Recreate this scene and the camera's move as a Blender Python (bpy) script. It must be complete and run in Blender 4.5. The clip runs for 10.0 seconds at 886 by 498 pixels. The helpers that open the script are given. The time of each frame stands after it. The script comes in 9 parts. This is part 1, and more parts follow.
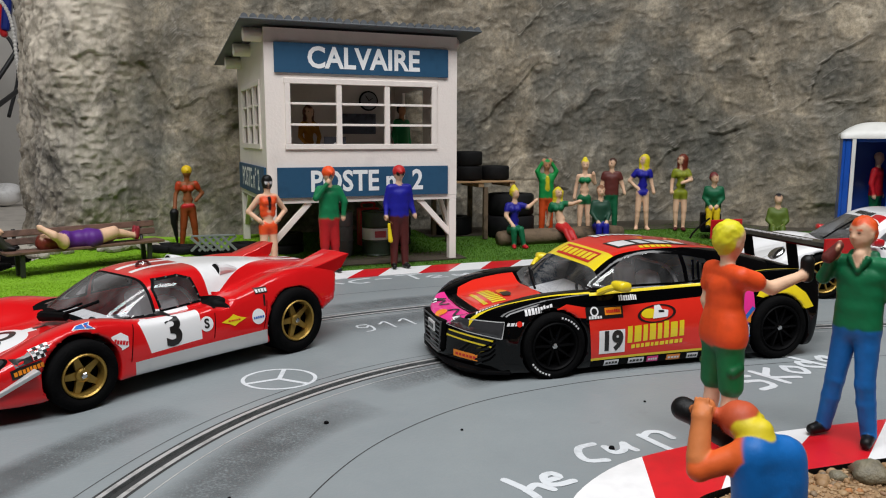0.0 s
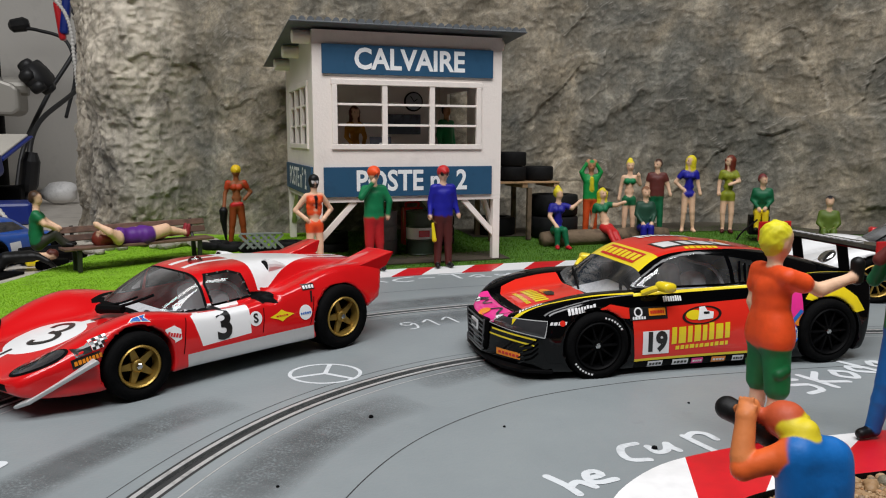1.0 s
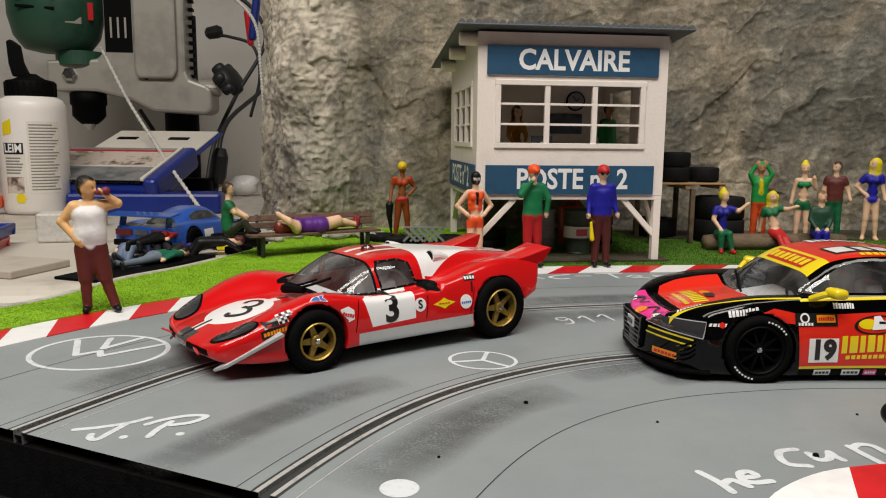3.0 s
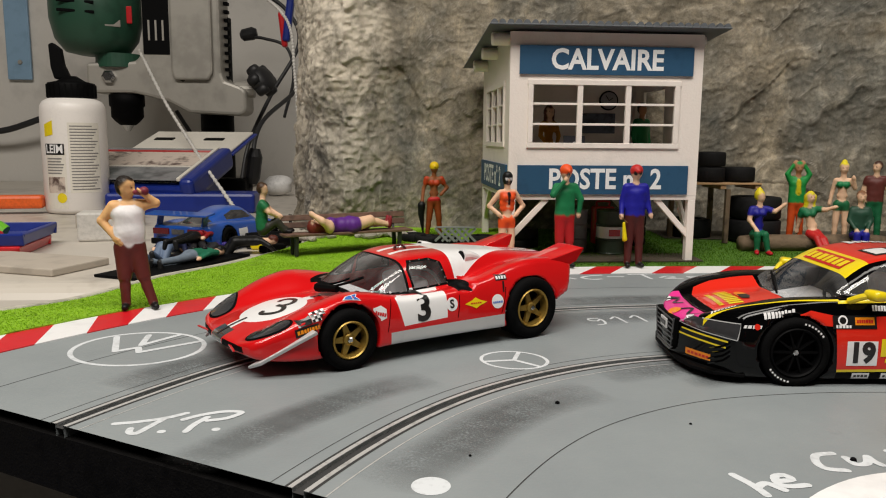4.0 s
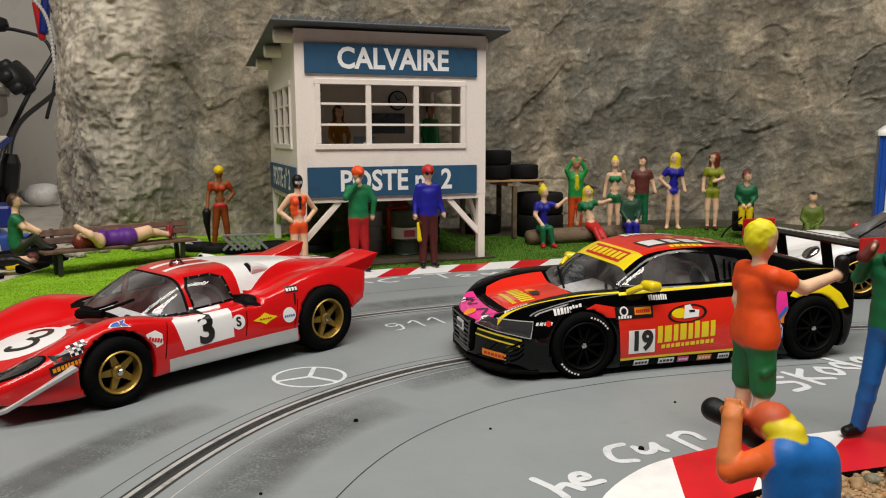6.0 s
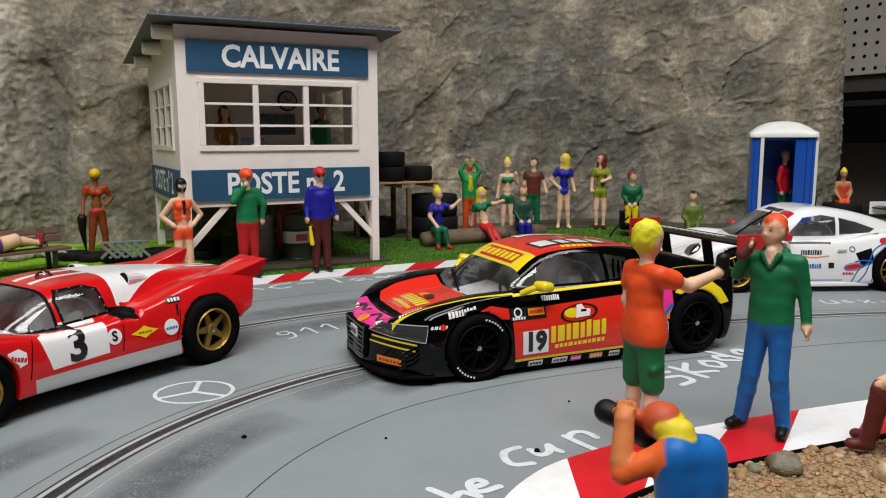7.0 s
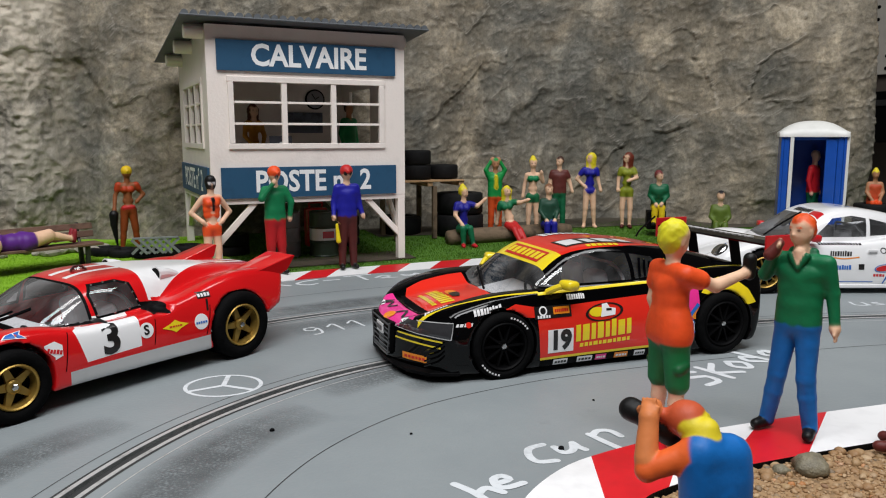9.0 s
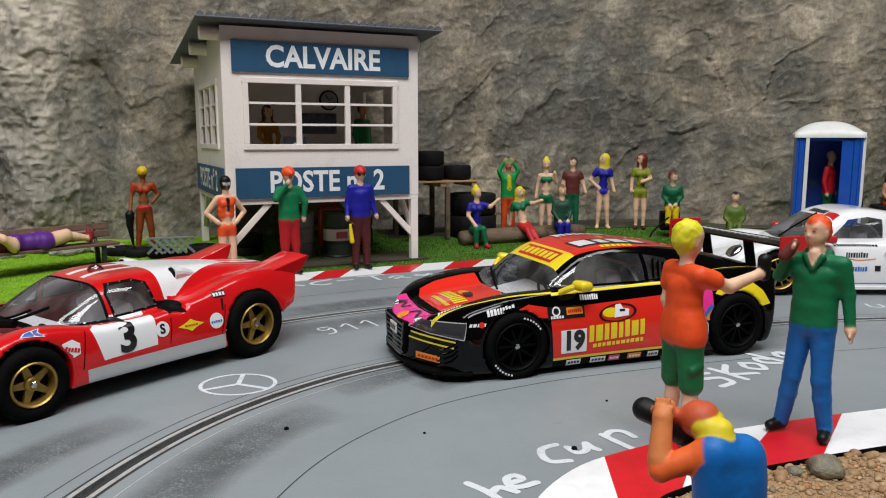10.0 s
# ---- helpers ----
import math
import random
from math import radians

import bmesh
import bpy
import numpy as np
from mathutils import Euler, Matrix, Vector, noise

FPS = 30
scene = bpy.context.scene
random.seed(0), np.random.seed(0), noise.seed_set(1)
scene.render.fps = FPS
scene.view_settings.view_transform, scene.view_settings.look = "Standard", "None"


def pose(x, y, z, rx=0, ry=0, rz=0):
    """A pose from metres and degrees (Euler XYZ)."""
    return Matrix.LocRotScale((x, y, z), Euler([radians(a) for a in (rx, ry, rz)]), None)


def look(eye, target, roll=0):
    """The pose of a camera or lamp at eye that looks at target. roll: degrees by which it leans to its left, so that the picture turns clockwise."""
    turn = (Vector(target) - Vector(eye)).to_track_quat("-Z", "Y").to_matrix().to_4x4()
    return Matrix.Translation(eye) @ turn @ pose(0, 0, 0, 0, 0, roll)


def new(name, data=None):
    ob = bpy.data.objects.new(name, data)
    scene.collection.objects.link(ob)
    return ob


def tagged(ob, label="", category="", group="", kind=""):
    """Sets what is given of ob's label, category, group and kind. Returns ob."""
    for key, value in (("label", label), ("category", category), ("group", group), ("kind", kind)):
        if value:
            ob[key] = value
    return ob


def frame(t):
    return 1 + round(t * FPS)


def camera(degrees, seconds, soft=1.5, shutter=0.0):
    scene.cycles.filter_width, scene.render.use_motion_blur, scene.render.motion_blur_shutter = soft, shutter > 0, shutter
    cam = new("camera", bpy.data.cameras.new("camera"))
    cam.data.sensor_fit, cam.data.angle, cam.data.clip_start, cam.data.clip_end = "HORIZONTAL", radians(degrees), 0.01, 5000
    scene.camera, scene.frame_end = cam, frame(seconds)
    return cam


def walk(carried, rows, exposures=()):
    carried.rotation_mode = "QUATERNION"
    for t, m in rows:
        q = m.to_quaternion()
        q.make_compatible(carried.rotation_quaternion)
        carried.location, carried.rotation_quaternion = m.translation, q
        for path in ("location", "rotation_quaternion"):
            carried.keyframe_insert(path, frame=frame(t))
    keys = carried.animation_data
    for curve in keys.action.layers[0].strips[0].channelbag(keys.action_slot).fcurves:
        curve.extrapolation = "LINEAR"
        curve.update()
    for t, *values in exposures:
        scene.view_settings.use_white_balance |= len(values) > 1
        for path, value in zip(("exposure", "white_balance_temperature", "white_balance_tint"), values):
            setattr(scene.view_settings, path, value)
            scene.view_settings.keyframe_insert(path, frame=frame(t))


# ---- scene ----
cam = camera(60.6, 10.0, soft=1.1)
PATH = [
    (0, (-0.00153, -0.00019, 0.07334), (0.02172, 0.05709, 0.06428), 0.1),
    (0.5, (-0.00281, -0.00237, 0.07306), (0.01816, 0.05581, 0.06409), 0.3),
    (1, (-0.00303, -0.00247, 0.07303), (0.01697, 0.05606, 0.06403), 0.2),
    (1.5, (-0.00397, -0.00372, 0.07281), (0.01475, 0.05522, 0.06388), 0.4),
    (2, (-0.00525, -0.00656, 0.07266), (0.00972, 0.05344, 0.06369), 0.5),
    (2.5, (-0.00631, -0.00909, 0.07275), (0.00394, 0.05187, 0.06363), 0.5),
    (3, (-0.00697, -0.01172, 0.07266), (0.00069, 0.04966, 0.06353), 0.6),
    (4.5, (-0.00728, -0.01269, 0.07275), (-0.00253, 0.04894, 0.06359), 0.4),
    (5, (-0.00725, -0.01234, 0.07272), (-0.00237, 0.04928, 0.06356), 0.4),
    (5.5, (-0.00644, -0.00931, 0.07297), (0.00213, 0.05194, 0.06381), 0.1),
    (5.9, (-0.00319, -0.00341, 0.07294), (0.01516, 0.05566, 0.06391), -0.2),
    (6, (-0.00172, -0.00088, 0.07356), (0.01931, 0.05728, 0.06441), -0.2),
    (6.2, (-0.00056, 0.00078, 0.07337), (0.02366, 0.05769, 0.06428), -0.1),
    (7.5, (0.00200, 0.00397, 0.07372), (0.03122, 0.05847, 0.06453), -0.2),
    (8, (0.00194, 0.00375, 0.07369), (0.03131, 0.05816, 0.06450), -0.1),
    (8.5, (0.00059, 0.00200, 0.07362), (0.02869, 0.05709, 0.06447), 0.0),
    (9, (0.00034, 0.00187, 0.07369), (0.02731, 0.05753, 0.06450), -0.0),
    (9.5, (0.00031, 0.00172, 0.07359), (0.02666, 0.05763, 0.06444), -0.0),
    (10, (-0.00022, 0.00131, 0.07362), (0.02581, 0.05741, 0.06450), -0.0),
]
BALANCE = [(0, 0, 6150, 10), (1.2, 0, 6200, 10), (2.4, 0, 6750, 10), (4.5, 0, 6850, 10), (6.2, 0, 6850, 10), (7.4, 0, 6150, 10), (10, 0, 6150, 10)]
walk(cam, [(t, look(eye, target, roll)) for t, eye, target, roll in PATH], BALANCE)

# ---- light: a workshop at night, lit by a strip lamp over the bench and a ceiling panel ----
world = bpy.data.worlds.new("world")
scene.world = world
world.use_nodes = True
world.node_tree.nodes["Background"].inputs[0].default_value = (0.9, 0.95, 1.0, 1)
world.node_tree.nodes["Background"].inputs[1].default_value = 0.02


def panel_lamp(x, y, z, sx, sy, watts, colour, aim):
    data = bpy.data.lights.new("ceiling_panel_light", "AREA")
    data.shape, data.size, data.size_y, data.energy, data.color = "RECTANGLE", sx, sy, watts, colour
    ob = new("ceiling_panel_light", data)
    ob.matrix_world = look((x, y, z), aim)
    return ob


panel_lamp(-0.04, 0.13, 0.76, 1.3, 0.12, 4.8, (1.0, 0.97, 0.93), (-0.04, 0.131, 0))
panel_lamp(-0.25, -0.50, 1.38, 1.3, 0.4, 25.0, (1.0, 0.97, 0.94), (-0.25, -0.499, 0))

# ---- tools ----
MM = 0.001
from mathutils.bvhtree import BVHTree


def nodes_of(name):
    m = bpy.data.materials.new(name)
    m.use_nodes = True
    nt = m.node_tree
    return m, nt, nt.nodes["Principled BSDF"]


def add_node(nt, kind, **values):
    n = nt.nodes.new(kind)
    for k, v in values.items():
        n.inputs[k.replace("_", " ")].default_value = v
    return n


def ramp(nt, source, stops):
    r = nt.nodes.new("ShaderNodeValToRGB")
    e = r.color_ramp.elements
    while len(e) < len(stops):
        e.new(0.5)
    for el, (p, c) in zip(e, stops):
        el.position = p
        el.color = (*c, 1) if len(c) == 3 else (c[0], c[0], c[0], 1)
    nt.links.new(source, r.inputs[0])
    return r.outputs[0]


def material(name, colour, rough=0.5, metal=0.0, vary=0.12, scale=400.0, bump=0.0, bump_scale=1500.0, coat=0.0, spec=0.5, second=None, piece=0.0):
    """A painted or plain surface: base colour with blotches at two scales and a fine relief."""
    m, nt, p = nodes_of(name)
    L = nt.links.new
    tc = nt.nodes.new("ShaderNodeTexCoord")
    big = add_node(nt, "ShaderNodeTexNoise", Scale=scale * 0.12, Detail=4.0)
    fine = add_node(nt, "ShaderNodeTexNoise", Scale=scale, Detail=6.0)
    L(tc.outputs["Object"], big.inputs["Vector"])
    L(tc.outputs["Object"], fine.inputs["Vector"])
    add = nt.nodes.new("ShaderNodeMath")
    add.operation = "ADD"
    L(big.outputs[0], add.inputs[0])
    L(fine.outputs[0], add.inputs[1])
    c = Vector(colour)
    d = Vector(second) if second else c * (1 - vary)
    src = ramp(nt, add.outputs[0], [(0.75, tuple(d)), (1.2, tuple(c * (1 + vary * 0.5)))])
    if piece:
        oi = nt.nodes.new("ShaderNodeObjectInfo")
        hsv = nt.nodes.new("ShaderNodeHueSaturation")
        mr = add_node(nt, "ShaderNodeMapRange")
        mr.inputs[3].default_value, mr.inputs[4].default_value = 1 - piece, 1 + piece
        L(oi.outputs["Random"], mr.inputs[0])
        L(mr.outputs[0], hsv.inputs["Value"])
        L(src, hsv.inputs["Color"])
        src = hsv.outputs[0]
    L(src, p.inputs["Base Color"])
    rr = add_node(nt, "ShaderNodeMapRange")
    rr.inputs[3].default_value, rr.inputs[4].default_value = max(0.02, rough * 0.85), min(1, rough * 1.15)
    L(fine.outputs[0], rr.inputs[0])
    L(rr.outputs[0], p.inputs["Roughness"])
    p.inputs["Metallic"].default_value = metal
    p.inputs["Coat Weight"].default_value = coat
    p.inputs["Coat Roughness"].default_value = 0.04
    p.inputs["Specular IOR Level"].default_value = spec
    if bump:
        b = nt.nodes.new("ShaderNodeBump")
        n2 = add_node(nt, "ShaderNodeTexNoise", Scale=bump_scale, Detail=5.0)
        L(tc.outputs["Object"], n2.inputs["Vector"])
        b.inputs["Strength"].default_value = bump
        b.inputs["Distance"].default_value = 0.0006
        L(n2.outputs[0], b.inputs["Height"])
        L(b.outputs[0], p.inputs["Normal"])
    return m




def glass(name, colour=(0.95, 0.97, 0.98), rough=0.02, haze=0.0):
    """Thin clear plastic: mostly let through, with a pale film in place of soft reflections and a gloss on top."""
    m, nt, p = nodes_of(name)
    L = nt.links.new
    tr = nt.nodes.new("ShaderNodeBsdfTransparent")
    tr.inputs[0].default_value = (*colour, 1)
    gl = nt.nodes.new("ShaderNodeBsdfGlossy")
    gl.inputs["Roughness"].default_value = rough
    fr = nt.nodes.new("ShaderNodeFresnel")
    fr.inputs[0].default_value = 1.7
    mx = nt.nodes.new("ShaderNodeMixShader")
    # diffuse film that puts pale reflections into the pane's colour
    dust = nt.nodes.new("ShaderNodeBsdfDiffuse")
    dust.inputs[0].default_value = (0.75, 0.75, 0.75, 1)
    film = nt.nodes.new("ShaderNodeMixShader")
    if haze:
        tc = nt.nodes.new("ShaderNodeTexCoord")
        ns = add_node(nt, "ShaderNodeTexNoise", Scale=45.0, Detail=5.0, Roughness=0.5, Distortion=0.3)
        L(tc.outputs["Object"], ns.inputs["Vector"])
        L(ramp(nt, ns.outputs[0], [(0.42, (haze * 0.2,)), (0.72, (haze * 2.2,))]), film.inputs[0])
    else:
        film.inputs[0].default_value = 0.0
    L(tr.outputs[0], film.inputs[1])
    L(dust.outputs[0], film.inputs[2])
    L(fr.outputs[0], mx.inputs[0])
    L(film.outputs[0], mx.inputs[1])
    L(gl.outputs[0], mx.inputs[2])
    L(mx.outputs[0], nt.nodes["Material Output"].inputs[0])
    return m


def thing(name, label, category, m=None, group="", kind=""):
    ob = new(name)
    ob.empty_display_size = 0.01
    if m is not None:
        ob.matrix_world = m
    return tagged(ob, label, category, group, kind)


def mesh_from(name, verts, faces, mats, smooth=False, index=None):
    me = bpy.data.meshes.new(name)
    me.from_pydata(verts if isinstance(verts, list) else verts.tolist(), [], faces if isinstance(faces, list) else faces.tolist())
    for mt in (mats if isinstance(mats, (list, tuple)) else [mats]):
        me.materials.append(mt)
    if smooth:
        me.polygons.foreach_set("use_smooth", [True] * len(me.polygons))
    if index is not None:
        me.polygons.foreach_set("material_index", list(index))
    me.update()
    return me


def part(name, bm, mat, parent=None, label="", smooth=False):
    me = bpy.data.meshes.new(name)
    bm.normal_update()
    bm.to_mesh(me)
    bm.free()
    for mt in (mat if isinstance(mat, (list, tuple)) else [mat]):
        me.materials.append(mt)
    if smooth:
        me.polygons.foreach_set("use_smooth", [True] * len(me.polygons))
    ob = new(name, me)
    if parent is not None:
        ob.parent = parent
    return tagged(ob, label)


def put(bm, geom, m):
    bmesh.ops.transform(bm, matrix=m, verts=geom)


def box(size, at=(0, 0, 0), rot=(0, 0, 0), bevel=0.0, bm=None, seg=2):
    """A box with rounded edges, in millimetres; at is its middle."""
    own = bmesh.new()
    bmesh.ops.create_cube(own, size=1.0)
    put(own, own.verts, Matrix.Diagonal((size[0] * MM, size[1] * MM, size[2] * MM, 1)))
    if bevel:
        bmesh.ops.bevel(own, geom=list(own.edges), offset=bevel * MM, segments=seg, affect="EDGES", profile=0.5)
    put(own, own.verts, pose(at[0] * MM, at[1] * MM, at[2] * MM, *rot))
    return join(bm, own)


def join(bm, own):
    if bm is None:
        return own
    me = bpy.data.meshes.new("joined")
    own.to_mesh(me)
    own.free()
    bm.from_mesh(me)
    bpy.data.meshes.remove(me)
    return bm


def lathe(profile, at=(0, 0, 0), rot=(0, 0, 0), seg=28, bm=None, cap=True):
    """A turned body: (radius, height) pairs in millimetres, round z."""
    own = bmesh.new()
    rings = []
    for r, z in profile:
        rings.append([own.verts.new((r * MM * math.cos(2 * math.pi * i / seg), r * MM * math.sin(2 * math.pi * i / seg), z * MM)) for i in range(seg)])
    for a, b in zip(rings, rings[1:]):
        for i in range(seg):
            own.faces.new((a[i], a[(i + 1) % seg], b[(i + 1) % seg], b[i]))
    if cap:
        own.faces.new(rings[0][::-1])
        own.faces.new(rings[-1])
    put(own, own.verts, pose(at[0] * MM, at[1] * MM, at[2] * MM, *rot))
    return join(bm, own)


def rod(a, b, r, r2=None, seg=10, bm=None):
    a, b = Vector(a), Vector(b)
    d = b - a
    own = lathe([(r, 0), (r2 if r2 is not None else r, d.length)], seg=seg)
    q = d.to_track_quat("Z", "Y").to_matrix().to_4x4()
    put(own, own.verts, Matrix.Translation(a * MM) @ q)
    return join(bm, own)


def smooth_path(points, n=60):
    """A smooth line through the given places."""
    P = [Vector(p) for p in points]
    P = [P[0] * 2 - P[1]] + P + [P[-1] * 2 - P[-2]]
    out = []
    k = max(2, n // (len(P) - 3))
    for i in range(1, len(P) - 2):
        for j in range(k):
            t = j / k
            a, b, c, d = P[i - 1], P[i], P[i + 1], P[i + 2]
            out.append(0.5 * ((2 * b) + (c - a) * t + (2 * a - 5 * b + 4 * c - d) * t * t + (3 * b - a - 3 * c + d) * t ** 3))
    out.append(P[-2])
    return out


def tube(points, r, seg=8, n=60, bm=None, smooth=True):
    """A cable or bent rod along a smooth line, in millimetres."""
    pts = smooth_path(points, n) if smooth else [Vector(p) for p in points]
    own = bmesh.new()
    rings, side = [], None
    for i, p in enumerate(pts):
        d = (pts[min(i + 1, len(pts) - 1)] - pts[max(i - 1, 0)]).normalized()
        if side is None:
            side = d.cross(Vector((0, 0, 1)) if abs(d.z) < 0.9 else Vector((1, 0, 0))).normalized()
        side = (side - d * side.dot(d)).normalized()
        up = d.cross(side)
        rr = r(i / (len(pts) - 1)) if callable(r) else r
        rings.append([own.verts.new((p + rr * (math.cos(2 * math.pi * k / seg) * side + math.sin(2 * math.pi * k / seg) * up)) * MM) for k in range(seg)])
    for a, b in zip(rings, rings[1:]):
        for k in range(seg):
            own.faces.new((a[k], a[(k + 1) % seg], b[(k + 1) % seg], b[k]))
    own.faces.new(rings[0][::-1])
    own.faces.new(rings[-1])
    return join(bm, own)


def prism(poly, depth, m=None, bevel=0.0, bm=None):
    """A plate cut to a shape in its own x, y plane, depth thick upwards; millimetres."""
    own = bmesh.new()
    lo = [own.verts.new((x * MM, y * MM, 0)) for x, y in poly]
    hi = [own.verts.new((x * MM, y * MM, depth * MM)) for x, y in poly]
    own.faces.new(lo[::-1])
    own.faces.new(hi)
    n = len(poly)
    for i in range(n):
        own.faces.new((lo[i], lo[(i + 1) % n], hi[(i + 1) % n], hi[i]))
    bmesh.ops.recalc_face_normals(own, faces=own.faces)
    if bevel:
        bmesh.ops.bevel(own, geom=list(own.edges), offset=bevel * MM, segments=2, affect="EDGES", profile=0.5)
    if m is not None:
        put(own, own.verts, m)
    return join(bm, own)


def disc_poly(r, n=32, cx=0.0, cy=0.0, ry=None):
    ry = r if ry is None else ry
    return [(cx + r * math.cos(2 * math.pi * i / n), cy + ry * math.sin(2 * math.pi * i / n)) for i in range(n)]


def text_flat(words, size, bold=0.0, squeeze=1.0):
    """Lettering as a flat bmesh in its x, y plane, centred; size is the capital height in millimetres."""
    cu = bpy.data.curves.new("lettering", "FONT")
    cu.body, cu.align_x, cu.align_y = words, "CENTER", "CENTER"
    cu.size, cu.resolution_u, cu.offset = size * MM / 0.69, 3, bold * MM
    ob = new("lettering", cu)
    dg = bpy.context.evaluated_depsgraph_get()
    me = bpy.data.meshes.new_from_object(ob.evaluated_get(dg))
    bm = bmesh.new()
    bm.from_mesh(me)
    bpy.data.objects.remove(ob)
    bpy.data.curves.remove(cu)
    bpy.data.meshes.remove(me)
    put(bm, bm.verts, Matrix.Diagonal((squeeze, 1, 1, 1)))
    return bm


def flat(poly, bm=None):
    own = bmesh.new()
    own.faces.new([own.verts.new((x * MM, y * MM, 0)) for x, y in poly])
    return join(bm, own)


def cut_grid(bm, step):
    xs = [v.co.x for v in bm.verts]
    ys = [v.co.y for v in bm.verts]
    for axis, lo, hi in ((0, min(xs), max(xs)), (1, min(ys), max(ys))):
        k = math.ceil(lo / (step * MM))
        while k * step * MM < hi:
            co, no = [0, 0, 0], [0, 0, 0]
            co[axis], no[axis] = k * step * MM, 1
            bmesh.ops.bisect_plane(bm, geom=bm.verts[:] + bm.edges[:] + bm.faces[:], plane_co=co, plane_no=no)
            k += 1


# ---- soft solids: smooth bodies from distance functions ----
def smin(a, b, k):
    h = np.clip(0.5 + 0.5 * (b - a) / k, 0, 1)
    return b * (1 - h) + a * h - k * h * (1 - h)


def smax(a, b, k):
    return -smin(-a, -b, k)


def skin(fn, lo, hi, h):
    """The surface where fn(x, y, z) = 0 (millimetres), as vertices and quads."""
    n = [int(math.ceil((b - a) / h)) + 1 for a, b in zip(lo, hi)]
    ax = [lo[i] + h * np.arange(n[i]) for i in range(3)]
    X, Y, Z = np.meshgrid(*ax, indexing="ij", sparse=False)
    F = fn(X, Y, Z)
    S = F < 0
    cx, cy, cz = n[0] - 1, n[1] - 1, n[2] - 1
    acc = np.zeros((cx, cy, cz, 3))
    cnt = np.zeros((cx, cy, cz))
    corners = [(i, j, k) for i in (0, 1) for j in (0, 1) for k in (0, 1)]

    def cut(a):
        return slice(a[0], a[0] + cx), slice(a[1], a[1] + cy), slice(a[2], a[2] + cz)
    for a in corners:
        for d in range(3):
            if a[d]:
                continue
            b = list(a)
            b[d] = 1
            fa, fb = F[cut(a)], F[cut(b)]
            hit = (fa < 0) != (fb < 0)
            t = np.where(hit, fa / np.where(hit, fa - fb, 1), 0)
            for e in range(3):
                acc[..., e] += np.where(hit, a[e] + (t if e == d else 0), 0)
            cnt += hit
    on = cnt > 0
    ids = np.full((cx, cy, cz), -1)
    ids[on] = np.arange(on.sum())
    cell = np.argwhere(on)
    V = (cell + acc[on] / cnt[on][:, None]) * h + np.array(lo)
    faces = []
    for d in range(3):
        e, f = (d + 1) % 3, (d + 2) % 3
        sl0, sl1 = [slice(None)] * 3, [slice(None)] * 3
        sl0[d], sl1[d] = slice(0, n[d] - 1), slice(1, n[d])
        A, B = S[tuple(sl0)], S[tuple(sl1)]
        w = np.argwhere(A != B)
        w = w[(w[:, e] > 0) & (w[:, f] > 0) & (w[:, e] < n[e] - 1) & (w[:, f] < n[f] - 1)]
        inside = A[tuple(w.T)]
        q = []
        for de, df in ((-1, -1), (0, -1), (0, 0), (-1, 0)):
            c = w.copy()
            c[:, e] += de
            c[:, f] += df
            q.append(ids[tuple(c.T)])
        q = np.stack(q, 1)
        q = np.where(inside[:, None], q, q[:, ::-1])
        faces.append(q[(q >= 0).all(1)])
    return V, np.concatenate(faces)

# ---- materials of the setting ----
def road_material():
    m, nt, p = nodes_of("road_paint")
    L = nt.links.new
    tc = nt.nodes.new("ShaderNodeTexCoord")
    a = add_node(nt, "ShaderNodeTexNoise", Scale=14.0, Detail=5.0, Roughness=0.6)
    b = add_node(nt, "ShaderNodeTexNoise", Scale=900.0, Detail=4.0)
    c = add_node(nt, "ShaderNodeTexNoise", Scale=60.0, Detail=8.0, Roughness=0.7)
    for n in (a, b, c):
        L(tc.outputs["Object"], n.inputs["Vector"])
    base = ramp(nt, a.outputs[0], [(0.3, (0.212, 0.238, 0.248)), (0.7, (0.270, 0.298, 0.305))])
    dust = ramp(nt, c.outputs[0], [(0.62, (0.0,)), (0.8, (0.35,))])
    mix = nt.nodes.new("ShaderNodeMix")
    mix.data_type = "RGBA"
    L(dust, mix.inputs["Factor"])
    L(base, mix.inputs["A"])
    mix.inputs["B"].default_value = (0.10, 0.10, 0.105, 1)
    L(mix.outputs["Result"], p.inputs["Base Color"])
    p.inputs["Roughness"].default_value = 0.42
    p.inputs["Specular IOR Level"].default_value = 0.4
    bp = nt.nodes.new("ShaderNodeBump")
    bp.inputs["Strength"].default_value, bp.inputs["Distance"].default_value = 0.22, 0.0004
    L(b.outputs[0], bp.inputs["Height"])
    L(bp.outputs[0], p.inputs["Normal"])
    return m


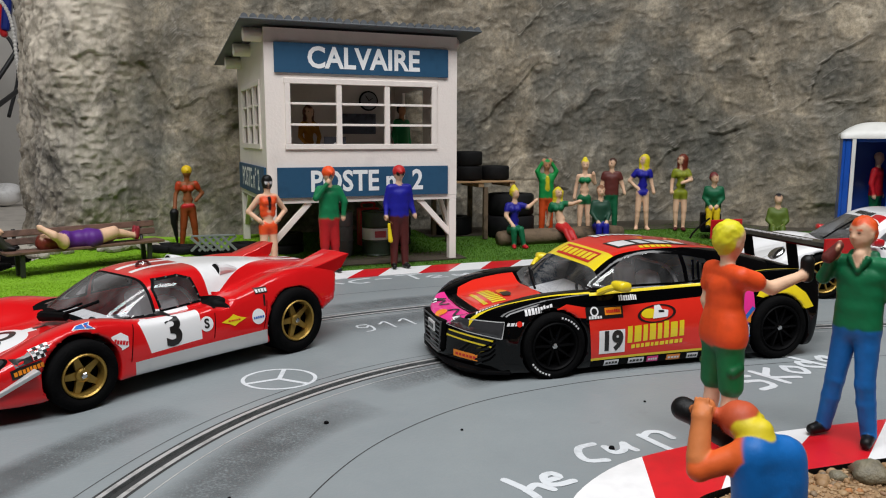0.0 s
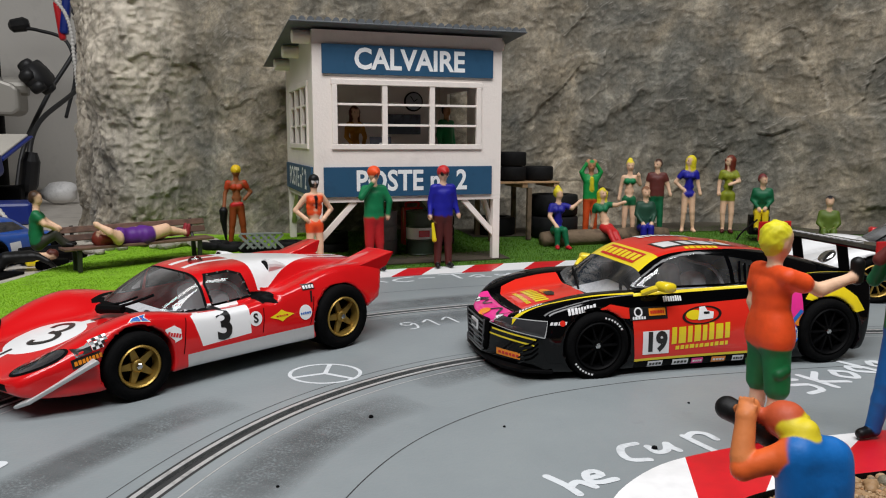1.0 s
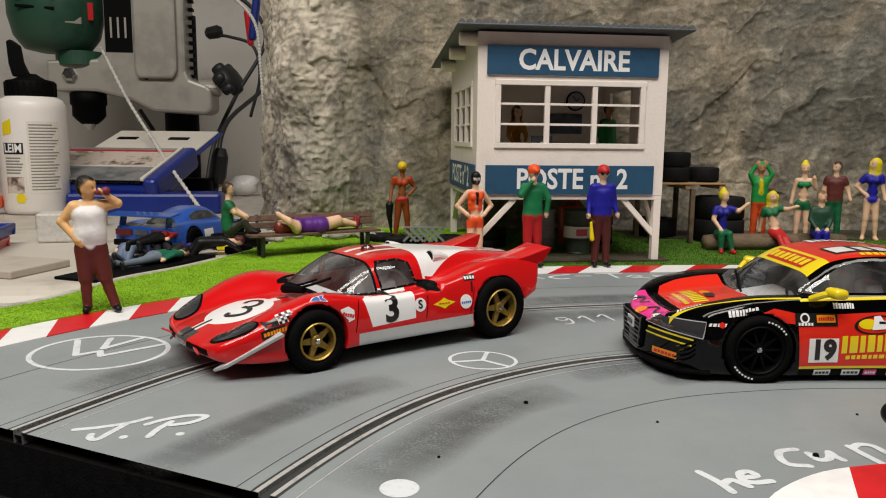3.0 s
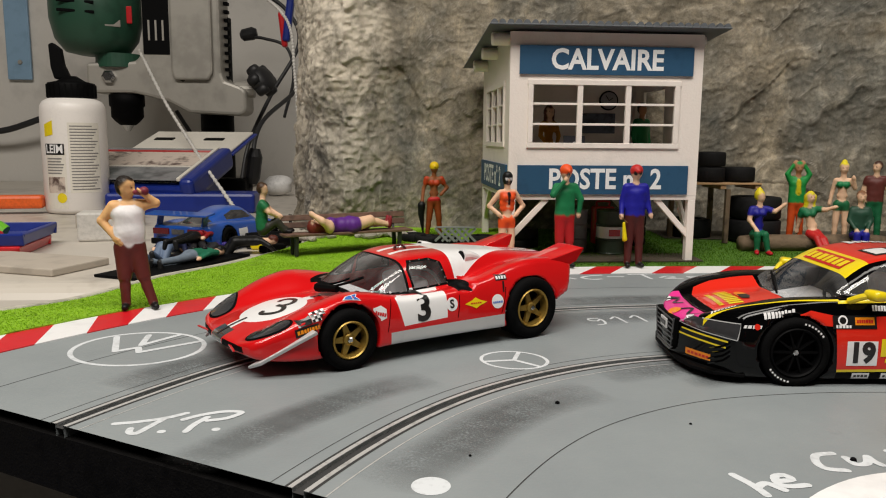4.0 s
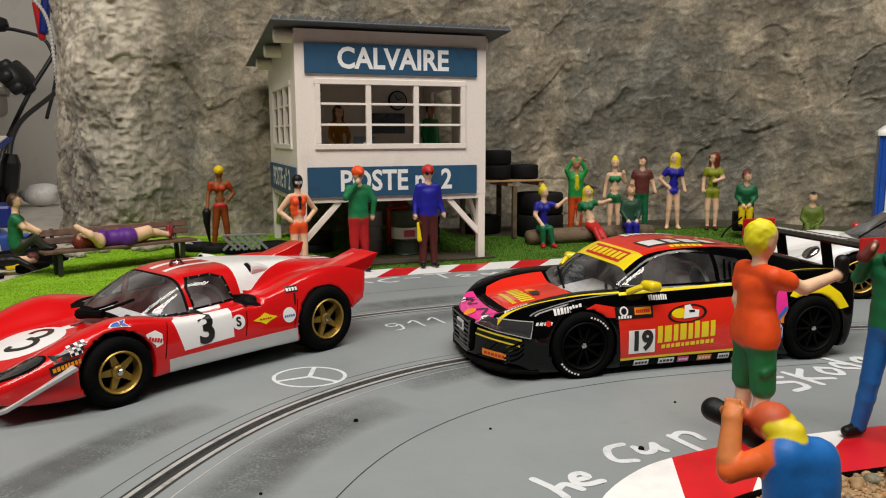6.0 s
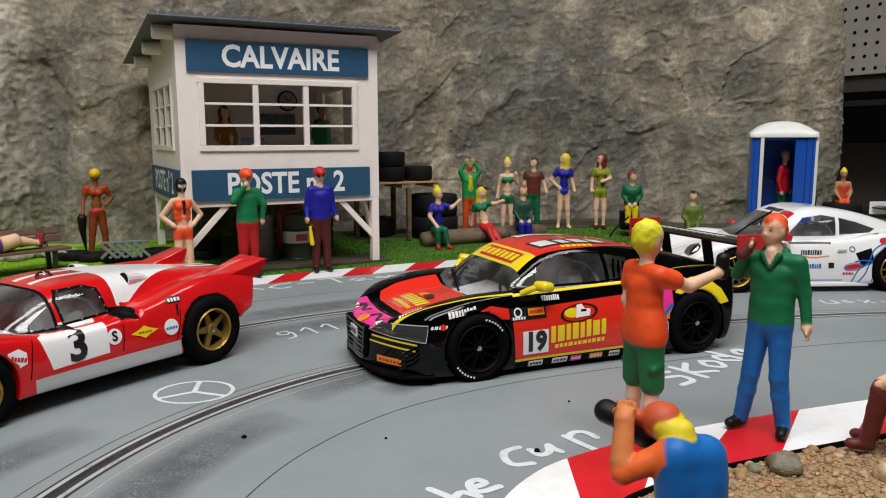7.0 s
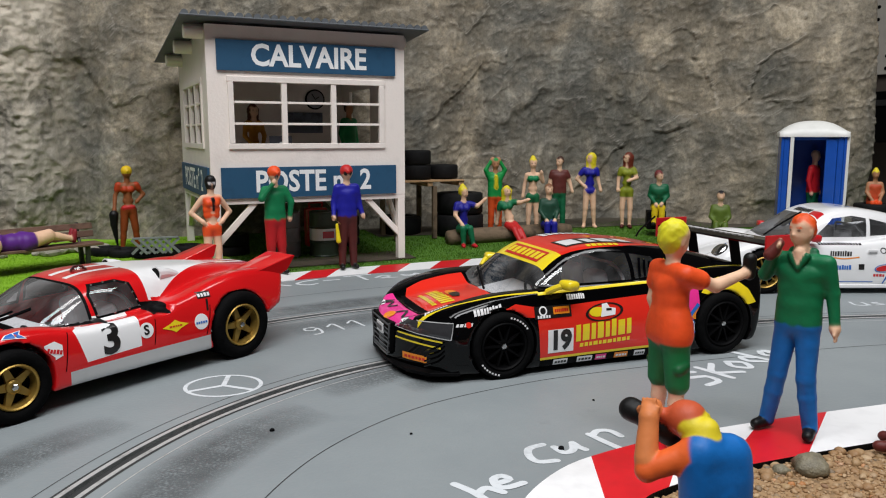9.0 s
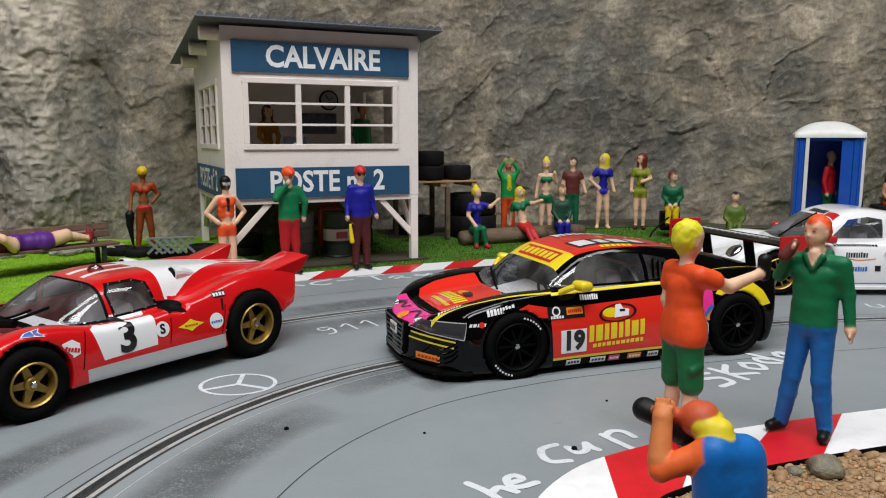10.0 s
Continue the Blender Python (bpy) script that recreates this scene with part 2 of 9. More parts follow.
def rock_material():
    m, nt, p = nodes_of("painted_plaster_rock")
    L = nt.links.new
    tc = nt.nodes.new("ShaderNodeTexCoord")
    mp = nt.nodes.new("ShaderNodeMapping")
    mp.inputs["Scale"].default_value = (1.0, 1.0, 0.8)
    mp.inputs["Rotation"].default_value = (0.0, 0.35, 0.0)
    L(tc.outputs["Object"], mp.inputs["Vector"])
    big = add_node(nt, "ShaderNodeTexNoise", Scale=13.0, Detail=10.0, Roughness=0.62, Distortion=0.5)
    mid = add_node(nt, "ShaderNodeTexNoise", Scale=48.0, Detail=10.0, Roughness=0.66, Distortion=0.3)
    fine = add_node(nt, "ShaderNodeTexNoise", Scale=420.0, Detail=8.0, Roughness=0.75)
    for n in (big, mid, fine):
        L(mp.outputs[0], n.inputs["Vector"])
    grey = ramp(nt, mid.outputs[0], [(0.30, (0.135, 0.13, 0.115)), (0.44, (0.20, 0.19, 0.168)), (0.56, (0.29, 0.272, 0.238)), (0.68, (0.50, 0.465, 0.405))])
    tint = ramp(nt, big.outputs[0], [(0.36, (0.34, 0.37, 0.38)), (0.46, (0.52, 0.51, 0.47)), (0.54, (0.70, 0.64, 0.54)), (0.64, (1.0, 0.94, 0.84))])
    mul = nt.nodes.new("ShaderNodeMix")
    mul.data_type, mul.blend_type = "RGBA", "MULTIPLY"
    mul.inputs["Factor"].default_value = 0.85
    L(grey, mul.inputs["A"])
    L(tint, mul.inputs["B"])
    sp = ramp(nt, fine.outputs[0], [(0.36, (0.62,)), (0.52, (1.0,)), (0.72, (1.35,))])
    mul2 = nt.nodes.new("ShaderNodeMix")
    mul2.data_type, mul2.blend_type = "RGBA", "MULTIPLY"
    mul2.inputs["Factor"].default_value = 0.8
    L(mul.outputs["Result"], mul2.inputs["A"])
    L(sp, mul2.inputs["B"])
    gain = nt.nodes.new("ShaderNodeMix")
    gain.data_type, gain.blend_type = "RGBA", "MULTIPLY"
    gain.inputs["Factor"].default_value = 1.0
    gain.inputs["B"].default_value = (1.26, 1.22, 1.13, 1)
    L(mul2.outputs["Result"], gain.inputs["A"])
    # paler colour mixed in towards the convex ridges
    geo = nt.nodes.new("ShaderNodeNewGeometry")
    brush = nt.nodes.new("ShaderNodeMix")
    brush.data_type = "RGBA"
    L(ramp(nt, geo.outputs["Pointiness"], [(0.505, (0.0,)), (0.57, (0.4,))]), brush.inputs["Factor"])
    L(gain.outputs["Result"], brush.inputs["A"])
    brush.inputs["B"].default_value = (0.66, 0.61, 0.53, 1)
    # a chalky wash over the western buttress, faded low down to stand for shade
    at = nt.nodes.new("ShaderNodeAttribute")
    at.attribute_name = "wash_shade"
    wash_shade = nt.nodes.new("ShaderNodeMix")
    wash_shade.data_type = "RGBA"
    patch = nt.nodes.new("ShaderNodeMath")
    patch.operation = "MULTIPLY"
    L(at.outputs["Fac"], patch.inputs[0])
    L(ramp(nt, mid.outputs[0], [(0.30, (0.0,)), (0.56, (0.9,))]), patch.inputs[1])
    L(patch.outputs[0], wash_shade.inputs["Factor"])
    L(brush.outputs["Result"], wash_shade.inputs["A"])
    wash_shade.inputs["B"].default_value = (0.66, 0.59, 0.48, 1)
    L(wash_shade.outputs["Result"], p.inputs["Base Color"])
    p.inputs["Roughness"].default_value = 0.8
    b1 = nt.nodes.new("ShaderNodeBump")
    b1.inputs["Strength"].default_value, b1.inputs["Distance"].default_value = 0.35, 0.004
    L(mid.outputs[0], b1.inputs["Height"])
    b2 = nt.nodes.new("ShaderNodeBump")
    b2.inputs["Strength"].default_value, b2.inputs["Distance"].default_value = 0.8, 0.0012
    L(fine.outputs[0], b2.inputs["Height"])
    L(b1.outputs[0], b2.inputs["Normal"])
    L(b2.outputs[0], p.inputs["Normal"])
    return m


ROAD = road_material()
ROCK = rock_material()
BLACK = material("black_board_edge", (0.004, 0.0036, 0.0036), 0.6, vary=0.4, scale=300, bump=0.5, spec=0.15)
RED = material("kerb_red", (0.60, 0.010, 0.018), 0.35, vary=0.08, scale=200)
WHITE = material("kerb_white", (0.80, 0.80, 0.80), 0.38, vary=0.06, scale=200)
CHALK = material("white_marker", (0.60, 0.63, 0.65), 0.5, vary=0.14, scale=600)
STEEL = material("steel_rail", (0.50, 0.50, 0.49), 0.42, 0.35, 0.25, 500)
PENCIL = material("joint_line", (0.03, 0.03, 0.03), 0.7)
DARKPLASTIC = material("dark_plastic", (0.003, 0.003, 0.0033), 0.45, spec=0.12)
BACKPAINT = material("dark_unseen_wall", (0.09, 0.085, 0.08), 0.75, vary=0.15, scale=40)
WALLPAINT = material("wall_paint", (0.60, 0.575, 0.53), 0.75, vary=0.10, scale=40, bump=0.3, bump_scale=200)
BROWNWALL = material("brown_wall_paint", (0.13, 0.105, 0.085), 0.75, vary=0.12, scale=40, bump=0.3, bump_scale=200)
CEILPAINT = material("dark_unseen_ceiling", (0.09, 0.075, 0.06), 0.8, vary=0.05, scale=20)
FLOORPAINT = material("floor_concrete", (0.10, 0.095, 0.09), 0.7, vary=0.2, scale=20)
BENCHTOP = material("worn_white_laminate", (0.50, 0.46, 0.40), 0.4, vary=0.2, scale=60, second=(0.38, 0.34, 0.29))
GRASSMAT = material("flock_base", (0.20, 0.385, 0.013), 0.9, vary=0.3, scale=700, bump=0.8, bump_scale=1600)
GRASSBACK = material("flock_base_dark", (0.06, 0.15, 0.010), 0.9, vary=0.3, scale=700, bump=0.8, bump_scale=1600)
SAND = material("sand_glue", (0.27, 0.17, 0.085), 0.85, vary=0.35, scale=500, bump=0.9, bump_scale=900)

# ---- room ----
def slab(name, size, at, mat, label, category):
    ob = part(name, box(size, at), mat)
    return tagged(ob, label, category, kind="structure")


slab("wall_north", (3600, 60, 2600), (100, 1350, 300), WALLPAINT, "off-white painted workshop wall", "wall")
# unseen south and west walls, ceiling and floor: dark to cut bounce and reflections
slab("wall_south", (3600, 60, 2600), (100, -2030, 300), BACKPAINT, "unseen workshop wall kept dark to cut bounce light", "wall")
slab("wall_west", (60, 3320, 2600), (-1730, -340, 300), BACKPAINT, "unseen workshop wall kept dark to cut bounce light", "wall")
slab("wall_east", (60, 3320, 2600), (1560, -340, 300), BROWNWALL, "brown painted workshop wall", "wall")
slab("ceiling", (3600, 3440, 40), (100, -340, 1430), CEILPAINT, "unseen workshop ceiling kept dark to cut bounce light", "ceiling")
slab("floor", (3600, 3440, 40), (100, -340, -920), FLOORPAINT, "grey concrete workshop floor", "floor")

# ---- the course: everything runs beside one curve ----
COURSE = [(-58, 50), (-43, 98), (-24, 139), (3, 178.5), (33.5, 205.5), (73, 223.7), (118, 229.5), (160, 227), (205, 221), (249, 213), (285, 203), (318, 190), (356, 170), (400, 141), (450, 103)]
CURVE = [Vector((p.x, p.y)) for p in smooth_path([(x, y, 0) for x, y in COURSE], 420)]
for _ in range(30):
    CURVE = [CURVE[0]] + [(CURVE[i - 1] + 2 * CURVE[i] + CURVE[i + 1]) / 4 for i in range(1, len(CURVE) - 1)] + [CURVE[-1]]
SIDE = []
for i in range(len(CURVE)):
    d = (CURVE[min(i + 1, len(CURVE) - 1)] - CURVE[max(i - 1, 0)]).normalized()
    SIDE.append(Vector((-d.y, d.x)))
EDGE_A, EDGE_B = Vector((-110.7, 191.3)), Vector((-17.9, 133.4))
EDGE_N = Vector((-(EDGE_B - EDGE_A).y, (EDGE_B - EDGE_A).x)).normalized()
if EDGE_N.y > 0:
    EDGE_N = -EDGE_N


MARGIN_X = [-60, -30, 0, 15, 60, 100, 140, 165, 190, 215, 240]
MARGIN_IN = [11.5, 12.5, 14.3, 14.3, 12, 9.7, 8.6, 6, 3.6, 2, 0]


def beside(i, off):
    """The place off millimetres to the side of the course; its far margin draws in towards the bend."""
    if off > 150:
        off -= float(np.interp(CURVE[i].x, MARGIN_X, MARGIN_IN))
    return CURVE[i] + SIDE[i] * off


def trim(bm):
    bmesh.ops.bisect_plane(bm, geom=bm.verts[:] + bm.edges[:] + bm.faces[:], plane_co=(EDGE_A.x * MM, EDGE_A.y * MM, 0), plane_no=(EDGE_N.x, EDGE_N.y, 0), clear_outer=True)


def band(profile, i0=0, i1=None, bm=None):
    """A strip along the course; profile: (offset, height) pairs across it, in millimetres."""
    own = bmesh.new()
    i1 = len(CURVE) - 1 if i1 is None else i1
    rows = []
    for i in range(i0, i1 + 1):
        rows.append([own.verts.new((*(beside(i, o) * MM), z * MM)) for o, z in profile])
    for a, b in zip(rows, rows[1:]):
        for k in range(len(profile) - 1):
            own.faces.new((a[k], b[k], b[k + 1], a[k + 1]))
    bmesh.ops.recalc_face_normals(own, faces=own.faces)
    trim(own)
    return join(bm, own)


LANES = (0.0, 75.0)
HALF = 1.5
board = part("table_board", prism([(-262, 285.7), (420, -139.8), (760, -100), (760, 520), (560, 640), (-20, 640), (-43, 521), (-69, 467), (-98, 414), (-122, 379), (-143, 327), (-181, 291)], 15.0, Matrix.Translation((0, 0, -0.0183))), BLACK)
tagged(board, "black-edged board that carries the race track", "track board", kind="structure")
road = part("road", band([(-91, -3), (-91, 0), (-HALF, 0), (-HALF, -3.2)], bm=band([(HALF, -3.2), (HALF, 0), (75 - HALF, 0), (75 - HALF, -3.2)], bm=band([(75 + HALF, -3.2), (75 + HALF, 0), (163, 0), (163, -3)]))), ROAD)
tagged(road, "grey painted two-lane slot race track with tyre marks", "road", kind="structure")
for lane in LANES:
    for sgn in (-1, 1):
        part("rail", band([(lane + sgn * 1.5, -1.0), (lane + sgn * 1.5, 0.12), (lane + sgn * 2.7, 0.12), (lane + sgn * 2.7, 0.0)]), STEEL, road, "bare steel conductor rail")
        part("rail_edge", band([(lane + sgn * 2.7, 0.04), (lane + sgn * 3.5, 0.04)]), PENCIL, road)
    part("rail_line", band([(lane - 7.2, 0.05), (lane - 6.8, 0.05)]), STEEL, road)
    part("joint", band([(lane + 7.0, 0.05), (lane + 7.25, 0.05)]), PENCIL, road)
for lane in LANES:
    part("slot_floor", band([(lane - HALF, -0.9), (lane + HALF, -0.9)]), PENCIL, road)
for off in (-40.0, 116.0):
    part("joint", band([(off - 0.16, 0.05), (off + 0.16, 0.05)]), PENCIL, road)


def mark_at(off, s):
    """The place at s millimetres along the line that runs off millimetres beside the course, counted from its point nearest to x = 0."""
    P = [beside(i, off) for i in range(len(CURVE))]
    i0 = min(range(len(P)), key=lambda i: abs(P[i].x))
    i, step = i0, 1 if s > 0 else -1
    run = 0.0
    while 0 < i + step < len(P) - 1:
        d = (P[i + step] - P[i]).length
        if run + d >= abs(s):
            return P[i] + (P[i + step] - P[i]) * ((abs(s) - run) / d)
        run += d
        i += step
    return None


def joint_place(marks, k):
    """Where joint k lies along a kerb; beyond the given (k, place) pairs the blocks go on at the last spacing."""
    ks, ss = [m[0] for m in marks], [m[1] for m in marks]
    if k < ks[0]:
        return ss[0] + (k - ks[0]) * (ss[1] - ss[0]) / (ks[1] - ks[0])
    if k > ks[-1]:
        return ss[-1] + (k - ks[-1]) * (ss[-1] - ss[-2]) / (ks[-1] - ks[-2])
    return float(np.interp(k, ks, ss))


def kerb(name, inner, outer, marks, marks_out, lo, hi):
    """Painted kerb blocks with slanting joints, barely proud of the road."""
    own = thing(name, "red and white painted kerb along the track", "kerb", kind="structure")
    k = lo
    while k < hi:
        bm = bmesh.new()
        rows = []
        for q in range(9):
            a, b = mark_at(inner, joint_place(marks, k + q / 8)), mark_at(outer, joint_place(marks_out, k + q / 8))
            if a is None or b is None:
                break
            rows.append([bm.verts.new((a.x * MM, a.y * MM, -3 * MM)), bm.verts.new((a.x * MM, a.y * MM, 0.3 * MM)), bm.verts.new((b.x * MM, b.y * MM, 0.3 * MM)), bm.verts.new((b.x * MM, b.y * MM, -3 * MM))])
        for a, b in zip(rows, rows[1:]):
            for c in range(3):
                bm.faces.new((a[c], a[c + 1], b[c + 1], b[c]))
        if len(bm.faces):
            bmesh.ops.recalc_face_normals(bm, faces=bm.faces)
            trim(bm)
        if len(bm.faces):
            part("block", bm, WHITE if k % 2 else RED, own)
        else:
            bm.free()
        k += 1
    return own


kerb("kerb_far", 163.1, 185, [(-15, -165.7), (-14, -146.5), (-13, -130.0), (-12, -113.8), (-11, -97.1), (0, 103.6), (1, 121.0), (2, 144.0), (3, 161.5), (4, 181.0), (5, 199.0)], [(-16, -184.7), (-15, -167.1), (-14, -149.4), (-13, -129.2), (-12, -114.1), (-11, -95.6), (0, 118.3), (1, 134.7), (2, 159.0), (3, 177.5), (4, 197.0), (5, 217.0)], -24, 20)
kerb("kerb_near", -91.1, -112, [(-2, 143.0), (-1, 173.0), (0, 196.3), (1, 218.0), (2, 245.8)], [(-2, 86.0), (-1, 121.0), (0, 136.0), (1, 162.0), (2, 184.0)], -8, 8)

tagged(part("kerb_edge", band([(-112.2, -3.0), (-112.2, 0.72), (-112.05, 0.72)]), BLACK), "black painted edge below the near kerb", "edge", kind="structure")

# ---- grass ----
def lift(x, y):
    """Height of the ground behind the track: a gentle rise towards the rock."""
    return 0.8 + 4.5 * min(1, max(0, (y - 425) / 90)) + 4.0 * min(1, max(0, (x - 300) / 130))


def sheet(poly, step, height):
    """A ground sheet over a polygon, cut into squares, following height(x, y)."""
    bm = flat(poly)
    cut_grid(bm, step)
    for v in bm.verts:
        v.co.z = height(v.co.x / MM, v.co.y / MM) * MM
    bmesh.ops.recalc_face_normals(bm, faces=bm.faces)
    return bm


def far_edge(i):
    return beside(i, 184.5)


GRASS_POLY = [tuple(far_edge(i)) for i in range(0, len(CURVE), 6) if (far_edge(i) - EDGE_A).dot(EDGE_N) < 0]
GRASS_POLY = [p for p in GRASS_POLY if p[0] < 700]
GRASS_POLY += [(700, 560), (-20, 600), (-40, 520), (-66, 466), (-95, 413), (-119, 378), (-140, 326), (-178, 290), (-200, 268)]
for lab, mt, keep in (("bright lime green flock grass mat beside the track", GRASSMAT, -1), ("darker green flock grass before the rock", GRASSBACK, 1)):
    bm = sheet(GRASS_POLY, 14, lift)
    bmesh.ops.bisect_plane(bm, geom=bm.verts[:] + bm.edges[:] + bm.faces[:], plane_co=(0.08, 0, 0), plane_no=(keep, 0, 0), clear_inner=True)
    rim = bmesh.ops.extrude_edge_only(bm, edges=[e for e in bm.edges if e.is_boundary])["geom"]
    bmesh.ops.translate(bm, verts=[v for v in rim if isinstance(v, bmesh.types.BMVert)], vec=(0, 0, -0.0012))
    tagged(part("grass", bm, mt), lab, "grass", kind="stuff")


def inside(x, y, poly):
    hit = False
    for (x0, y0), (x1, y1) in zip(poly, poly[1:] + poly[:1]):
        if (y0 > y) != (y1 > y) and x < (x1 - x0) * (y - y0) / (y1 - y0) + x0:
            hit = not hit
    return hit


rng = np.random.default_rng(4)


def fibres(lo, hi, count, stops, label, low, high):
    verts, faces = [], []
    while len(faces) < count:
        x, y = rng.uniform(lo, hi), rng.uniform(255, 540)
        if not inside(x, y, GRASS_POLY) or (x > 190 and y > 484):
            continue
        z = lift(x, y)
        a, h, s = rng.uniform(0, 6.28), rng.uniform(low, high), rng.uniform(0.14, 0.26)
        dx, dy = rng.normal(0, 0.4, 2)
        k = len(verts)
        verts.extend([((x - s * math.cos(a)) * MM, (y - s * math.sin(a)) * MM, z * MM), ((x + s * math.cos(a)) * MM, (y + s * math.sin(a)) * MM, z * MM), ((x + dx) * MM, (y + dy) * MM, (z + h) * MM)])
        faces.append((k, k + 1, k + 2))
    mt, nt, p = nodes_of("flock_fibre")
    geo = nt.nodes.new("ShaderNodeNewGeometry")
    nt.links.new(ramp(nt, geo.outputs["Random Per Island"], stops), p.inputs["Base Color"])
    p.inputs["Roughness"].default_value = 0.8
    p.inputs["Specular IOR Level"].default_value = 0.2
    return tagged(new("grass_fibres", mesh_from("grass_fibres", verts, faces, mt)), label, "grass", kind="stuff")


fibres(-200, 80, 70000, [(0.0, (0.19, 0.37, 0.008)), (0.6, (0.22, 0.42, 0.012)), (1.0, (0.27, 0.46, 0.02))], "short lime flock fibres standing on the mat", 0.25, 0.6)
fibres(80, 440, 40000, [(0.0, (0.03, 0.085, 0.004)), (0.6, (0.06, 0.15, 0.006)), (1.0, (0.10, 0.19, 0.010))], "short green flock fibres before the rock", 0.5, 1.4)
# pale cut edge of the grass mat
edge_strip = part("mat_edge", tube([(-202, 268, -1.2), (-180, 292, -1.2), (-142, 327, -1.2), (-121, 379, -1.2), (-97, 414, -1.2), (-68, 467, -1), (-42, 521, -0.6), (-22, 600, -0.6)], 3.0, 6, 80), material("cut_board_edge", (0.42, 0.40, 0.33), 0.8, vary=0.3, scale=200, bump=0.8))
tagged(edge_strip, "pale rough-cut edge of the grass board", "edge", kind="structure")

# ---- rock ----
def lattice(P, seed):
    """Smooth value noise at points P (n, 3)."""
    i = np.floor(P).astype(np.int64)
    f = P - i
    f = f * f * f * (f * (f * 6 - 15) + 10)
    out = 0
    for dx in (0, 1):
        for dy in (0, 1):
            for dz in (0, 1):
                h = (i[:, 0] + dx) * 374761393 + (i[:, 1] + dy) * 668265263 + (i[:, 2] + dz) * 2147483647 + seed * 974711
                h = (h ^ (h >> 13)) * 1274126177
                h = (h ^ (h >> 16)) & 0xFFFF
                w = (f[:, 0] if dx else 1 - f[:, 0]) * (f[:, 1] if dy else 1 - f[:, 1]) * (f[:, 2] if dz else 1 - f[:, 2])
                out = out + w * h / 65535.0
    return out


def fractal(P, seed, octaves=5, ridge=False):
    out, amp, tot = 0, 1.0, 0
    for o in range(octaves):
        v = lattice(P * 2.03 ** o + o * 17.3, seed + o) * 2 - 1
        out = out + amp * ((1 - 2 * np.abs(v)) if ridge else v)
        tot += amp
        amp *= 0.52
    return out / tot


def facets(P, seed, jitter=1.0):
    """Cracked blocks: a flat random push per cell, and the distance to the cell's border."""
    i = np.floor(P).astype(np.int64)
    best = np.full(len(P), 9.0)
    second = np.full(len(P), 9.0)
    push = np.zeros(len(P))
    for dx in (-1, 0, 1):
        for dy in (-1, 0, 1):
            for dz in (-1, 0, 1):
                c = i + np.array([dx, dy, dz])
                h = c[:, 0] * 374761393 + c[:, 1] * 668265263 + c[:, 2] * 1440662683 + seed * 974711
                r = []
                for k in range(4):
                    h = (h ^ (h >> 13)) * 1274126177 + k * 7919
                    r.append(((h ^ (h >> 16)) & 0xFFFF) / 65535.0)
                q = c + np.stack(r[:3], 1) * jitter
                d = ((P - q) ** 2).sum(1)
                slope = (P - q)[:, 2] * (r[0] - 0.5) + (P - q)[:, 0] * (r[1] - 0.5)
                near = d < best
                second = np.where(near, best, np.minimum(second, d))
                push = np.where(near, r[3] + slope, push)
                best = np.minimum(best, d)
    return push, np.sqrt(second) - np.sqrt(best)


ROCK_LINE = [(-50, 760, 0), (-84, 690, 0), (-72, 610, 0), (-48, 566, 0), (0, 560, 0), (63, 552, 0), (150, 541, 0), (243, 530, 0), (317, 524, 0), (402, 494, 0), (472, 440, 0), (536, 390, 0), (556, 394, 0), (570, 440, 0), (585, 560, 0)]
line = smooth_path(ROCK_LINE, 760)
NZ, ZTOP = 260, 270.0
base = np.array([(p.x, p.y) for p in line])
tang = np.gradient(base, axis=0)
tang /= np.linalg.norm(tang, axis=1)[:, None]
out = np.stack([tang[:, 1], -tang[:, 0]], 1)
zz = np.linspace(-3, ZTOP, NZ)
G = np.stack([np.repeat(base[:, 0], NZ), np.repeat(base[:, 1], NZ), np.tile(zz, len(base))], 1)
N2 = np.repeat(out, NZ, axis=0)
sp = np.cumsum(np.r_[0, np.linalg.norm(np.diff(base, axis=0), axis=1)])
U = np.stack([np.repeat(sp, NZ), G[:, 2], np.zeros(len(G))], 1)
tilt = np.stack([U[:, 0] * 0.9 + U[:, 1] * 0.35, U[:, 1] * 0.9 - U[:, 0] * 0.30, U[:, 2]], 1)
warp = fractal(U / 40.0, 5, 3)[:, None] * np.array([[14.0, 14.0, 0]])
disp = 13 * fractal(U / np.array([95.0, 150.0, 1]), 11, 3)
p1 = facets((tilt + warp) / np.array([64.0, 40.0, 30.0]), 3)[0]
p2 = facets((tilt + warp * 1.3) / np.array([26.0, 13.0, 12.0]), 8)[0]
disp += 1.8 * (p1 - 0.5) + 0.6 * (p2 - 0.5)
west = np.clip((30 - G[:, 0]) / 60, 0, 1)
upright = np.stack([U[:, 0], U[:, 1] * 0.28, U[:, 2]], 1) + warp * 0.8
disp += (1 - 0.5 * west) * 5.0 * fractal((tilt + warp * 1.2) / np.array([64.0, 40.0, 1]), 21, 5)
disp += west * 4.0 * fractal(upright / 24.0, 27, 5, True)
disp += 0.6 * fractal((tilt + warp) / np.array([26.0, 8.0, 1]), 25, 4) + 0.9 * fractal(U / 8.0, 31, 4) + (0.75 + 0.35 * west) * fractal(U / 3.0, 35, 3) + 1.6 * fractal(upright / 17.0, 53, 4)
disp += west * 2.4 * fractal(U / 13.0, 45, 5) + west * 1.5 * fractal(U / 5.0, 47, 3, True)
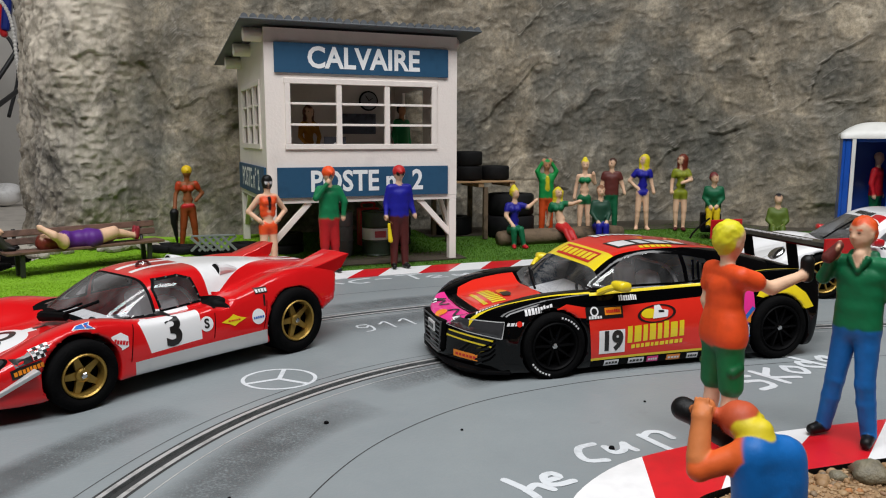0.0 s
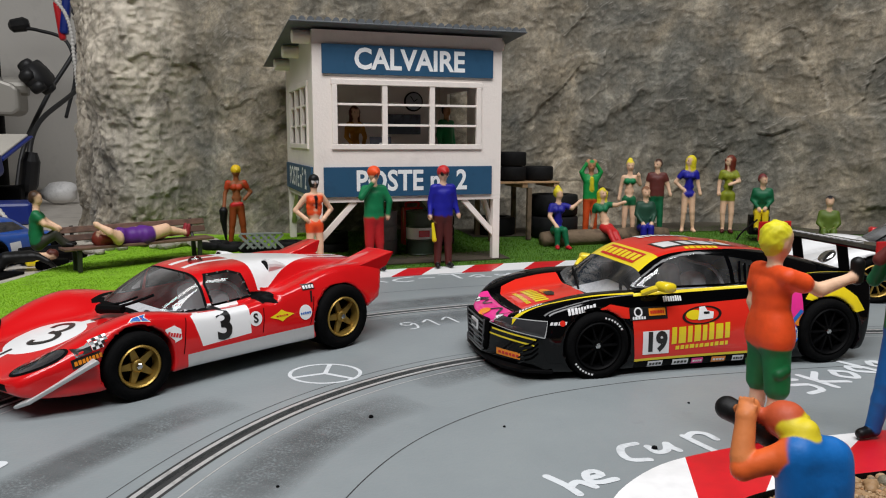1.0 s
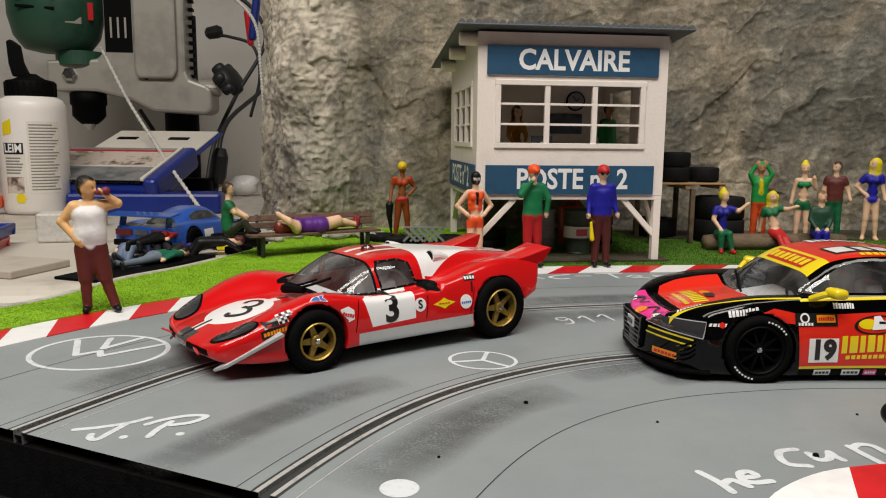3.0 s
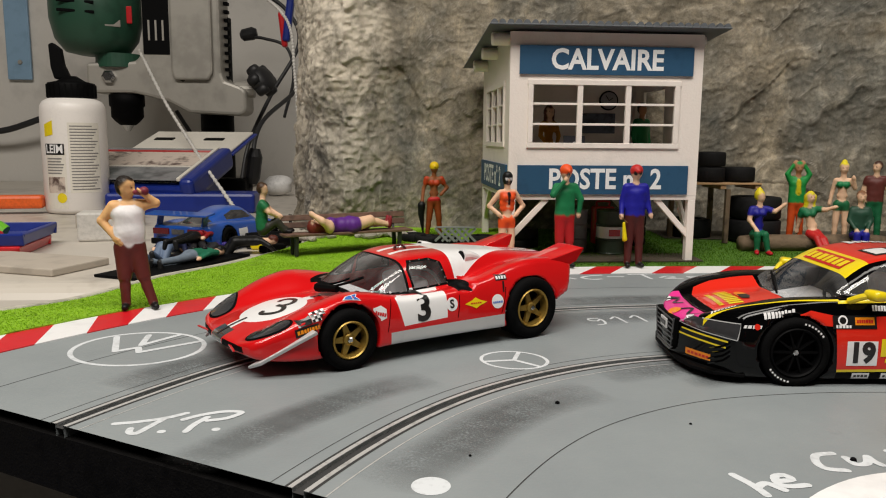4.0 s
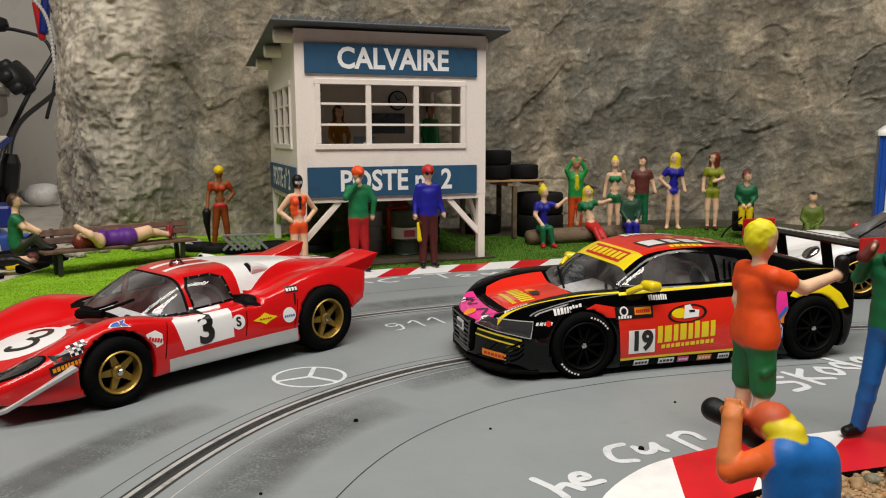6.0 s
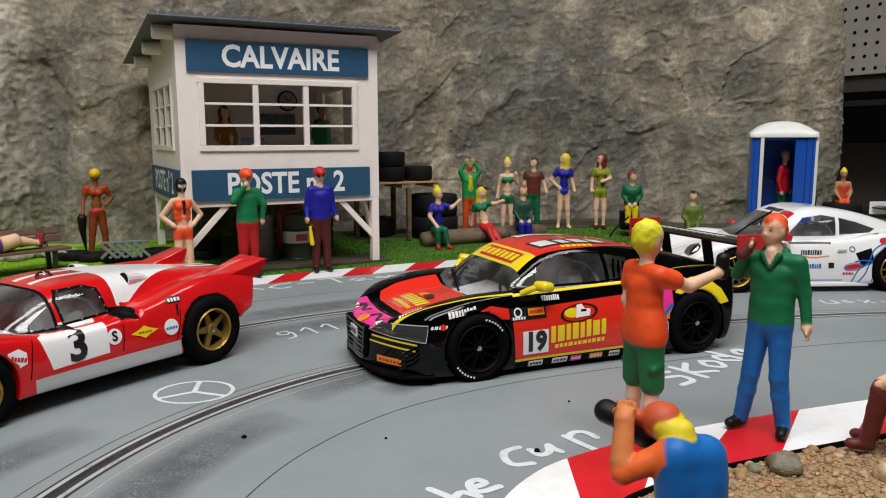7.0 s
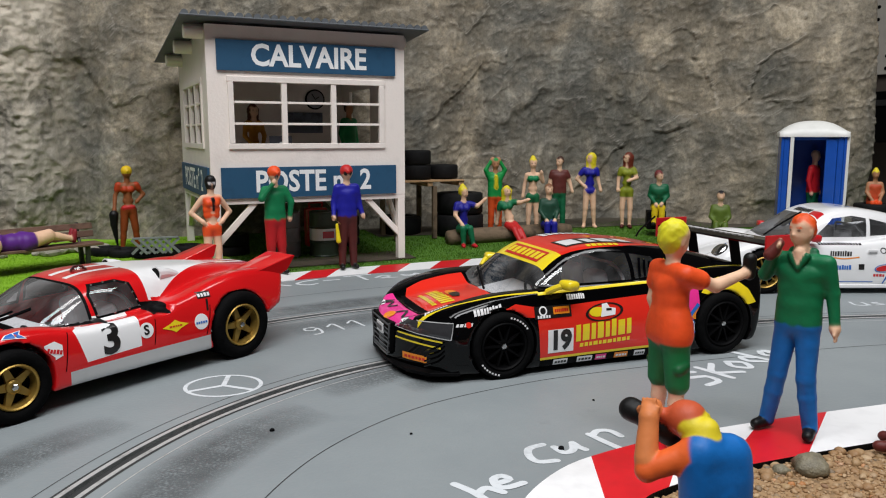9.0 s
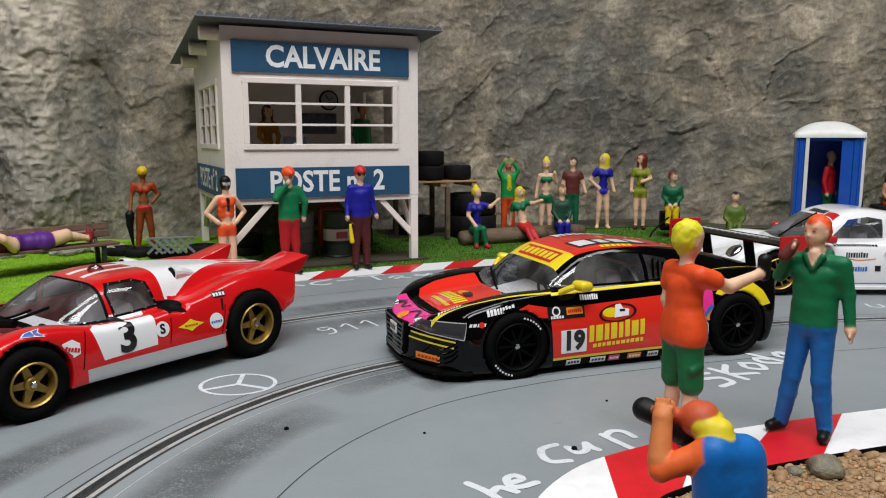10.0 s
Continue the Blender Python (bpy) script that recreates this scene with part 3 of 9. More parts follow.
# a buttress at the west end with a deep gully beside it
disp += 15 * np.exp(-((G[:, 0] + 34 + 10 * fractal(U / 60.0, 61, 2)) / 21) ** 2) - 10 * np.exp(-((G[:, 0] - 8 - 0.06 * (G[:, 2] - 90)) / 13) ** 2)
disp -= 10 * np.clip((G[:, 2] - 60) / 240, 0, 1)
disp += 4 * np.clip((12 - G[:, 2]) / 12, 0, 1)
G[:, :2] += N2 * disp[:, None]
G[:, 2] += 2.5 * fractal(U / 15.0 + 50, 41, 3)
idx = np.arange(len(base) * NZ).reshape(len(base), NZ)
Q = np.stack([idx[:-1, :-1], idx[1:, :-1], idx[1:, 1:], idx[:-1, 1:]], -1).reshape(-1, 4)
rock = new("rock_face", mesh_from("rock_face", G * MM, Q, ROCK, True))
chalk = rock.data.attributes.new("wash_shade", "FLOAT", "POINT")
# the fade with height paints the shade at the rock's foot
chalk.data.foreach_set("value", (np.clip((8 - G[:, 0]) / 26, 0, 1) * (0.15 + 0.85 * np.clip((G[:, 2] - 20) / 90, 0, 1))).astype(np.float32))
tagged(rock, "grey painted plaster cliff with cracks and ledges", "rock face", kind="structure")

# ---- marshal's hut ----
PLASTIC = material("white_print", (0.84, 0.77, 0.71), 0.45, vary=0.05, scale=120, bump=0.25, bump_scale=700)
SIGNBLUE = material("sign_blue", (0.018, 0.075, 0.15), 0.5, vary=0.1, scale=300)
SIGNWHITE = material("sign_white", (0.82, 0.83, 0.83), 0.5, vary=0.04)
ROOFGREY = material("roof_grey", (0.085, 0.095, 0.105), 0.5, vary=0.2, scale=200)
HX0, HX1, HY0, HY1, HZ0, HZ1 = 65.0, 176.0, 416.0, 526.0, 40.0, 131.0
hut = thing("marshal_hut", "white timber-style marshal's hut on stilts with blue name boards", "hut", pose(0, 0, 0))


def holed_wall(x0, x1, z0, z1, holes, depth, m, name, label=""):
    """A wall in its own x, z plane with rectangular openings through it."""
    xs = sorted({x0, x1, *[h[0] for h in holes], *[h[1] for h in holes]})
    zs = sorted({z0, z1, *[h[2] for h in holes], *[h[3] for h in holes]})
    bm = bmesh.new()
    grid = {}

    def vert(x, z, y):
        if (x, z, y) not in grid:
            grid[x, z, y] = bm.verts.new((x * MM, y * MM, z * MM))
        return grid[x, z, y]

    def solid(i, k):
        if not (0 <= i < len(xs) - 1 and 0 <= k < len(zs) - 1):
            return False
        cx, cz = (xs[i] + xs[i + 1]) / 2, (zs[k] + zs[k + 1]) / 2
        return not any(h[0] < cx < h[1] and h[2] < cz < h[3] for h in holes)
    for i in range(len(xs) - 1):
        for k in range(len(zs) - 1):
            if not solid(i, k):
                continue
            a, b, c, d = xs[i], xs[i + 1], zs[k], zs[k + 1]
            bm.faces.new([vert(a, c, 0), vert(b, c, 0), vert(b, d, 0), vert(a, d, 0)])
            bm.faces.new([vert(a, c, depth), vert(a, d, depth), vert(b, d, depth), vert(b, c, depth)])
            for ok, p, q in ((solid(i - 1, k), (a, c), (a, d)), (solid(i + 1, k), (b, c), (b, d)), (solid(i, k - 1), (a, c), (b, c)), (solid(i, k + 1), (a, d), (b, d))):
                if not ok:
                    bm.faces.new([vert(*p, 0), vert(*q, 0), vert(*q, depth), vert(*p, depth)])
    bmesh.ops.recalc_face_normals(bm, faces=bm.faces)
    put(bm, bm.verts, m)
    return part(name, bm, PLASTIC, hut, label)


FRONT = (77.5, 161.0, 69.0, 103.0)
holed_wall(HX0, HX1, HZ0, HZ1, [FRONT], 2.0, pose(0, HY0 * MM, 0), "front_wall")
SIDEW = (16.0, 86.0, 69.0, 103.0)
side_m = pose(HX0 * MM, (HY0 + 2.003) * MM, 0, 0, 0, 90) @ Matrix.Diagonal((1, -1, 1, 1))
holed_wall(0, HY1 - HY0 - 4, HZ0, HZ1 - 3, [SIDEW], 2.0, side_m, "side_wall")
holed_wall(0, HY1 - HY0 - 4, HZ0, HZ1 - 3, [(50.0, 90.0, 60.0, 104.0)], 2.0, pose((HX1 - 2) * MM, (HY0 + 2.003) * MM, 0, 0, 0, 90) @ Matrix.Diagonal((1, -1, 1, 1)), "side_wall")
holed_wall(HX0, HX1, HZ0, HZ1 - 12, [], 2.0, pose(0, (HY1 - 2) * MM, 0), "back_wall")
part("hut_floor", box((HX1 - HX0 - 0.2, HY1 - HY0 - 0.2, 2.4), ((HX0 + HX1) / 2, (HY0 + HY1) / 2, HZ0 - 1.3)), PLASTIC, hut)


def window(name, x0, x1, z0, z1, cols, rows, m):
    """A frame standing proud of the wall, with mullions and glazing bars."""
    bm = None
    bw = 1.9
    for cx, cz, sx, sz in (((x0 + x1) / 2, z1 + 0.6, x1 - x0 + 5, bw + 1), ((x0 + x1) / 2, z0 - 0.6, x1 - x0 + 5, bw + 1), (x0 - 0.6, (z0 + z1) / 2, bw + 1, z1 - z0 - 1.7), (x1 + 0.6, (z0 + z1) / 2, bw + 1, z1 - z0 - 1.7)):
        bm = box((sx, 2.4, sz), (cx, 0.2, cz), bevel=0.2, bm=bm)
    frame_ob = part(name, bm, PLASTIC, hut)
    frame_ob.matrix_basis = m
    for i in range(1, cols):
        x = x0 + (x1 - x0) * i / cols
        part("mullion", box((3.0, 2.4, z1 - z0), (x, 0.5, (z0 + z1) / 2), bevel=0.2), PLASTIC, frame_ob)
    for k in range(1, rows):
        z = z0 + (z1 - z0) * k / rows
        part("glazing_bar", box((x1 - x0, 1.6, 1.25), ((x0 + x1) / 2, 0.7, z), bevel=0.15), PLASTIC, frame_ob)
    return frame_ob


window("window_frame", *FRONT, 3, 3, pose(0, HY0 * MM, 0))
window("window_frame", *SIDEW, 3, 3, side_m)
# corner posts, braces and cross-beams below
for x in (HX0 + 2.3, HX1 - 2.3):
    for y in (HY0 + 2.3, HY1 - 2.3):
        part("post", box((4.4, 4.4, HZ0 - 2.6), (x, y, (HZ0 - 2.6) / 2 + 0.05), bevel=0.3), PLASTIC, hut)
for y in (HY0 + 2.3, HY1 - 2.3):
    for sx, x in ((1, HX0 + 4), (-1, HX1 - 4)):
        bm = box((29, 2.6, 3.2), (x + sx * 9.2, y, 27.2), (0, sx * -47.0, 0), 0.25)
        part("brace", bm, PLASTIC, hut)
for x in (HX0 + 2.3, HX1 - 2.3):
    for sy, y in ((1, HY0 + 4), (-1, HY1 - 4)):
        part("brace", box((2.6, 29, 3.2), (x, y + sy * 9.2, 27.2), (sy * 47.0, 0, 0), 0.25), PLASTIC, hut)
# roof: a sloping sheet with rolled ribs, on round purlins
SLOPE = math.degrees(math.atan2(-11.5, 128))
RX0, RX1 = 52.0, 188.0
roof = part("roof", box((RX1 - RX0, 134, 0.9), ((RX0 + RX1) / 2, 0, 0), bevel=0.3), ROOFGREY, hut, "grey corrugated roof sheet")
roof.matrix_basis = pose(0, (410 + 64) * MM, (131.9 - 5.75 + 1.6) * MM, SLOPE)
n = 30
for i in range(n):
    x = RX0 + 2.5 + (RX1 - RX0 - 5.0) * i / (n - 1)
    bm = bmesh.new()
    pts = [(1.9 * math.cos(math.pi * k / 8), 2.3 * math.sin(math.pi * k / 8)) for k in range(9)]
    a = [bm.verts.new(((x + u) * MM, -66.5 * MM, (0.4 + v) * MM)) for u, v in pts]
    b = [bm.verts.new(((x + u) * MM, 66.5 * MM, (0.4 + v) * MM)) for u, v in pts]
    for k in range(8):
        bm.faces.new((a[k], b[k], b[k + 1], a[k + 1]))
    bm.faces.new(a[::-1])
    bm.faces.new(b)
    bmesh.ops.recalc_face_normals(bm, faces=bm.faces)
    part("rib", bm, ROOFGREY, roof, smooth=False)
for y in (424.0, 466.0, 508.0):
    z = 131.9 - 3.5 - (y - 410) * 11.5 / 128 + 0.5
    part("purlin", lathe([(3.3, -6.5), (3.7, -6), (3.7, 117), (3.3, 117.5)], (HX0 - 3, y, z), (0, 90, 0), 20), PLASTIC, hut)


def islands(bm):
    """The separate letters of a flat text."""
    left, out = set(bm.verts), []
    while left:
        todo, got = [left.pop()], set()
        while todo:
            v = todo.pop()
            got.add(v)
            for e in v.link_edges:
                o = e.other_vert(v)
                if o in left:
                    left.discard(o)
                    todo.append(o)
        one, mp = bmesh.new(), {}
        for v in got:
            mp[v] = one.verts.new(v.co)
        for f in {f for v in got for f in v.link_faces}:
            one.faces.new([mp[v] for v in f.verts])
        out.append(one)
    bm.free()
    return out


def sign(x0, x1, z0, z1, m, words, size, dx=0.0, squeeze=1.0, bold=0.25, gap=0.0):
    s = part("name_board", box((x1 - x0, 1.2, z1 - z0), ((x0 + x1) / 2, -0.6, (z0 + z1) / 2), bevel=0.15), SIGNBLUE, hut, "blue name board with white capitals")
    s.matrix_basis = m
    bm = text_flat(words, size, bold, squeeze)
    put(bm, bm.verts, pose(((x0 + x1) / 2 + dx) * MM, -1.32 * MM, (z0 + z1) / 2 * MM, 90, 0, 0))
    for k, one in enumerate(islands(bm)):
        part("letter", one, SIGNWHITE, s)
    return s


sign(70.2, 170, 107.8, 123.6, pose(0, HY0 * MM, 0), "CALVAIRE", 10.8, 0.0, 0.92, 0.45)
sign(70.2, 170, 40.6, 57.2, pose(0, HY0 * MM, 0), "POSTE n° 2", 11.0, 1.0, 0.86, 0.42)
sign(0, 104, 40.6, 57.2, pose(HX0 * MM, (HY1 - 3) * MM, 0, 0, 0, -90), "POSTE n° 2", 11.2, 0.0, 0.9, 0.30)
# furniture inside
INWALL = material("inner_wall", (0.30, 0.30, 0.32), 0.7, vary=0.1, scale=60)
clock = thing("wall_clock", "round white wall clock with a dark rim", "clock", pose(154 * MM, (HY1 - 2.3) * MM, 99 * MM))
part("rim", lathe([(6.4, -0.6), (6.9, 0), (6.9, 0.9), (6.2, 1.3)], (0, 0, 0), (90, 0, 0), 32), DARKPLASTIC, clock)
part("face", lathe([(5.9, 1.0), (5.9, 1.45)], (0, 0, 0), (90, 0, 0), 32), INWALL, clock)
part("clock_hand", box((0.5, 0.3, 4.4), (-1.2, -1.75, 1.8), (0, -35, 0)), DARKPLASTIC, clock)
part("clock_hand", box((0.5, 0.3, 3.4), (1.3, -1.75, 0.9), (0, 55, 0)), DARKPLASTIC, clock)
desk = thing("desk", "plain wooden desk inside the hut", "desk", pose(105 * MM, 445 * MM, HZ0 * MM))
DESKWOOD = material("desk_wood", (0.22, 0.13, 0.07), 0.5, vary=0.3, scale=150)
part("desktop", box((62, 22, 1.6), (0, 0, 24), bevel=0.3), DESKWOOD, desk)
for x in (-28, 28):
    for y in (-8, 8):
        part("leg", box((2, 2, 23.2), (x, y, 11.6)), DESKWOOD, desk)
laptop = thing("laptop", "small grey laptop standing open on the desk", "laptop", pose(108 * MM, 440 * MM, (HZ0 + 24.8) * MM))
LAPGREY = material("laptop_grey", (0.10, 0.10, 0.12), 0.4, 0.3)
part("lid", box((13, 0.7, 9.0), (0, -3, 4.7), (-8, 0, 0), 0.2), LAPGREY, laptop)
part("keyboard", box((13, 8.5, 0.7), (0, 1.5, 0.4), bevel=0.15), LAPGREY, laptop)
part("lid_mark", lathe([(1.2, 0), (1.2, 0.12)], (0, -3.75, 4.6), (82, 0, 0), 16), SIGNWHITE, laptop)
tv = thing("wall_screen", "flat dark screen hung on the hut's back wall", "screen", pose(146 * MM, (HY1 - 3.2) * MM, 83 * MM))
part("screen", box((26, 1.5, 14), bevel=0.3), material("picture_screen", (0.10, 0.115, 0.15), 0.3, vary=0.5, scale=250), tv)

# ---- painted figures ----
SKIN = (0.78, 0.50, 0.33)
TAN = (0.42, 0.20, 0.10)


def capsule(X, Y, Z, a, b, ra, rb):
    ax, ay, az = a
    d = np.array(b, float) - np.array(a, float)
    L2 = max(float(d @ d), 1e-9)
    t = np.clip(((X - ax) * d[0] + (Y - ay) * d[1] + (Z - az) * d[2]) / L2, 0, 1)
    return np.sqrt((X - ax - t * d[0]) ** 2 + (Y - ay - t * d[1]) ** 2 + (Z - az - t * d[2]) ** 2) - (ra + (rb - ra) * t)


def tone(c, _rough=0.5):
    return tuple(c)


def figure_material():
    """Hand-painted plastic: each figure carries its own paint colours."""
    m, nt, p = nodes_of("figure_paint")
    L = nt.links.new
    at = nt.nodes.new("ShaderNodeAttribute")
    at.attribute_name = "paint"
    tc = nt.nodes.new("ShaderNodeTexCoord")
    n1 = add_node(nt, "ShaderNodeTexNoise", Scale=320.0, Detail=5.0)
    n2 = add_node(nt, "ShaderNodeTexNoise", Scale=1100.0, Detail=4.0)
    for n in (n1, n2):
        L(tc.outputs["Object"], n.inputs["Vector"])
    mx = nt.nodes.new("ShaderNodeMix")
    mx.data_type, mx.blend_type = "RGBA", "MULTIPLY"
    mx.inputs["Factor"].default_value = 1.0
    L(at.outputs["Color"], mx.inputs["A"])
    L(ramp(nt, n1.outputs[0], [(0.35, (0.90,)), (0.65, (1.03,))]), mx.inputs["B"])
    L(mx.outputs["Result"], p.inputs["Base Color"])
    p.inputs["Roughness"].default_value = 0.5
    p.inputs["Specular IOR Level"].default_value = 0.3
    bp = nt.nodes.new("ShaderNodeBump")
    bp.inputs["Strength"].default_value, bp.inputs["Distance"].default_value = 0.15, 0.0004
    L(n2.outputs[0], bp.inputs["Height"])
    L(bp.outputs[0], p.inputs["Normal"])
    return m


FIGURE = figure_material()


def doll(name, label, at, turn=0.0, j=None, skin_c=SKIN, top=(0.02, 0.02, 0.3), legs=(0.1, 0.1, 0.1), shoes=(0.01, 0.01, 0.01), hair=(0.1, 0.05, 0.02), sleeves="long", trousers="long", build=1.0, woman=False, hairdo="short", hat=None, extra=(), midriff=False, h=0.75, size=1.0, category="figurine", group="", brim=0.0, arms=None, lean=True, hs=0.9):
    """One painted figure, a single mesh. It faces -y; a is its side at -x, b at +x. j moves joints (millimetres, for a 55 mm figure)."""
    J = dict(footA=(-3.2, -0.5, 1.3), footB=(3.2, -0.5, 1.3), kneeA=(-2.9, -0.6, 14.5), kneeB=(2.9, -0.6, 14.5), hipA=(-2.3, 0, 27), hipB=(2.3, 0, 27), waist=(0, 0, 33), chest=(0, 0, 40.5), shA=(-5.2, 0, 43.6), shB=(5.2, 0, 43.6), elA=(-7.0, 0.6, 35.5), elB=(7.0, 0.6, 35.5), haA=(-7.0, -1.6, 27.5), haB=(7.0, -1.6, 27.5), head=(0, -0.5, 51.0), toeA=None, toeB=None, face=(0, -1, 0))
    if woman:
        J.update(shA=(-4.4, 0, 43), shB=(4.4, 0, 43), elA=(-6.0, 0.6, 35.5), elB=(6.0, 0.6, 35.5), haA=(-6.4, -1.2, 28), haB=(6.4, -1.2, 28), chest=(0, 0, 40))
    J.update(j or {})
    w = build
    V = {k: np.array(v, float) for k, v in J.items() if v is not None}
    mats = {"skin": tone(skin_c, 0.6), "top": tone(top, 0.58), "legs": tone(legs, 0.6), "shoe": tone(shoes, 0.45), "hair": tone(hair, 0.6)}
    order = ["skin", "top", "legs", "shoe", "hair"]
    S = []

    if arms:
        mats["arm"] = tone(arms, 0.42)
        order.append("arm")

    if lean:
        w = w * 0.9

    def add(m, a, b, ra, rb):
        S.append((m, a, b, ra * 1.17, rb * 1.17))
    pelvis = (V["hipA"] + V["hipB"]) / 2
    up = V["chest"] - pelvis
    up = up / np.linalg.norm(up)
    mid = "skin" if midriff else "top"
    thin = 0.82 if woman else 1.0
    for s in "AB":
        hip, knee, foot, sh, el, ha = (V[k + s] for k in ("hip", "knee", "foot", "sh", "el", "ha"))
        upper = "legs" if trousers != "bare" else "skin"
        lower = "legs" if trousers == "long" else "skin"
        k = 1.0 if trousers == "long" else 0.88
        if trousers == "hot":
            upper = "skin"
            add("legs", hip, hip + (knee - hip) * 0.22, 3.15 * w * thin, 3.0 * w * thin)
            k = 0.86
        add(upper, hip, knee, (2.8 if lean else 3.0) * w * (k if upper == "skin" else 1.0) * (0.95 if woman else 1), 2.15 * w * (1.15 if trousers == "short" else k))
        add(lower, knee, knee + (foot - knee) * 0.35, 1.9 * k * thin ** 0.5, 1.85 * k * thin ** 0.5)
        add(lower, knee + (foot - knee) * 0.35, foot + np.array([0, 0, 0.9]), 1.85 * k * thin ** 0.5, (1.6 if trousers == "long" and not woman else 1.3 if trousers == "long" else 1.0))
        toe = V.get("toe" + s)
        if toe is None:
            toe = foot + V["face"] * 3.6 + np.array([(-0.8 if s == "A" else 0.8), 0, -0.2])
        add("shoe", foot + np.array([0, 0.3, 0.1]), toe, 1.35, 1.15)
        arm = "arm" if arms else "top" if sleeves in ("long", "short") else "skin"
        if sleeves == "short" and not arms:
            cuff = sh + (el - sh) * 0.45
            add("top", sh, cuff, 1.9 * w, 2.0 * w)
            add("skin", cuff, el, 1.4, 1.3)
        else:
            add(arm, sh, el, 1.85 * w * thin ** 0.5, (1.55 if arm != "skin" else 1.35) * w * thin ** 0.5)
        add("arm" if arms else "top" if sleeves == "long" else "skin", el, el + (ha - el) * 0.85, 1.45 * w * thin ** 0.5, 1.05)
        add("skin", el + (ha - el) * 0.88, ha, 0.95, 1.15)
        add("skin", ha, ha + (ha - el) / max(1e-6, np.linalg.norm(ha - el)) * 1.3, 1.05, 0.75)
        if h < 0.5:
            reach = (ha - el) / max(1e-6, np.linalg.norm(ha - el))
            across = np.cross(reach, np.array([1.0, 0.2, 0.1]))
            across = across / np.linalg.norm(across)
            for q in (-0.9, -0.3, 0.3, 0.9):
                add("skin", ha + across * q + reach * 0.8, ha + across * q * 1.3 + reach * 3.0, 0.36, 0.28)
            add("skin", ha + across * 1.0, ha + across * 1.8 + reach * 1.6, 0.4, 0.3)
        if woman:
            add("top", V["chest"] + (sh - V["chest"]) * 0.42 + V["face"] * 1.7 - up * 0.6, V["chest"] + (sh - V["chest"]) * 0.42 + V["face"] * 1.9 - up * 1.0, 1.75, 1.75)
    side = V["shB"] - V["shA"]
    side = side / np.linalg.norm(side)
    add("legs" if trousers != "bare" else "top", V["hipA"] * 0.75 + V["hipB"] * 0.25 + up * 0.6, V["hipA"] * 0.25 + V["hipB"] * 0.75 + up * 0.6, 2.85 * w, 2.85 * w)
    belly = 2.5 if woman else 2.6 if lean else 3.2
    add(mid, V["waist"] - side * 1.3, V["waist"] + side * 1.3, belly * w * thin, belly * w * thin)
    add(mid if not midriff else "skin", pelvis + up * 2, V["waist"], 3.0 * w * thin, 2.8 * w * thin)
    add("top" if not midriff else "skin", V["waist"], V["chest"] - up * 1.5, 2.9 * w * thin, 3.2 * w * thin)
    if lean:
        add("top", V["chest"] - side * 2.7 * thin + up * 0.4, V["chest"] + side * 2.7 * thin + up * 0.4, 2.55 * thin, 2.55 * thin)
        if not woman:
            girth = (V["waist"] + V["chest"]) / 2
            add("top", girth - side * 2.6, girth + side * 2.6, 2.4, 2.4)
            add("top", V["waist"] - side * 2.5, V["waist"] + side * 2.5, 2.4, 2.4)
            add("top", V["waist"] - side * 2.3 - up * 3.4, V["waist"] + side * 2.3 - up * 3.4, 2.6, 2.6)
    else:
        add("top", V["chest"] - side * 1.8 * w, V["chest"] + side * 1.8 * w, 3.25 * w * thin, 3.25 * w * thin)
    add("skin" if sleeves == "none" else "top", V["shA"] * 0.9 + V["shB"] * 0.1, V["shB"] * 0.9 + V["shA"] * 0.1, 1.9 * w, 1.9 * w)
    neck = (V["shA"] + V["shB"]) / 2
    hd = V["head"]
    hup = (hd - neck) / np.linalg.norm(hd - neck)
    F = V.get("gaze", V["face"])
    F = F / np.linalg.norm(F)
    add("skin", neck, hd, 1.5, 1.5)
    add("skin", hd + hup * 1.3 * hs - F * 0.25, hd - hup * 0.6 + F * 0.35, 2.75 * hs, 2.35 * hs)
    add("skin", hd - hup * 1.9 + F * 1.0, hd - hup * 1.9 + F * 1.2, 1.25, 1.1)
    add("skin", hd + hup * 0.2 + F * 2.5 * hs, hd - hup * 0.7 + F * 3.05 * hs, 0.4, 0.5)
    mats["eye"] = tone((0.02, 0.015, 0.012), 0.3)
    order.append("eye")
    for q in (-1, 1):
        out = np.cross(F, hup)
        e_ = hd + hup * 0.45 + F * 2.62 * hs + out * 1.0 * q
        add("eye", e_, e_ + out * 0.25 * q, 0.20, 0.18)
        if h < 0.5:
            add("hair", e_ + hup * 0.7 - out * 0.3 * q - F * 0.12, e_ + hup * 0.7 + out * 0.5 * q - F * 0.3, 0.13, 0.11)
            add("skin", hd + out * 2.75 * hs * q + hup * 0.3, hd + out * 2.8 * hs * q - hup * 0.6, 0.6, 0.45)
    if h < 0.5:
        mats["lip"] = tone((0.42, 0.12, 0.09), 0.4)
        order.append("lip")
        add("lip", hd - hup * 1.35 + F * 2.42 * hs - np.cross(F, hup) * 0.5, hd - hup * 1.35 + F * 2.42 * hs + np.cross(F, hup) * 0.5, 0.26, 0.26)
    if hat:
        mats["hat"] = tone(hat, 0.3)
        order.append("hat")
        add("hat", hd + hup * 1.9 * hs - F * 0.3, hd + hup * 2.0 * hs, 3.05 * hs, 2.95 * hs)
        if brim:
            add("hat", hd + hup * 1.6 + F * 1.5, hd + hup * 1.3 + F * (2.4 + brim), 1.6, 0.75)
        add("hair", hd + hup * 0.3 - F * 1.2, hd - hup * 0.9 - F * 1.4, 2.3, 1.9)
    elif hairdo != "bald":
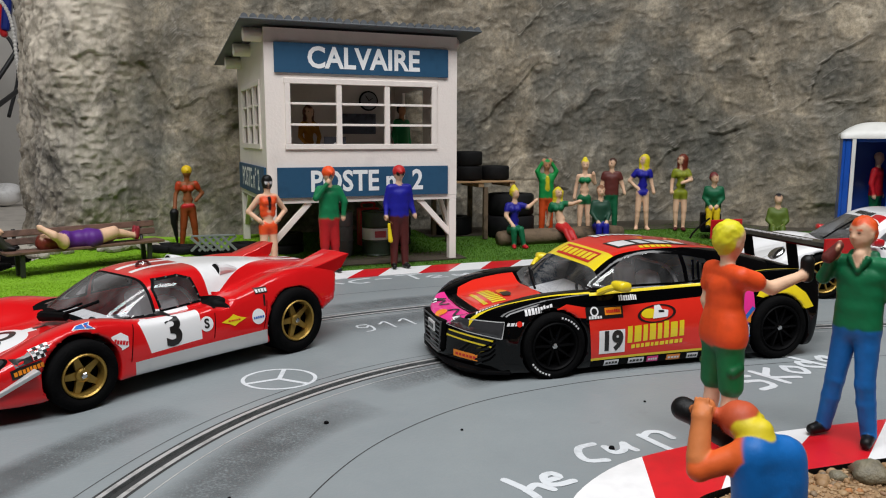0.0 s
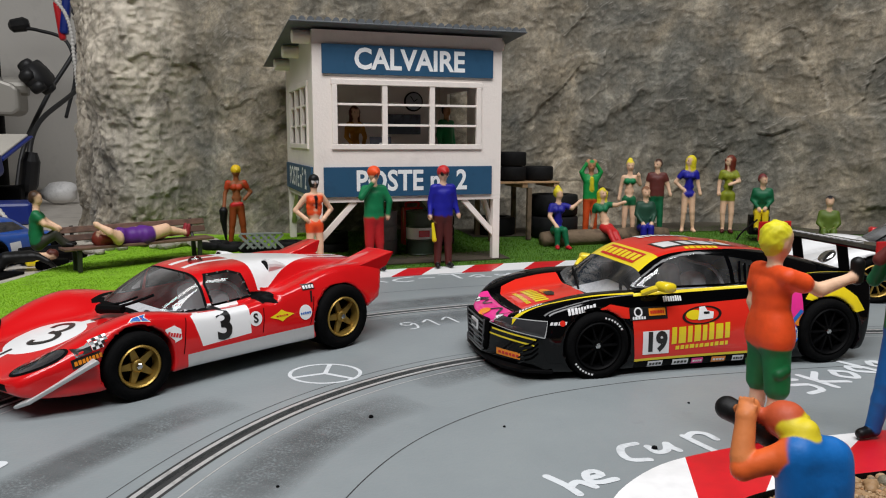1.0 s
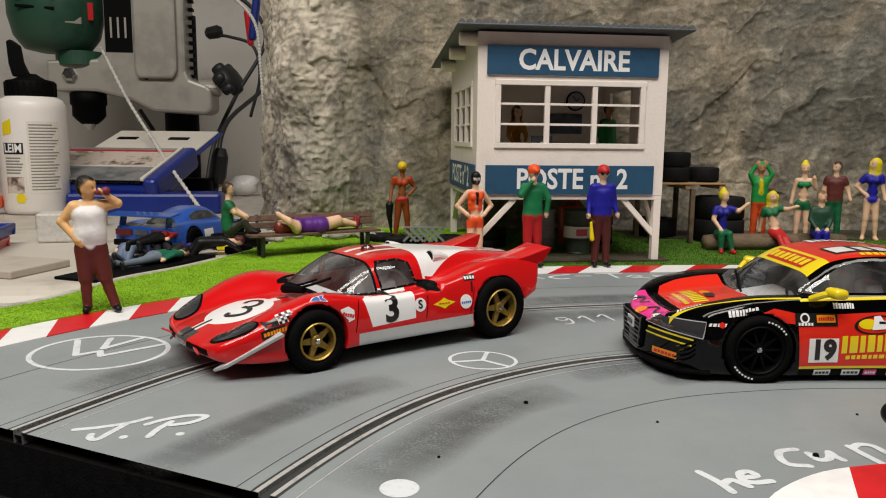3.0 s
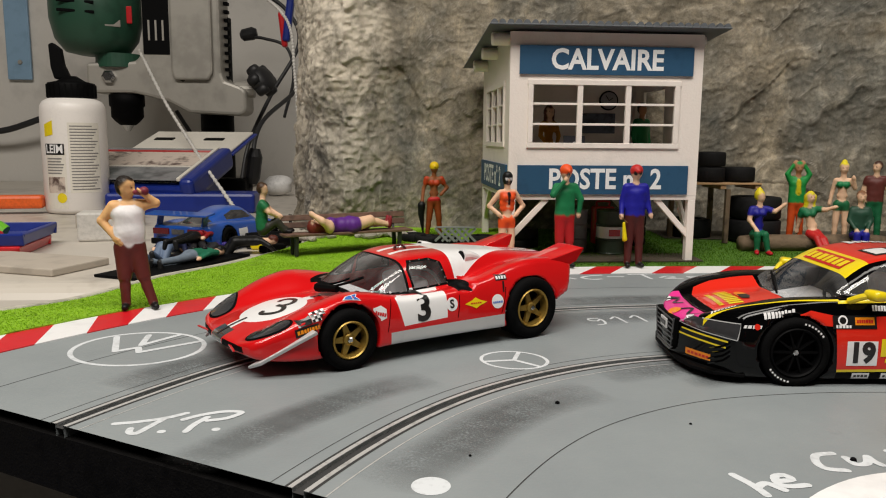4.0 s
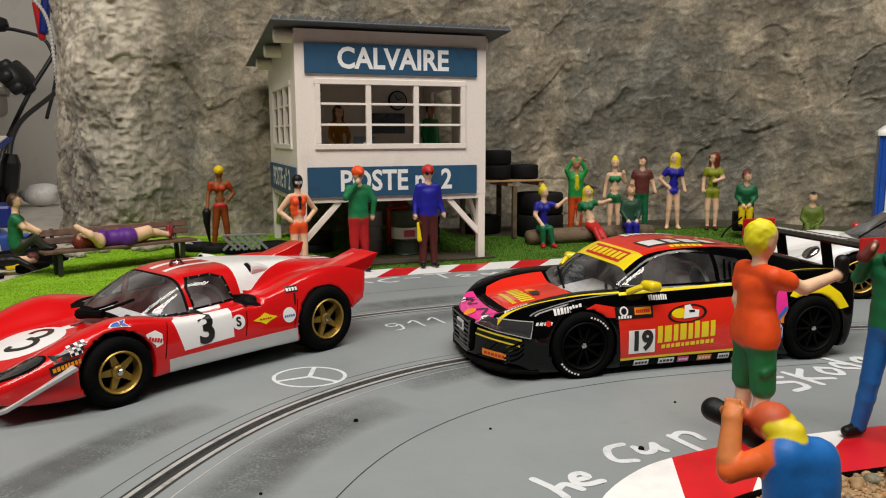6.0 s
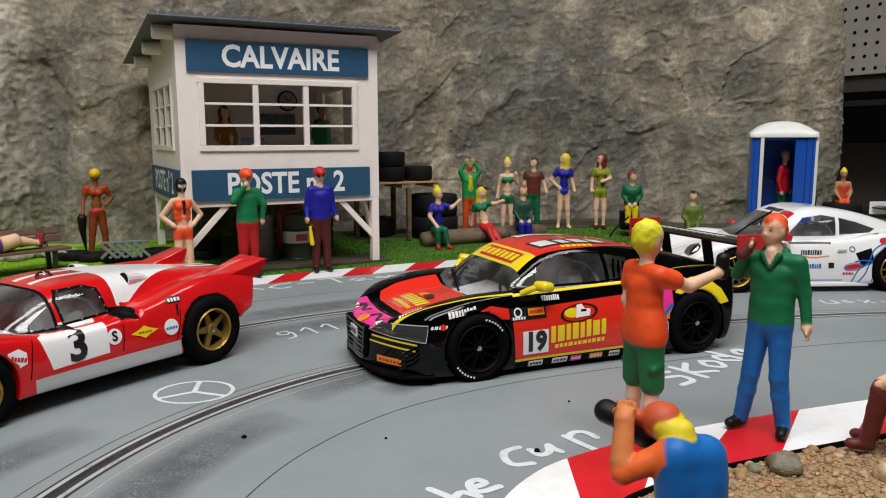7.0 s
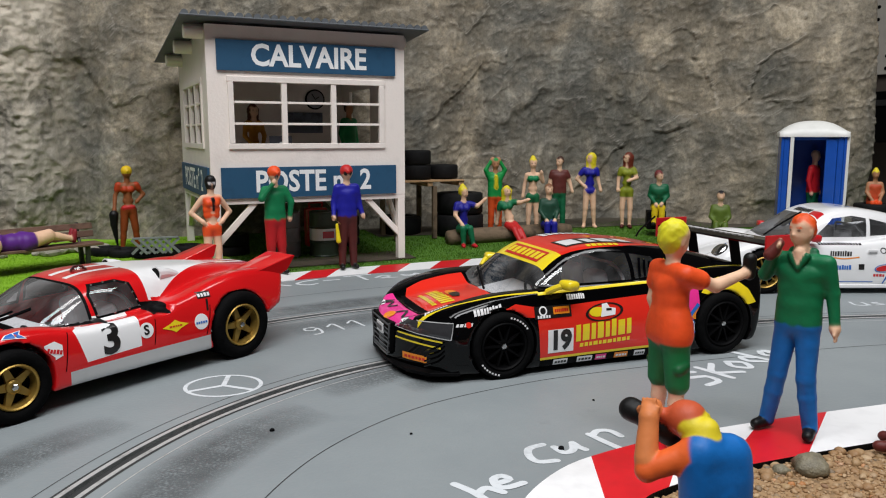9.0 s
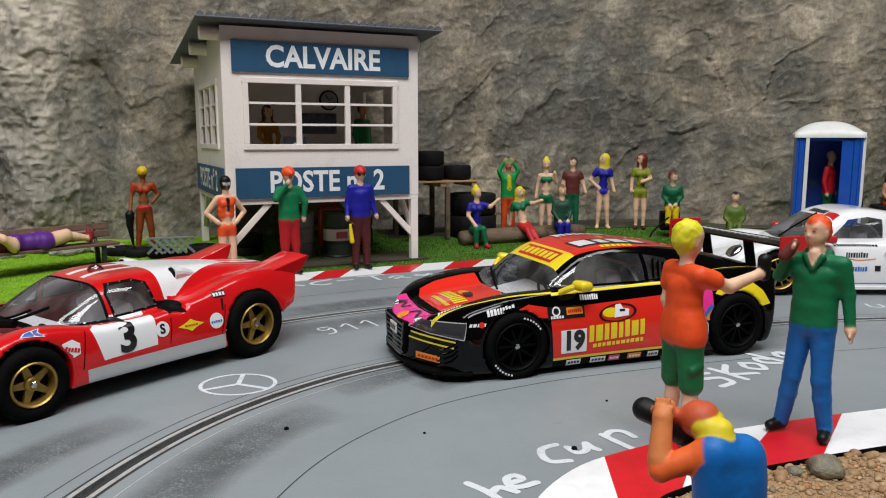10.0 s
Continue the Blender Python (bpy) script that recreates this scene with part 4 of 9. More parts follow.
        add("hair", hd + hup * 1.9 * hs - F * 0.9, hd + hup * 0.5 - F * 1.3, 2.75 * hs, 2.5 * hs)
        add("hair", hd + hup * 2.9 * hs + F * 0.9, hd + hup * 2.8 * hs - F * 0.5, 1.35 * hs, 2.1 * hs)
    if hairdo == "long":
        add("hair", hd + hup * 0.5 - F * 1.5, neck - F * 1.6 - hup * 1.5, 2.8, 1.8)
        for q in (-1, 1):
            add("hair", hd + side * 2.3 * q - F * 0.3 + hup * 0.8, neck + side * 2.2 * q - F * 0.6, 1.3, 1.0)
    if hairdo == "bun":
        add("hair", hd + hup * 3.6 - F * 1.0, hd + hup * 4.6 - F * 1.0, 1.9, 1.4)
    if hairdo == "tail":
        add("hair", hd - F * 2.2 + hup * 0.6, neck - F * 2.6 - hup * 1, 1.5, 0.9)
    for col, a, b, ra, rb in extra:
        key = "x%d" % len(order)
        mats[key] = tone(col, 0.35)
        order.append(key)
        add(key, np.array(a, float), np.array(b, float), ra, rb)
    lo = np.min([np.minimum(a, b) - max(ra, rb) for _, a, b, ra, rb in S], 0) - 1.2
    hi = np.max([np.maximum(a, b) + max(ra, rb) for _, a, b, ra, rb in S], 0) + 1.2

    def fn(X, Y, Z):
        F0 = None
        for m_, a, b, ra, rb in S:
            d = capsule(X, Y, Z, a, b, ra, rb)
            F0 = d if F0 is None else smin(F0, d, 1.7 if min(ra, rb) > 2.7 else 0.5)
        return F0 + (0.015 if lean else 0.0) * np.sin(X * 1.7 + Z * 0.6) * np.sin(Z * 1.1 + Y) * (Z < 45)
    P, Q = skin(fn, lo, hi, h)
    grad = np.stack([fn(P[:, 0] + (k == 0) * 0.2, P[:, 1] + (k == 1) * 0.2, P[:, 2] + (k == 2) * 0.2) - fn(P[:, 0] - (k == 0) * 0.2, P[:, 1] - (k == 1) * 0.2, P[:, 2] - (k == 2) * 0.2) for k in range(3)], 1)
    grad /= np.maximum(np.linalg.norm(grad, axis=1), 1e-6)[:, None]
    D = np.array([capsule(P[:, 0], P[:, 1], P[:, 2], a, b, ra, rb) - (0.12 if m_ in ("hair", "hat") else 0.0) for m_, a, b, ra, rb in S])
    W = np.exp(-(D - D.min(0)) / 0.06)
    tones = (W.T @ np.array([mats[m_] for m_, *_ in S])) / W.sum(0)[:, None]
    # folds in the cloth and strands in the hair
    names_ = [m_ for m_, *_ in S]
    cloth = W[[i for i, q in enumerate(names_) if q in ("top", "legs", "arm")]].sum(0) / W.sum(0)
    locks = W[[i for i, q in enumerate(names_) if q == "hair"]].sum(0) / W.sum(0) if "hair" in names_ else 0 * cloth
    turned = P @ np.array([[0.62, 0.51, -0.60], [-0.74, 0.62, -0.25], [0.25, 0.60, 0.76]])
    folds = fractal(turned / 3.4 + at[0], 71, 2) + 0.35 * fractal(turned / np.array([1.1, 1.1, 2.6]) + at[1], 75, 2)
    strands = fractal(turned / np.array([0.8, 0.8, 1.8]) + at[0], 79, 2)
    P = P + grad * (0.09 * cloth * folds + 0.28 * locks * strands)[:, None]
    P[:, 2] = np.maximum(P[:, 2], 0.0) if min(V["footA"][2], V["footB"][2]) < 3 else P[:, 2]
    ob = new(name, mesh_from(name, P * MM * size, Q, FIGURE, True))
    layer = ob.data.color_attributes.new("paint", "FLOAT_COLOR", "POINT")
    layer.data.foreach_set("color", np.c_[tones, np.ones(len(tones))].astype(np.float32).ravel())
    ob.matrix_world = pose(at[0] * MM, at[1] * MM, at[2] * MM, 0, 0, turn)
    return tagged(ob, label, category, group)


GREEN, BLUE = (0.008, 0.17, 0.06), (0.012, 0.012, 0.28)
ORANGE, SCARLET, MAROON, YELLOW = (0.80, 0.085, 0.015), (0.42, 0.012, 0.015), (0.075, 0.014, 0.012), (0.78, 0.62, 0.01)
BLACKISH, OLIVE, WHITISH = (0.004, 0.004, 0.004), (0.22, 0.25, 0.015), (0.78, 0.76, 0.76)
BROWNHAIR = (0.09, 0.02, 0.012)
UP = 3.0
# marshals by the kerb
doll("grid_girl_figure", "painted figure in orange shorts suit and dark open helmet", (62, 400, 0.85), 8, dict(elA=(-10.2, 1.6, 35.5), elB=(10.2, 1.6, 35.5), haA=(-5.0, -1.6, 30.8), haB=(5.0, -1.6, 30.8), footA=(-2.0, 0, 1.3), footB=(2.2, -1, 1.3)), top=ORANGE, legs=ORANGE, shoes=BLACKISH, hair=BLACKISH, sleeves="none", trousers="hot", woman=True, hairdo="tail", hat=BLACKISH, hs=0.78, midriff=True, extra=[(BLACKISH, (0, -0.4, 51.6), (0, -0.4, 49.8), 2.45, 2.3), (WHITISH, (-1.2, -2.5, 51.0), (1.2, -2.5, 51.0), 0.6, 0.6), (BLACKISH, (0.3, -3.2, 43), (0.4, -2.9, 37), 0.7, 0.5), (ORANGE, (-2.0, -0.2, 37.2), (2.0, -0.2, 37.2), 2.2, 2.2), (ORANGE, (-1.7, -0.1, 34.4), (1.7, -0.1, 34.4), 2.2, 2.2), (ORANGE, (-3.4, 0, 42.6), (3.4, 0, 42.6), 1.9, 1.9)], size=0.97)
doll("marshal_figure", "painted marshal in green jumper, red trousers and orange cap, drinking", (95, 402, 0.85), 10, dict(elB=(8.2, -2.0, 37), haB=(7.4, -1.8, 28.5), elA=(-8.0, -2.6, 39.5), haA=(-1.6, -4.9, 48.3)), top=GREEN, legs=SCARLET, shoes=BLACKISH, hat=ORANGE, brim=1.8, hair=WHITISH, build=1.12, extra=[(BLACKISH, (-1.2, -5.2, 49.0), (-0.6, -5.0, 50.4), 0.8, 0.8)], size=1.03)
doll("marshal_figure", "painted marshal in blue jumper, brown trousers, red cap and dark glasses", (135, 402, 0.85), 0, dict(haA=(-8.2, -2.6, 28), haB=(8.4, -2.0, 28.5)), top=BLUE, legs=MAROON, shoes=BLACKISH, hat=(0.5, 0.02, 0.02), brim=1.2, hair=BLACKISH, build=1.1, extra=[(BLACKISH, (-1.4, -3.1, 51.3), (1.4, -3.1, 51.3), 0.75, 0.75), (YELLOW, (-7.0, -3.6, 24.5), (-6.2, -4.0, 15.5), 0.7, 1.2), ((0.2, 0.1, 0.03), (-9.4, -3.2, 28.5), (-5.0, -4.4, 24.5), 0.4, 0.4)], size=1.03)
doll("site_worker_figure", "painted worker figure in orange overalls and yellow helmet by the rock", (29, 505, 3.5), 5, dict(elB=(9.8, 1.0, 37.0), haB=(5.4, -1.2, 32.5), elA=(-7.6, 0.6, 36.5), haA=(-8.8, -2, 28), footA=(-5.0, 0, 1.3), footB=(4.6, 0, 1.3), kneeA=(-3.6, -0.6, 14.5), kneeB=(3.6, -0.6, 14.5)), midriff=True, skin_c=(0.26, 0.085, 0.03), top=(0.42, 0.045, 0.010), legs=(0.24, 0.05, 0.010), shoes=MAROON, sleeves="none", hat=(0.75, 0.50, 0.01), brim=1.0, hair=TAN, woman=True, extra=[((0.5, 0.02, 0.02), (-3.2, -2.2, 28.6), (3.0, -2.4, 29.2), 1.1, 1.0), ((0.42, 0.045, 0.010), (-5.4, 0, 43.4), (-6.2, 0.2, 40.6), 1.8, 1.7), ((0.42, 0.045, 0.010), (5.4, 0, 43.4), (6.8, 0.4, 40.8), 1.8, 1.7), (BLACKISH, (-9.4, -2.2, 24.5), (-9.6, -1.9, 18), 2.5, 1.9), (BLACKISH, (-9.6, -1.9, 18), (-8.0, -1.5, 3), 1.9, 0.5), (BLACKISH, (-8.9, -2.0, 24), (-8.8, -2.0, 30), 0.4, 0.4)], size=0.94)
doll("tank_top_figure", "painted stout figure in white vest and brown trousers, drinking", (-110.5, 307, 0.85), 14, dict(hipA=(-2.6, 0, 26), hipB=(2.2, 0, 26), kneeA=(-2.8, -0.6, 14.0), kneeB=(4.6, -0.8, 14.0), footA=(-2.8, 0, 1.3), footB=(8.0, -1.0, 1.3), elA=(-10.6, 1.2, 37.4), haA=(-5.2, -2.4, 30), elB=(10.6, -1.2, 44.6), haB=(6.2, -3.4, 48.8), shA=(-5.8, 0, 43.4), shB=(5.4, 0, 43.8), waist=(-0.2, -1.0, 32.6), chest=(-0.3, -0.4, 40.0), head=(-0.4, -0.4, 50.6), face=(0.1, -1, 0), gaze=(0.9, -0.45, 0.08)), top=WHITISH, legs=(0.12, 0.022, 0.018), shoes=BLACKISH, hair=(0.012, 0.008, 0.006), sleeves="none", build=1.15, lean=False, hs=1.08, extra=[((0.20, 0.03, 0.05), (3.2, -3.0, 49.2), (6.6, -3.8, 49.9), 0.85, 1.55), (WHITISH, (-3.0, -0.4, 45.6), (-2.9, -2.6, 41.6), 0.8, 1.0), (WHITISH, (2.6, -0.4, 45.8), (2.5, -2.6, 41.6), 0.8, 1.0), (WHITISH, (-2.3, -0.8, 30.6), (2.3, -0.8, 30.6), 3.1, 3.1), (WHITISH, (-2.3, -0.8, 36.6), (2.3, -0.8, 36.6), 3.0, 3.0), (WHITISH, (-2.3, -0.6, 33.4), (2.3, -0.6, 33.4), 3.1, 3.1)], h=0.38, size=0.985, skin_c=(0.78, 0.45, 0.20))
# foreground figures
doll("jeans_figure", "painted figure in green shirt and blue jeans with red hair, drinking", (157, 126.5, 0.85), -72, dict(elA=(-8.4, -1.0, 39.5), haA=(-4.6, -4.6, 46.4), elB=(7.4, 0.8, 36.5), haB=(8.6, 0.2, 28.2), footA=(-6.0, -0.2, 1.3), footB=(4.4, 0.6, 1.3), kneeA=(-3.8, -1.0, 14.5), kneeB=(3.1, -0.6, 14.5), toeA=(-7.2, -3.8, 1.1), toeB=(5.4, -3.2, 1.1), hipA=(-2.5, 0, 27), hipB=(2.5, 0, 27), shA=(-5.9, 0, 43.8), shB=(5.9, 0, 43.8), head=(-0.4, -0.5, 50.8), face=(-0.31, -0.95, 0.1)), top=(0.008, 0.15, 0.055), legs=(0.012, 0.135, 0.44), shoes=BLACKISH, hair=(0.72, 0.085, 0.012), build=1.0, extra=[((0.14, 0.03, 0.025), (-3.4, -5.4, 48.4), (-5.4, -6.2, 45.4), 0.9, 1.3), ((0.006, 0.12, 0.045), (-2.0, -2.2, 45.4), (0.2, -3.2, 42.4), 0.7, 0.5), ((0.006, 0.12, 0.045), (2.0, -2.2, 45.4), (0.4, -3.2, 42.4), 0.7, 0.5), (SKIN, (0, -2.0, 46.0), (0.3, -2.9, 43.4), 1.2, 0.5), ((0.006, 0.12, 0.045), (-2.4, 0.8, 46.0), (2.4, 0.8, 46.0), 1.0, 1.0)], h=0.36, size=0.985)
doll("shorts_figure", "painted figure in orange T-shirt and green shorts with yellow hair", (125, 136, 0.85), 82, dict(elA=(-6.0, -8.2, 40.5), haA=(-5.0, -17.6, 43.0), elB=(6.4, 0.6, 35.5), haB=(5.6, -1.5, 28), footA=(-3.4, 0, 1.3), footB=(3.6, 0, 1.3), kneeA=(-3.6, -0.4, 16.0), kneeB=(3.8, -0.4, 16.0), hipA=(-2.8, 0, 27), hipB=(2.8, 0, 27), shA=(-5.8, 0, 43.6), shB=(5.8, 0, 43.6)), build=1.15, top=ORANGE, legs=(0.010, 0.145, 0.042), shoes=BLACKISH, hair=(0.72, 0.66, 0.02), sleeves="short", trousers="short", extra=[(BLACKISH, (-5.0, -18.8, 42.6), (-5.0, -18.8, 46.4), 1.3, 1.4), (ORANGE, (-2.9, 0, 28.6), (2.9, 0, 28.6), 3.45, 3.45), (ORANGE, (-2.4, 0, 31.4), (2.4, 0, 31.4), 3.1, 3.1), (BLACKISH, (-5.2, -1.0, 20.5), (-5.2, 1.0, 20.5), 0.05, 0.05), ((0.008, 0.10, 0.028), (-5.6, -0.8, 21), (-5.6, 0.8, 20), 1.2, 1.2), ((0.008, 0.10, 0.028), (5.8, -0.8, 21), (5.8, 0.8, 20), 1.2, 1.2)], h=0.36, size=0.955, hs=1.06)
VEST = (0.010, 0.135, 0.44)
doll("photographer_figure", "crouching painted photographer in blue waistcoat with a long lens", (88.6, 86.6, 0.5), 192, dict(hipA=(-4.4, 1.6, 8.0), hipB=(0.6, -0.1, 8.4), kneeA=(-8.4, -7.0, 9.0), kneeB=(1.2, -9.4, 8.0), waist=(-2.2, 0.4, 11.6), chest=(-1.4, 0.5, 20.2), shA=(-5.3, 1.7, 24.3), shB=(2.8, -1.0, 25.7), elA=(-5.0, -5.6, 18.5), haA=(0.4, -8.8, 25.7), elB=(8.1, -6.8, 21.7), haB=(5.4, -8.8, 30.2), head=(0.1, -3.6, 28.8), footA=(-7.0, -2.4, 1.3), footB=(0.6, -3.6, 1.3), gaze=(0.5, -0.86, 0.08)), top=VEST, legs=(0.10, 0.09, 0.08), shoes=BLACKISH, hat=(0.50, 0.085, 0.03), brim=3.0, hair=(0.68, 0.55, 0.02), hairdo="short", skin_c=(0.62, 0.20, 0.06), arms=(0.75, 0.13, 0.025), build=1.25, hs=0.88, extra=[(BLACKISH, (0.3, -8.0, 26.6), (2.5, -10.6, 28.2), 2.3, 2.0), (BLACKISH, (2.2, -10.3, 28.2), (3.1, -13.2, 29.2), 1.5, 1.8), (BLACKISH, (3.1, -13.2, 29.2), (3.2, -14.3, 29.4), 1.7, 1.9), ((0.62, 0.20, 0.06), (7.6, -7.4, 23.6), (5.5, -8.6, 29.9), 1.75, 1.45), ((0.62, 0.20, 0.06), (5.4, -8.8, 30.2), (3.3, -9.1, 31.6), 1.4, 1.1), ((0.62, 0.20, 0.06), (5.2, -9.4, 31.4), (4.2, -11.0, 30.6), 0.8, 0.7), ((0.68, 0.55, 0.02), (1.9, -3.0, 29.2), (0.7, -0.6, 29.0), 1.6, 1.9), ((0.68, 0.55, 0.02), (0.5, -0.4, 29.2), (0.8, 0.4, 27.9), 1.7, 1.3), (VEST, (2.3, -0.1, 25.7), (-3.3, 1.9, 24.8), 2.5, 2.5), (VEST, (2.7, -0.4, 23.2), (-3.8, 2.4, 22.2), 2.5, 2.5), (VEST, (2.6, -0.3, 20.6), (-3.9, 2.5, 19.6), 2.5, 2.5), (VEST, (2.5, -0.3, 18.1), (-4.0, 2.5, 17.0), 2.5, 2.5), (VEST, (2.4, -0.2, 15.5), (-4.1, 2.6, 14.5), 2.5, 2.5), (VEST, (2.3, -0.1, 12.5), (-4.2, 2.7, 11.3), 2.5, 2.5), (VEST, (0.9, -0.1, 26.5), (-3.3, 1.7, 25.9), 1.9, 1.9)], h=0.3, size=0.93)
doll("seated_spectator_figure", "painted seated figure in brown trousers on the gravel", (173, 103, 1.0), -150, dict(hipA=(-2.4, 4, 9), hipB=(2.4, 4, 9), kneeA=(-3, -4, 14.5), kneeB=(3, -4, 15.5), footA=(-3, -5.5, 1.5), footB=(3.2, -6, 1.5), waist=(0, 4.5, 15), chest=(0, 4.0, 23), shA=(-5.2, 4, 26), shB=(5.2, 4, 26), elA=(-7, 1, 20), elB=(7, 1, 20), haA=(-3.5, -4, 16), haB=(3.5, -4, 17), head=(0, 3.0, 33.5)), top=(0.5, 0.4, 0.3), legs=(0.12, 0.022, 0.018), shoes=(0.12, 0.022, 0.018), hair=BROWNHAIR, sleeves="short", h=0.5, size=0.95)
# the crowd before the rock
CROWD = "spectators by the rock"
SIT = dict(hipA=(-2.2, 2, 11.5), hipB=(2.2, 2, 11.5), kneeA=(-2.4, -5.5, 12.5), kneeB=(2.4, -5.5, 12.5), footA=(-2.6, -6.0, 1.3), footB=(2.6, -6.0, 1.3), waist=(0, 2, 17.5), chest=(0, 1.6, 25), shA=(-4.6, 1.6, 28), shB=(4.6, 1.6, 28), elA=(-6.2, 0, 21), elB=(6.2, 0, 21), haA=(-2.8, -5.0, 15), haB=(2.8, -5.0, 15), head=(0, 1.0, 35.5))


def sit(**k):
    d = dict(SIT)
    d.update(k)
    return d


doll("seated_figure", "painted woman in blue top and green leggings seated on the log", (230.4, 444.5, 1.4), -10, sit(gaze=(0.8, -0.6, 0), elB=(9, 0, 26.5), haB=(14, -1, 31), footA=(-2.0, -5, 1.3), footB=(4.5, -6, 1.3)), top=(0.012, 0.012, 0.25), legs=(0.01, 0.14, 0.06), shoes=(0.5, 0.01, 0.02), hair=(0.75, 0.62, 0.02), sleeves="short", woman=True, hairdo="bun", group=CROWD, h=0.85)
doll("standing_figure", "painted figure in orange trousers and green hood with raised arms", (270, 473.2, UP), -15, dict(elA=(-7, -0.5, 47), elB=(7, -0.5, 47), haA=(-2.6, -0.4, 54.5), haB=(2.6, -0.4, 54.5)), skin_c=TAN, top=(0.01, 0.25, 0.05), legs=(0.62, 0.08, 0.015), shoes=MAROON, hair=(0.01, 0.25, 0.05), group=CROWD, h=0.85, extra=[((0.7, 0.6, 0.02), (0, -3.4, 43), (0, -3.4, 35), 0.9, 0.9)], size=1.0)
doll("leaning_figure", "painted woman in green top and red trousers leaning back", (268.2, 447, 1.4), -30, sit(gaze=(0.5, -0.85, 0.1), hipA=(-2, 2, 11.5), hipB=(2.2, 2, 11.5), kneeA=(2, -6, 10), kneeB=(6, -5.5, 9), footA=(6, -12, 1.3), footB=(10, -11, 1.3), waist=(-1.5, 3, 17), chest=(-3.4, 3.5, 24), shA=(-7.6, 3.6, 26.5), shB=(0.6, 3.6, 27.5), elA=(-9, 6, 19), haA=(-10, 7, 12), elB=(6, 1, 27.5), haB=(11, -1, 29.5), head=(-3.2, 3, 34.5)), top=(0.01, 0.15, 0.06), legs=(0.5, 0.02, 0.02), shoes=(0.5, 0.01, 0.02), hair=(0.75, 0.62, 0.02), sleeves="short", woman=True, hairdo="long", midriff=True, group=CROWD, h=0.85)
doll("bikini_figure", "painted woman in green bikini with blonde bun", (299.4, 469.5, UP), -25, dict(elB=(7.4, 0, 38), haB=(5.8, -2.5, 45), haA=(-7.2, -0.5, 27.5)), top=(0.01, 0.20, 0.07), legs=(0.01, 0.13, 0.05), shoes=SKIN, hair=(0.75, 0.62, 0.02), sleeves="none", trousers="hot", woman=True, hairdo="bun", midriff=True, group=CROWD, h=0.85)
doll("standing_figure", "painted man in brown shirt and green trousers", (327.6, 477.2, UP + 0.5), -25, dict(gaze=(-0.7, -0.7, 0), elB=(8, 0, 36), haB=(9.5, -2, 29.5)), top=(0.11, 0.025, 0.02), legs=(0.01, 0.12, 0.05), hair=(0.05, 0.02, 0.012), sleeves="short", group=CROWD, h=0.85)
doll("seated_figure", "painted figure in dark green jacket and blue trousers seated low", (294.6, 440.8, 1.4), -18, sit(), top=(0.015, 0.06, 0.035), legs=(0.012, 0.012, 0.25), shoes=BLACKISH, hair=(0.22, 0.10, 0.05), group=CROWD, h=0.85)
doll("swimsuit_figure", "painted woman in blue swimsuit with long yellow hair", (352, 472, UP + 1.5), -30, dict(gaze=(-0.9, -0.45, 0), elA=(-9.4, 1, 36), haA=(-4.2, -1, 31), footA=(-3.6, 0, 1.3), footB=(3.8, 0, 1.3), haB=(7.8, -1, 28)), top=(0.012, 0.012, 0.28), shoes=SKIN, hair=(0.75, 0.62, 0.02), sleeves="short", trousers="bare", woman=True, hairdo="long", group=CROWD, h=0.85, size=1.03)
doll("dress_figure", "painted woman in short olive dress with brown hair", (375, 457, UP + 1.8), -35, dict(gaze=(-0.9, -0.4, 0), elB=(6.8, -1.6, 37), haB=(1.0, -4.2, 35), footA=(-2.4, 0, 1.3), footB=(2.6, -1, 1.3)), top=OLIVE, legs=OLIVE, shoes=MAROON, hair=(0.14, 0.025, 0.012), sleeves="short", trousers="hot", woman=True, hairdo="long", group=CROWD, h=0.85, size=1.03)
doll("seated_figure", "painted figure in green jumper and yellow trousers perched on a block", (374, 420.7, 11), -40, sit(gaze=(0.8, -0.6, -0.2), chest=(0, -1, 24.5), shA=(-4.8, -1, 27.5), shB=(4.8, -1, 27.5), head=(0, -2.6, 34.5), haA=(-1.5, -7, 15), haB=(2.0, -7, 15.5)), top=(0.01, 0.12, 0.05), legs=(0.72, 0.52, 0.01), shoes=BLACKISH, hair=(0.16, 0.03, 0.03), group=CROWD, h=0.85)
doll("crouching_figure", "painted figure in olive green jumper sitting on the grass", (419, 406, 3), -40, sit(hipA=(-2.2, 2, 3.5), hipB=(2.2, 2, 3.5), kneeA=(-3, -6, 8), kneeB=(3, -6, 8), footA=(-3, -9, 1.3), footB=(3, -9, 1.3), waist=(0, 2, 9.5), chest=(0, 1.6, 17), shA=(-4.8, 1.6, 20), shB=(4.8, 1.6, 20), elA=(-6.4, 0, 13), elB=(6.4, 0, 13), haA=(-3, -5, 9), haB=(3, -5, 9), head=(0, 1.0, 27.5)), top=(0.10, 0.15, 0.02), legs=(0.10, 0.15, 0.02), hair=(0.012, 0.012, 0.016), group=CROWD, h=0.9)

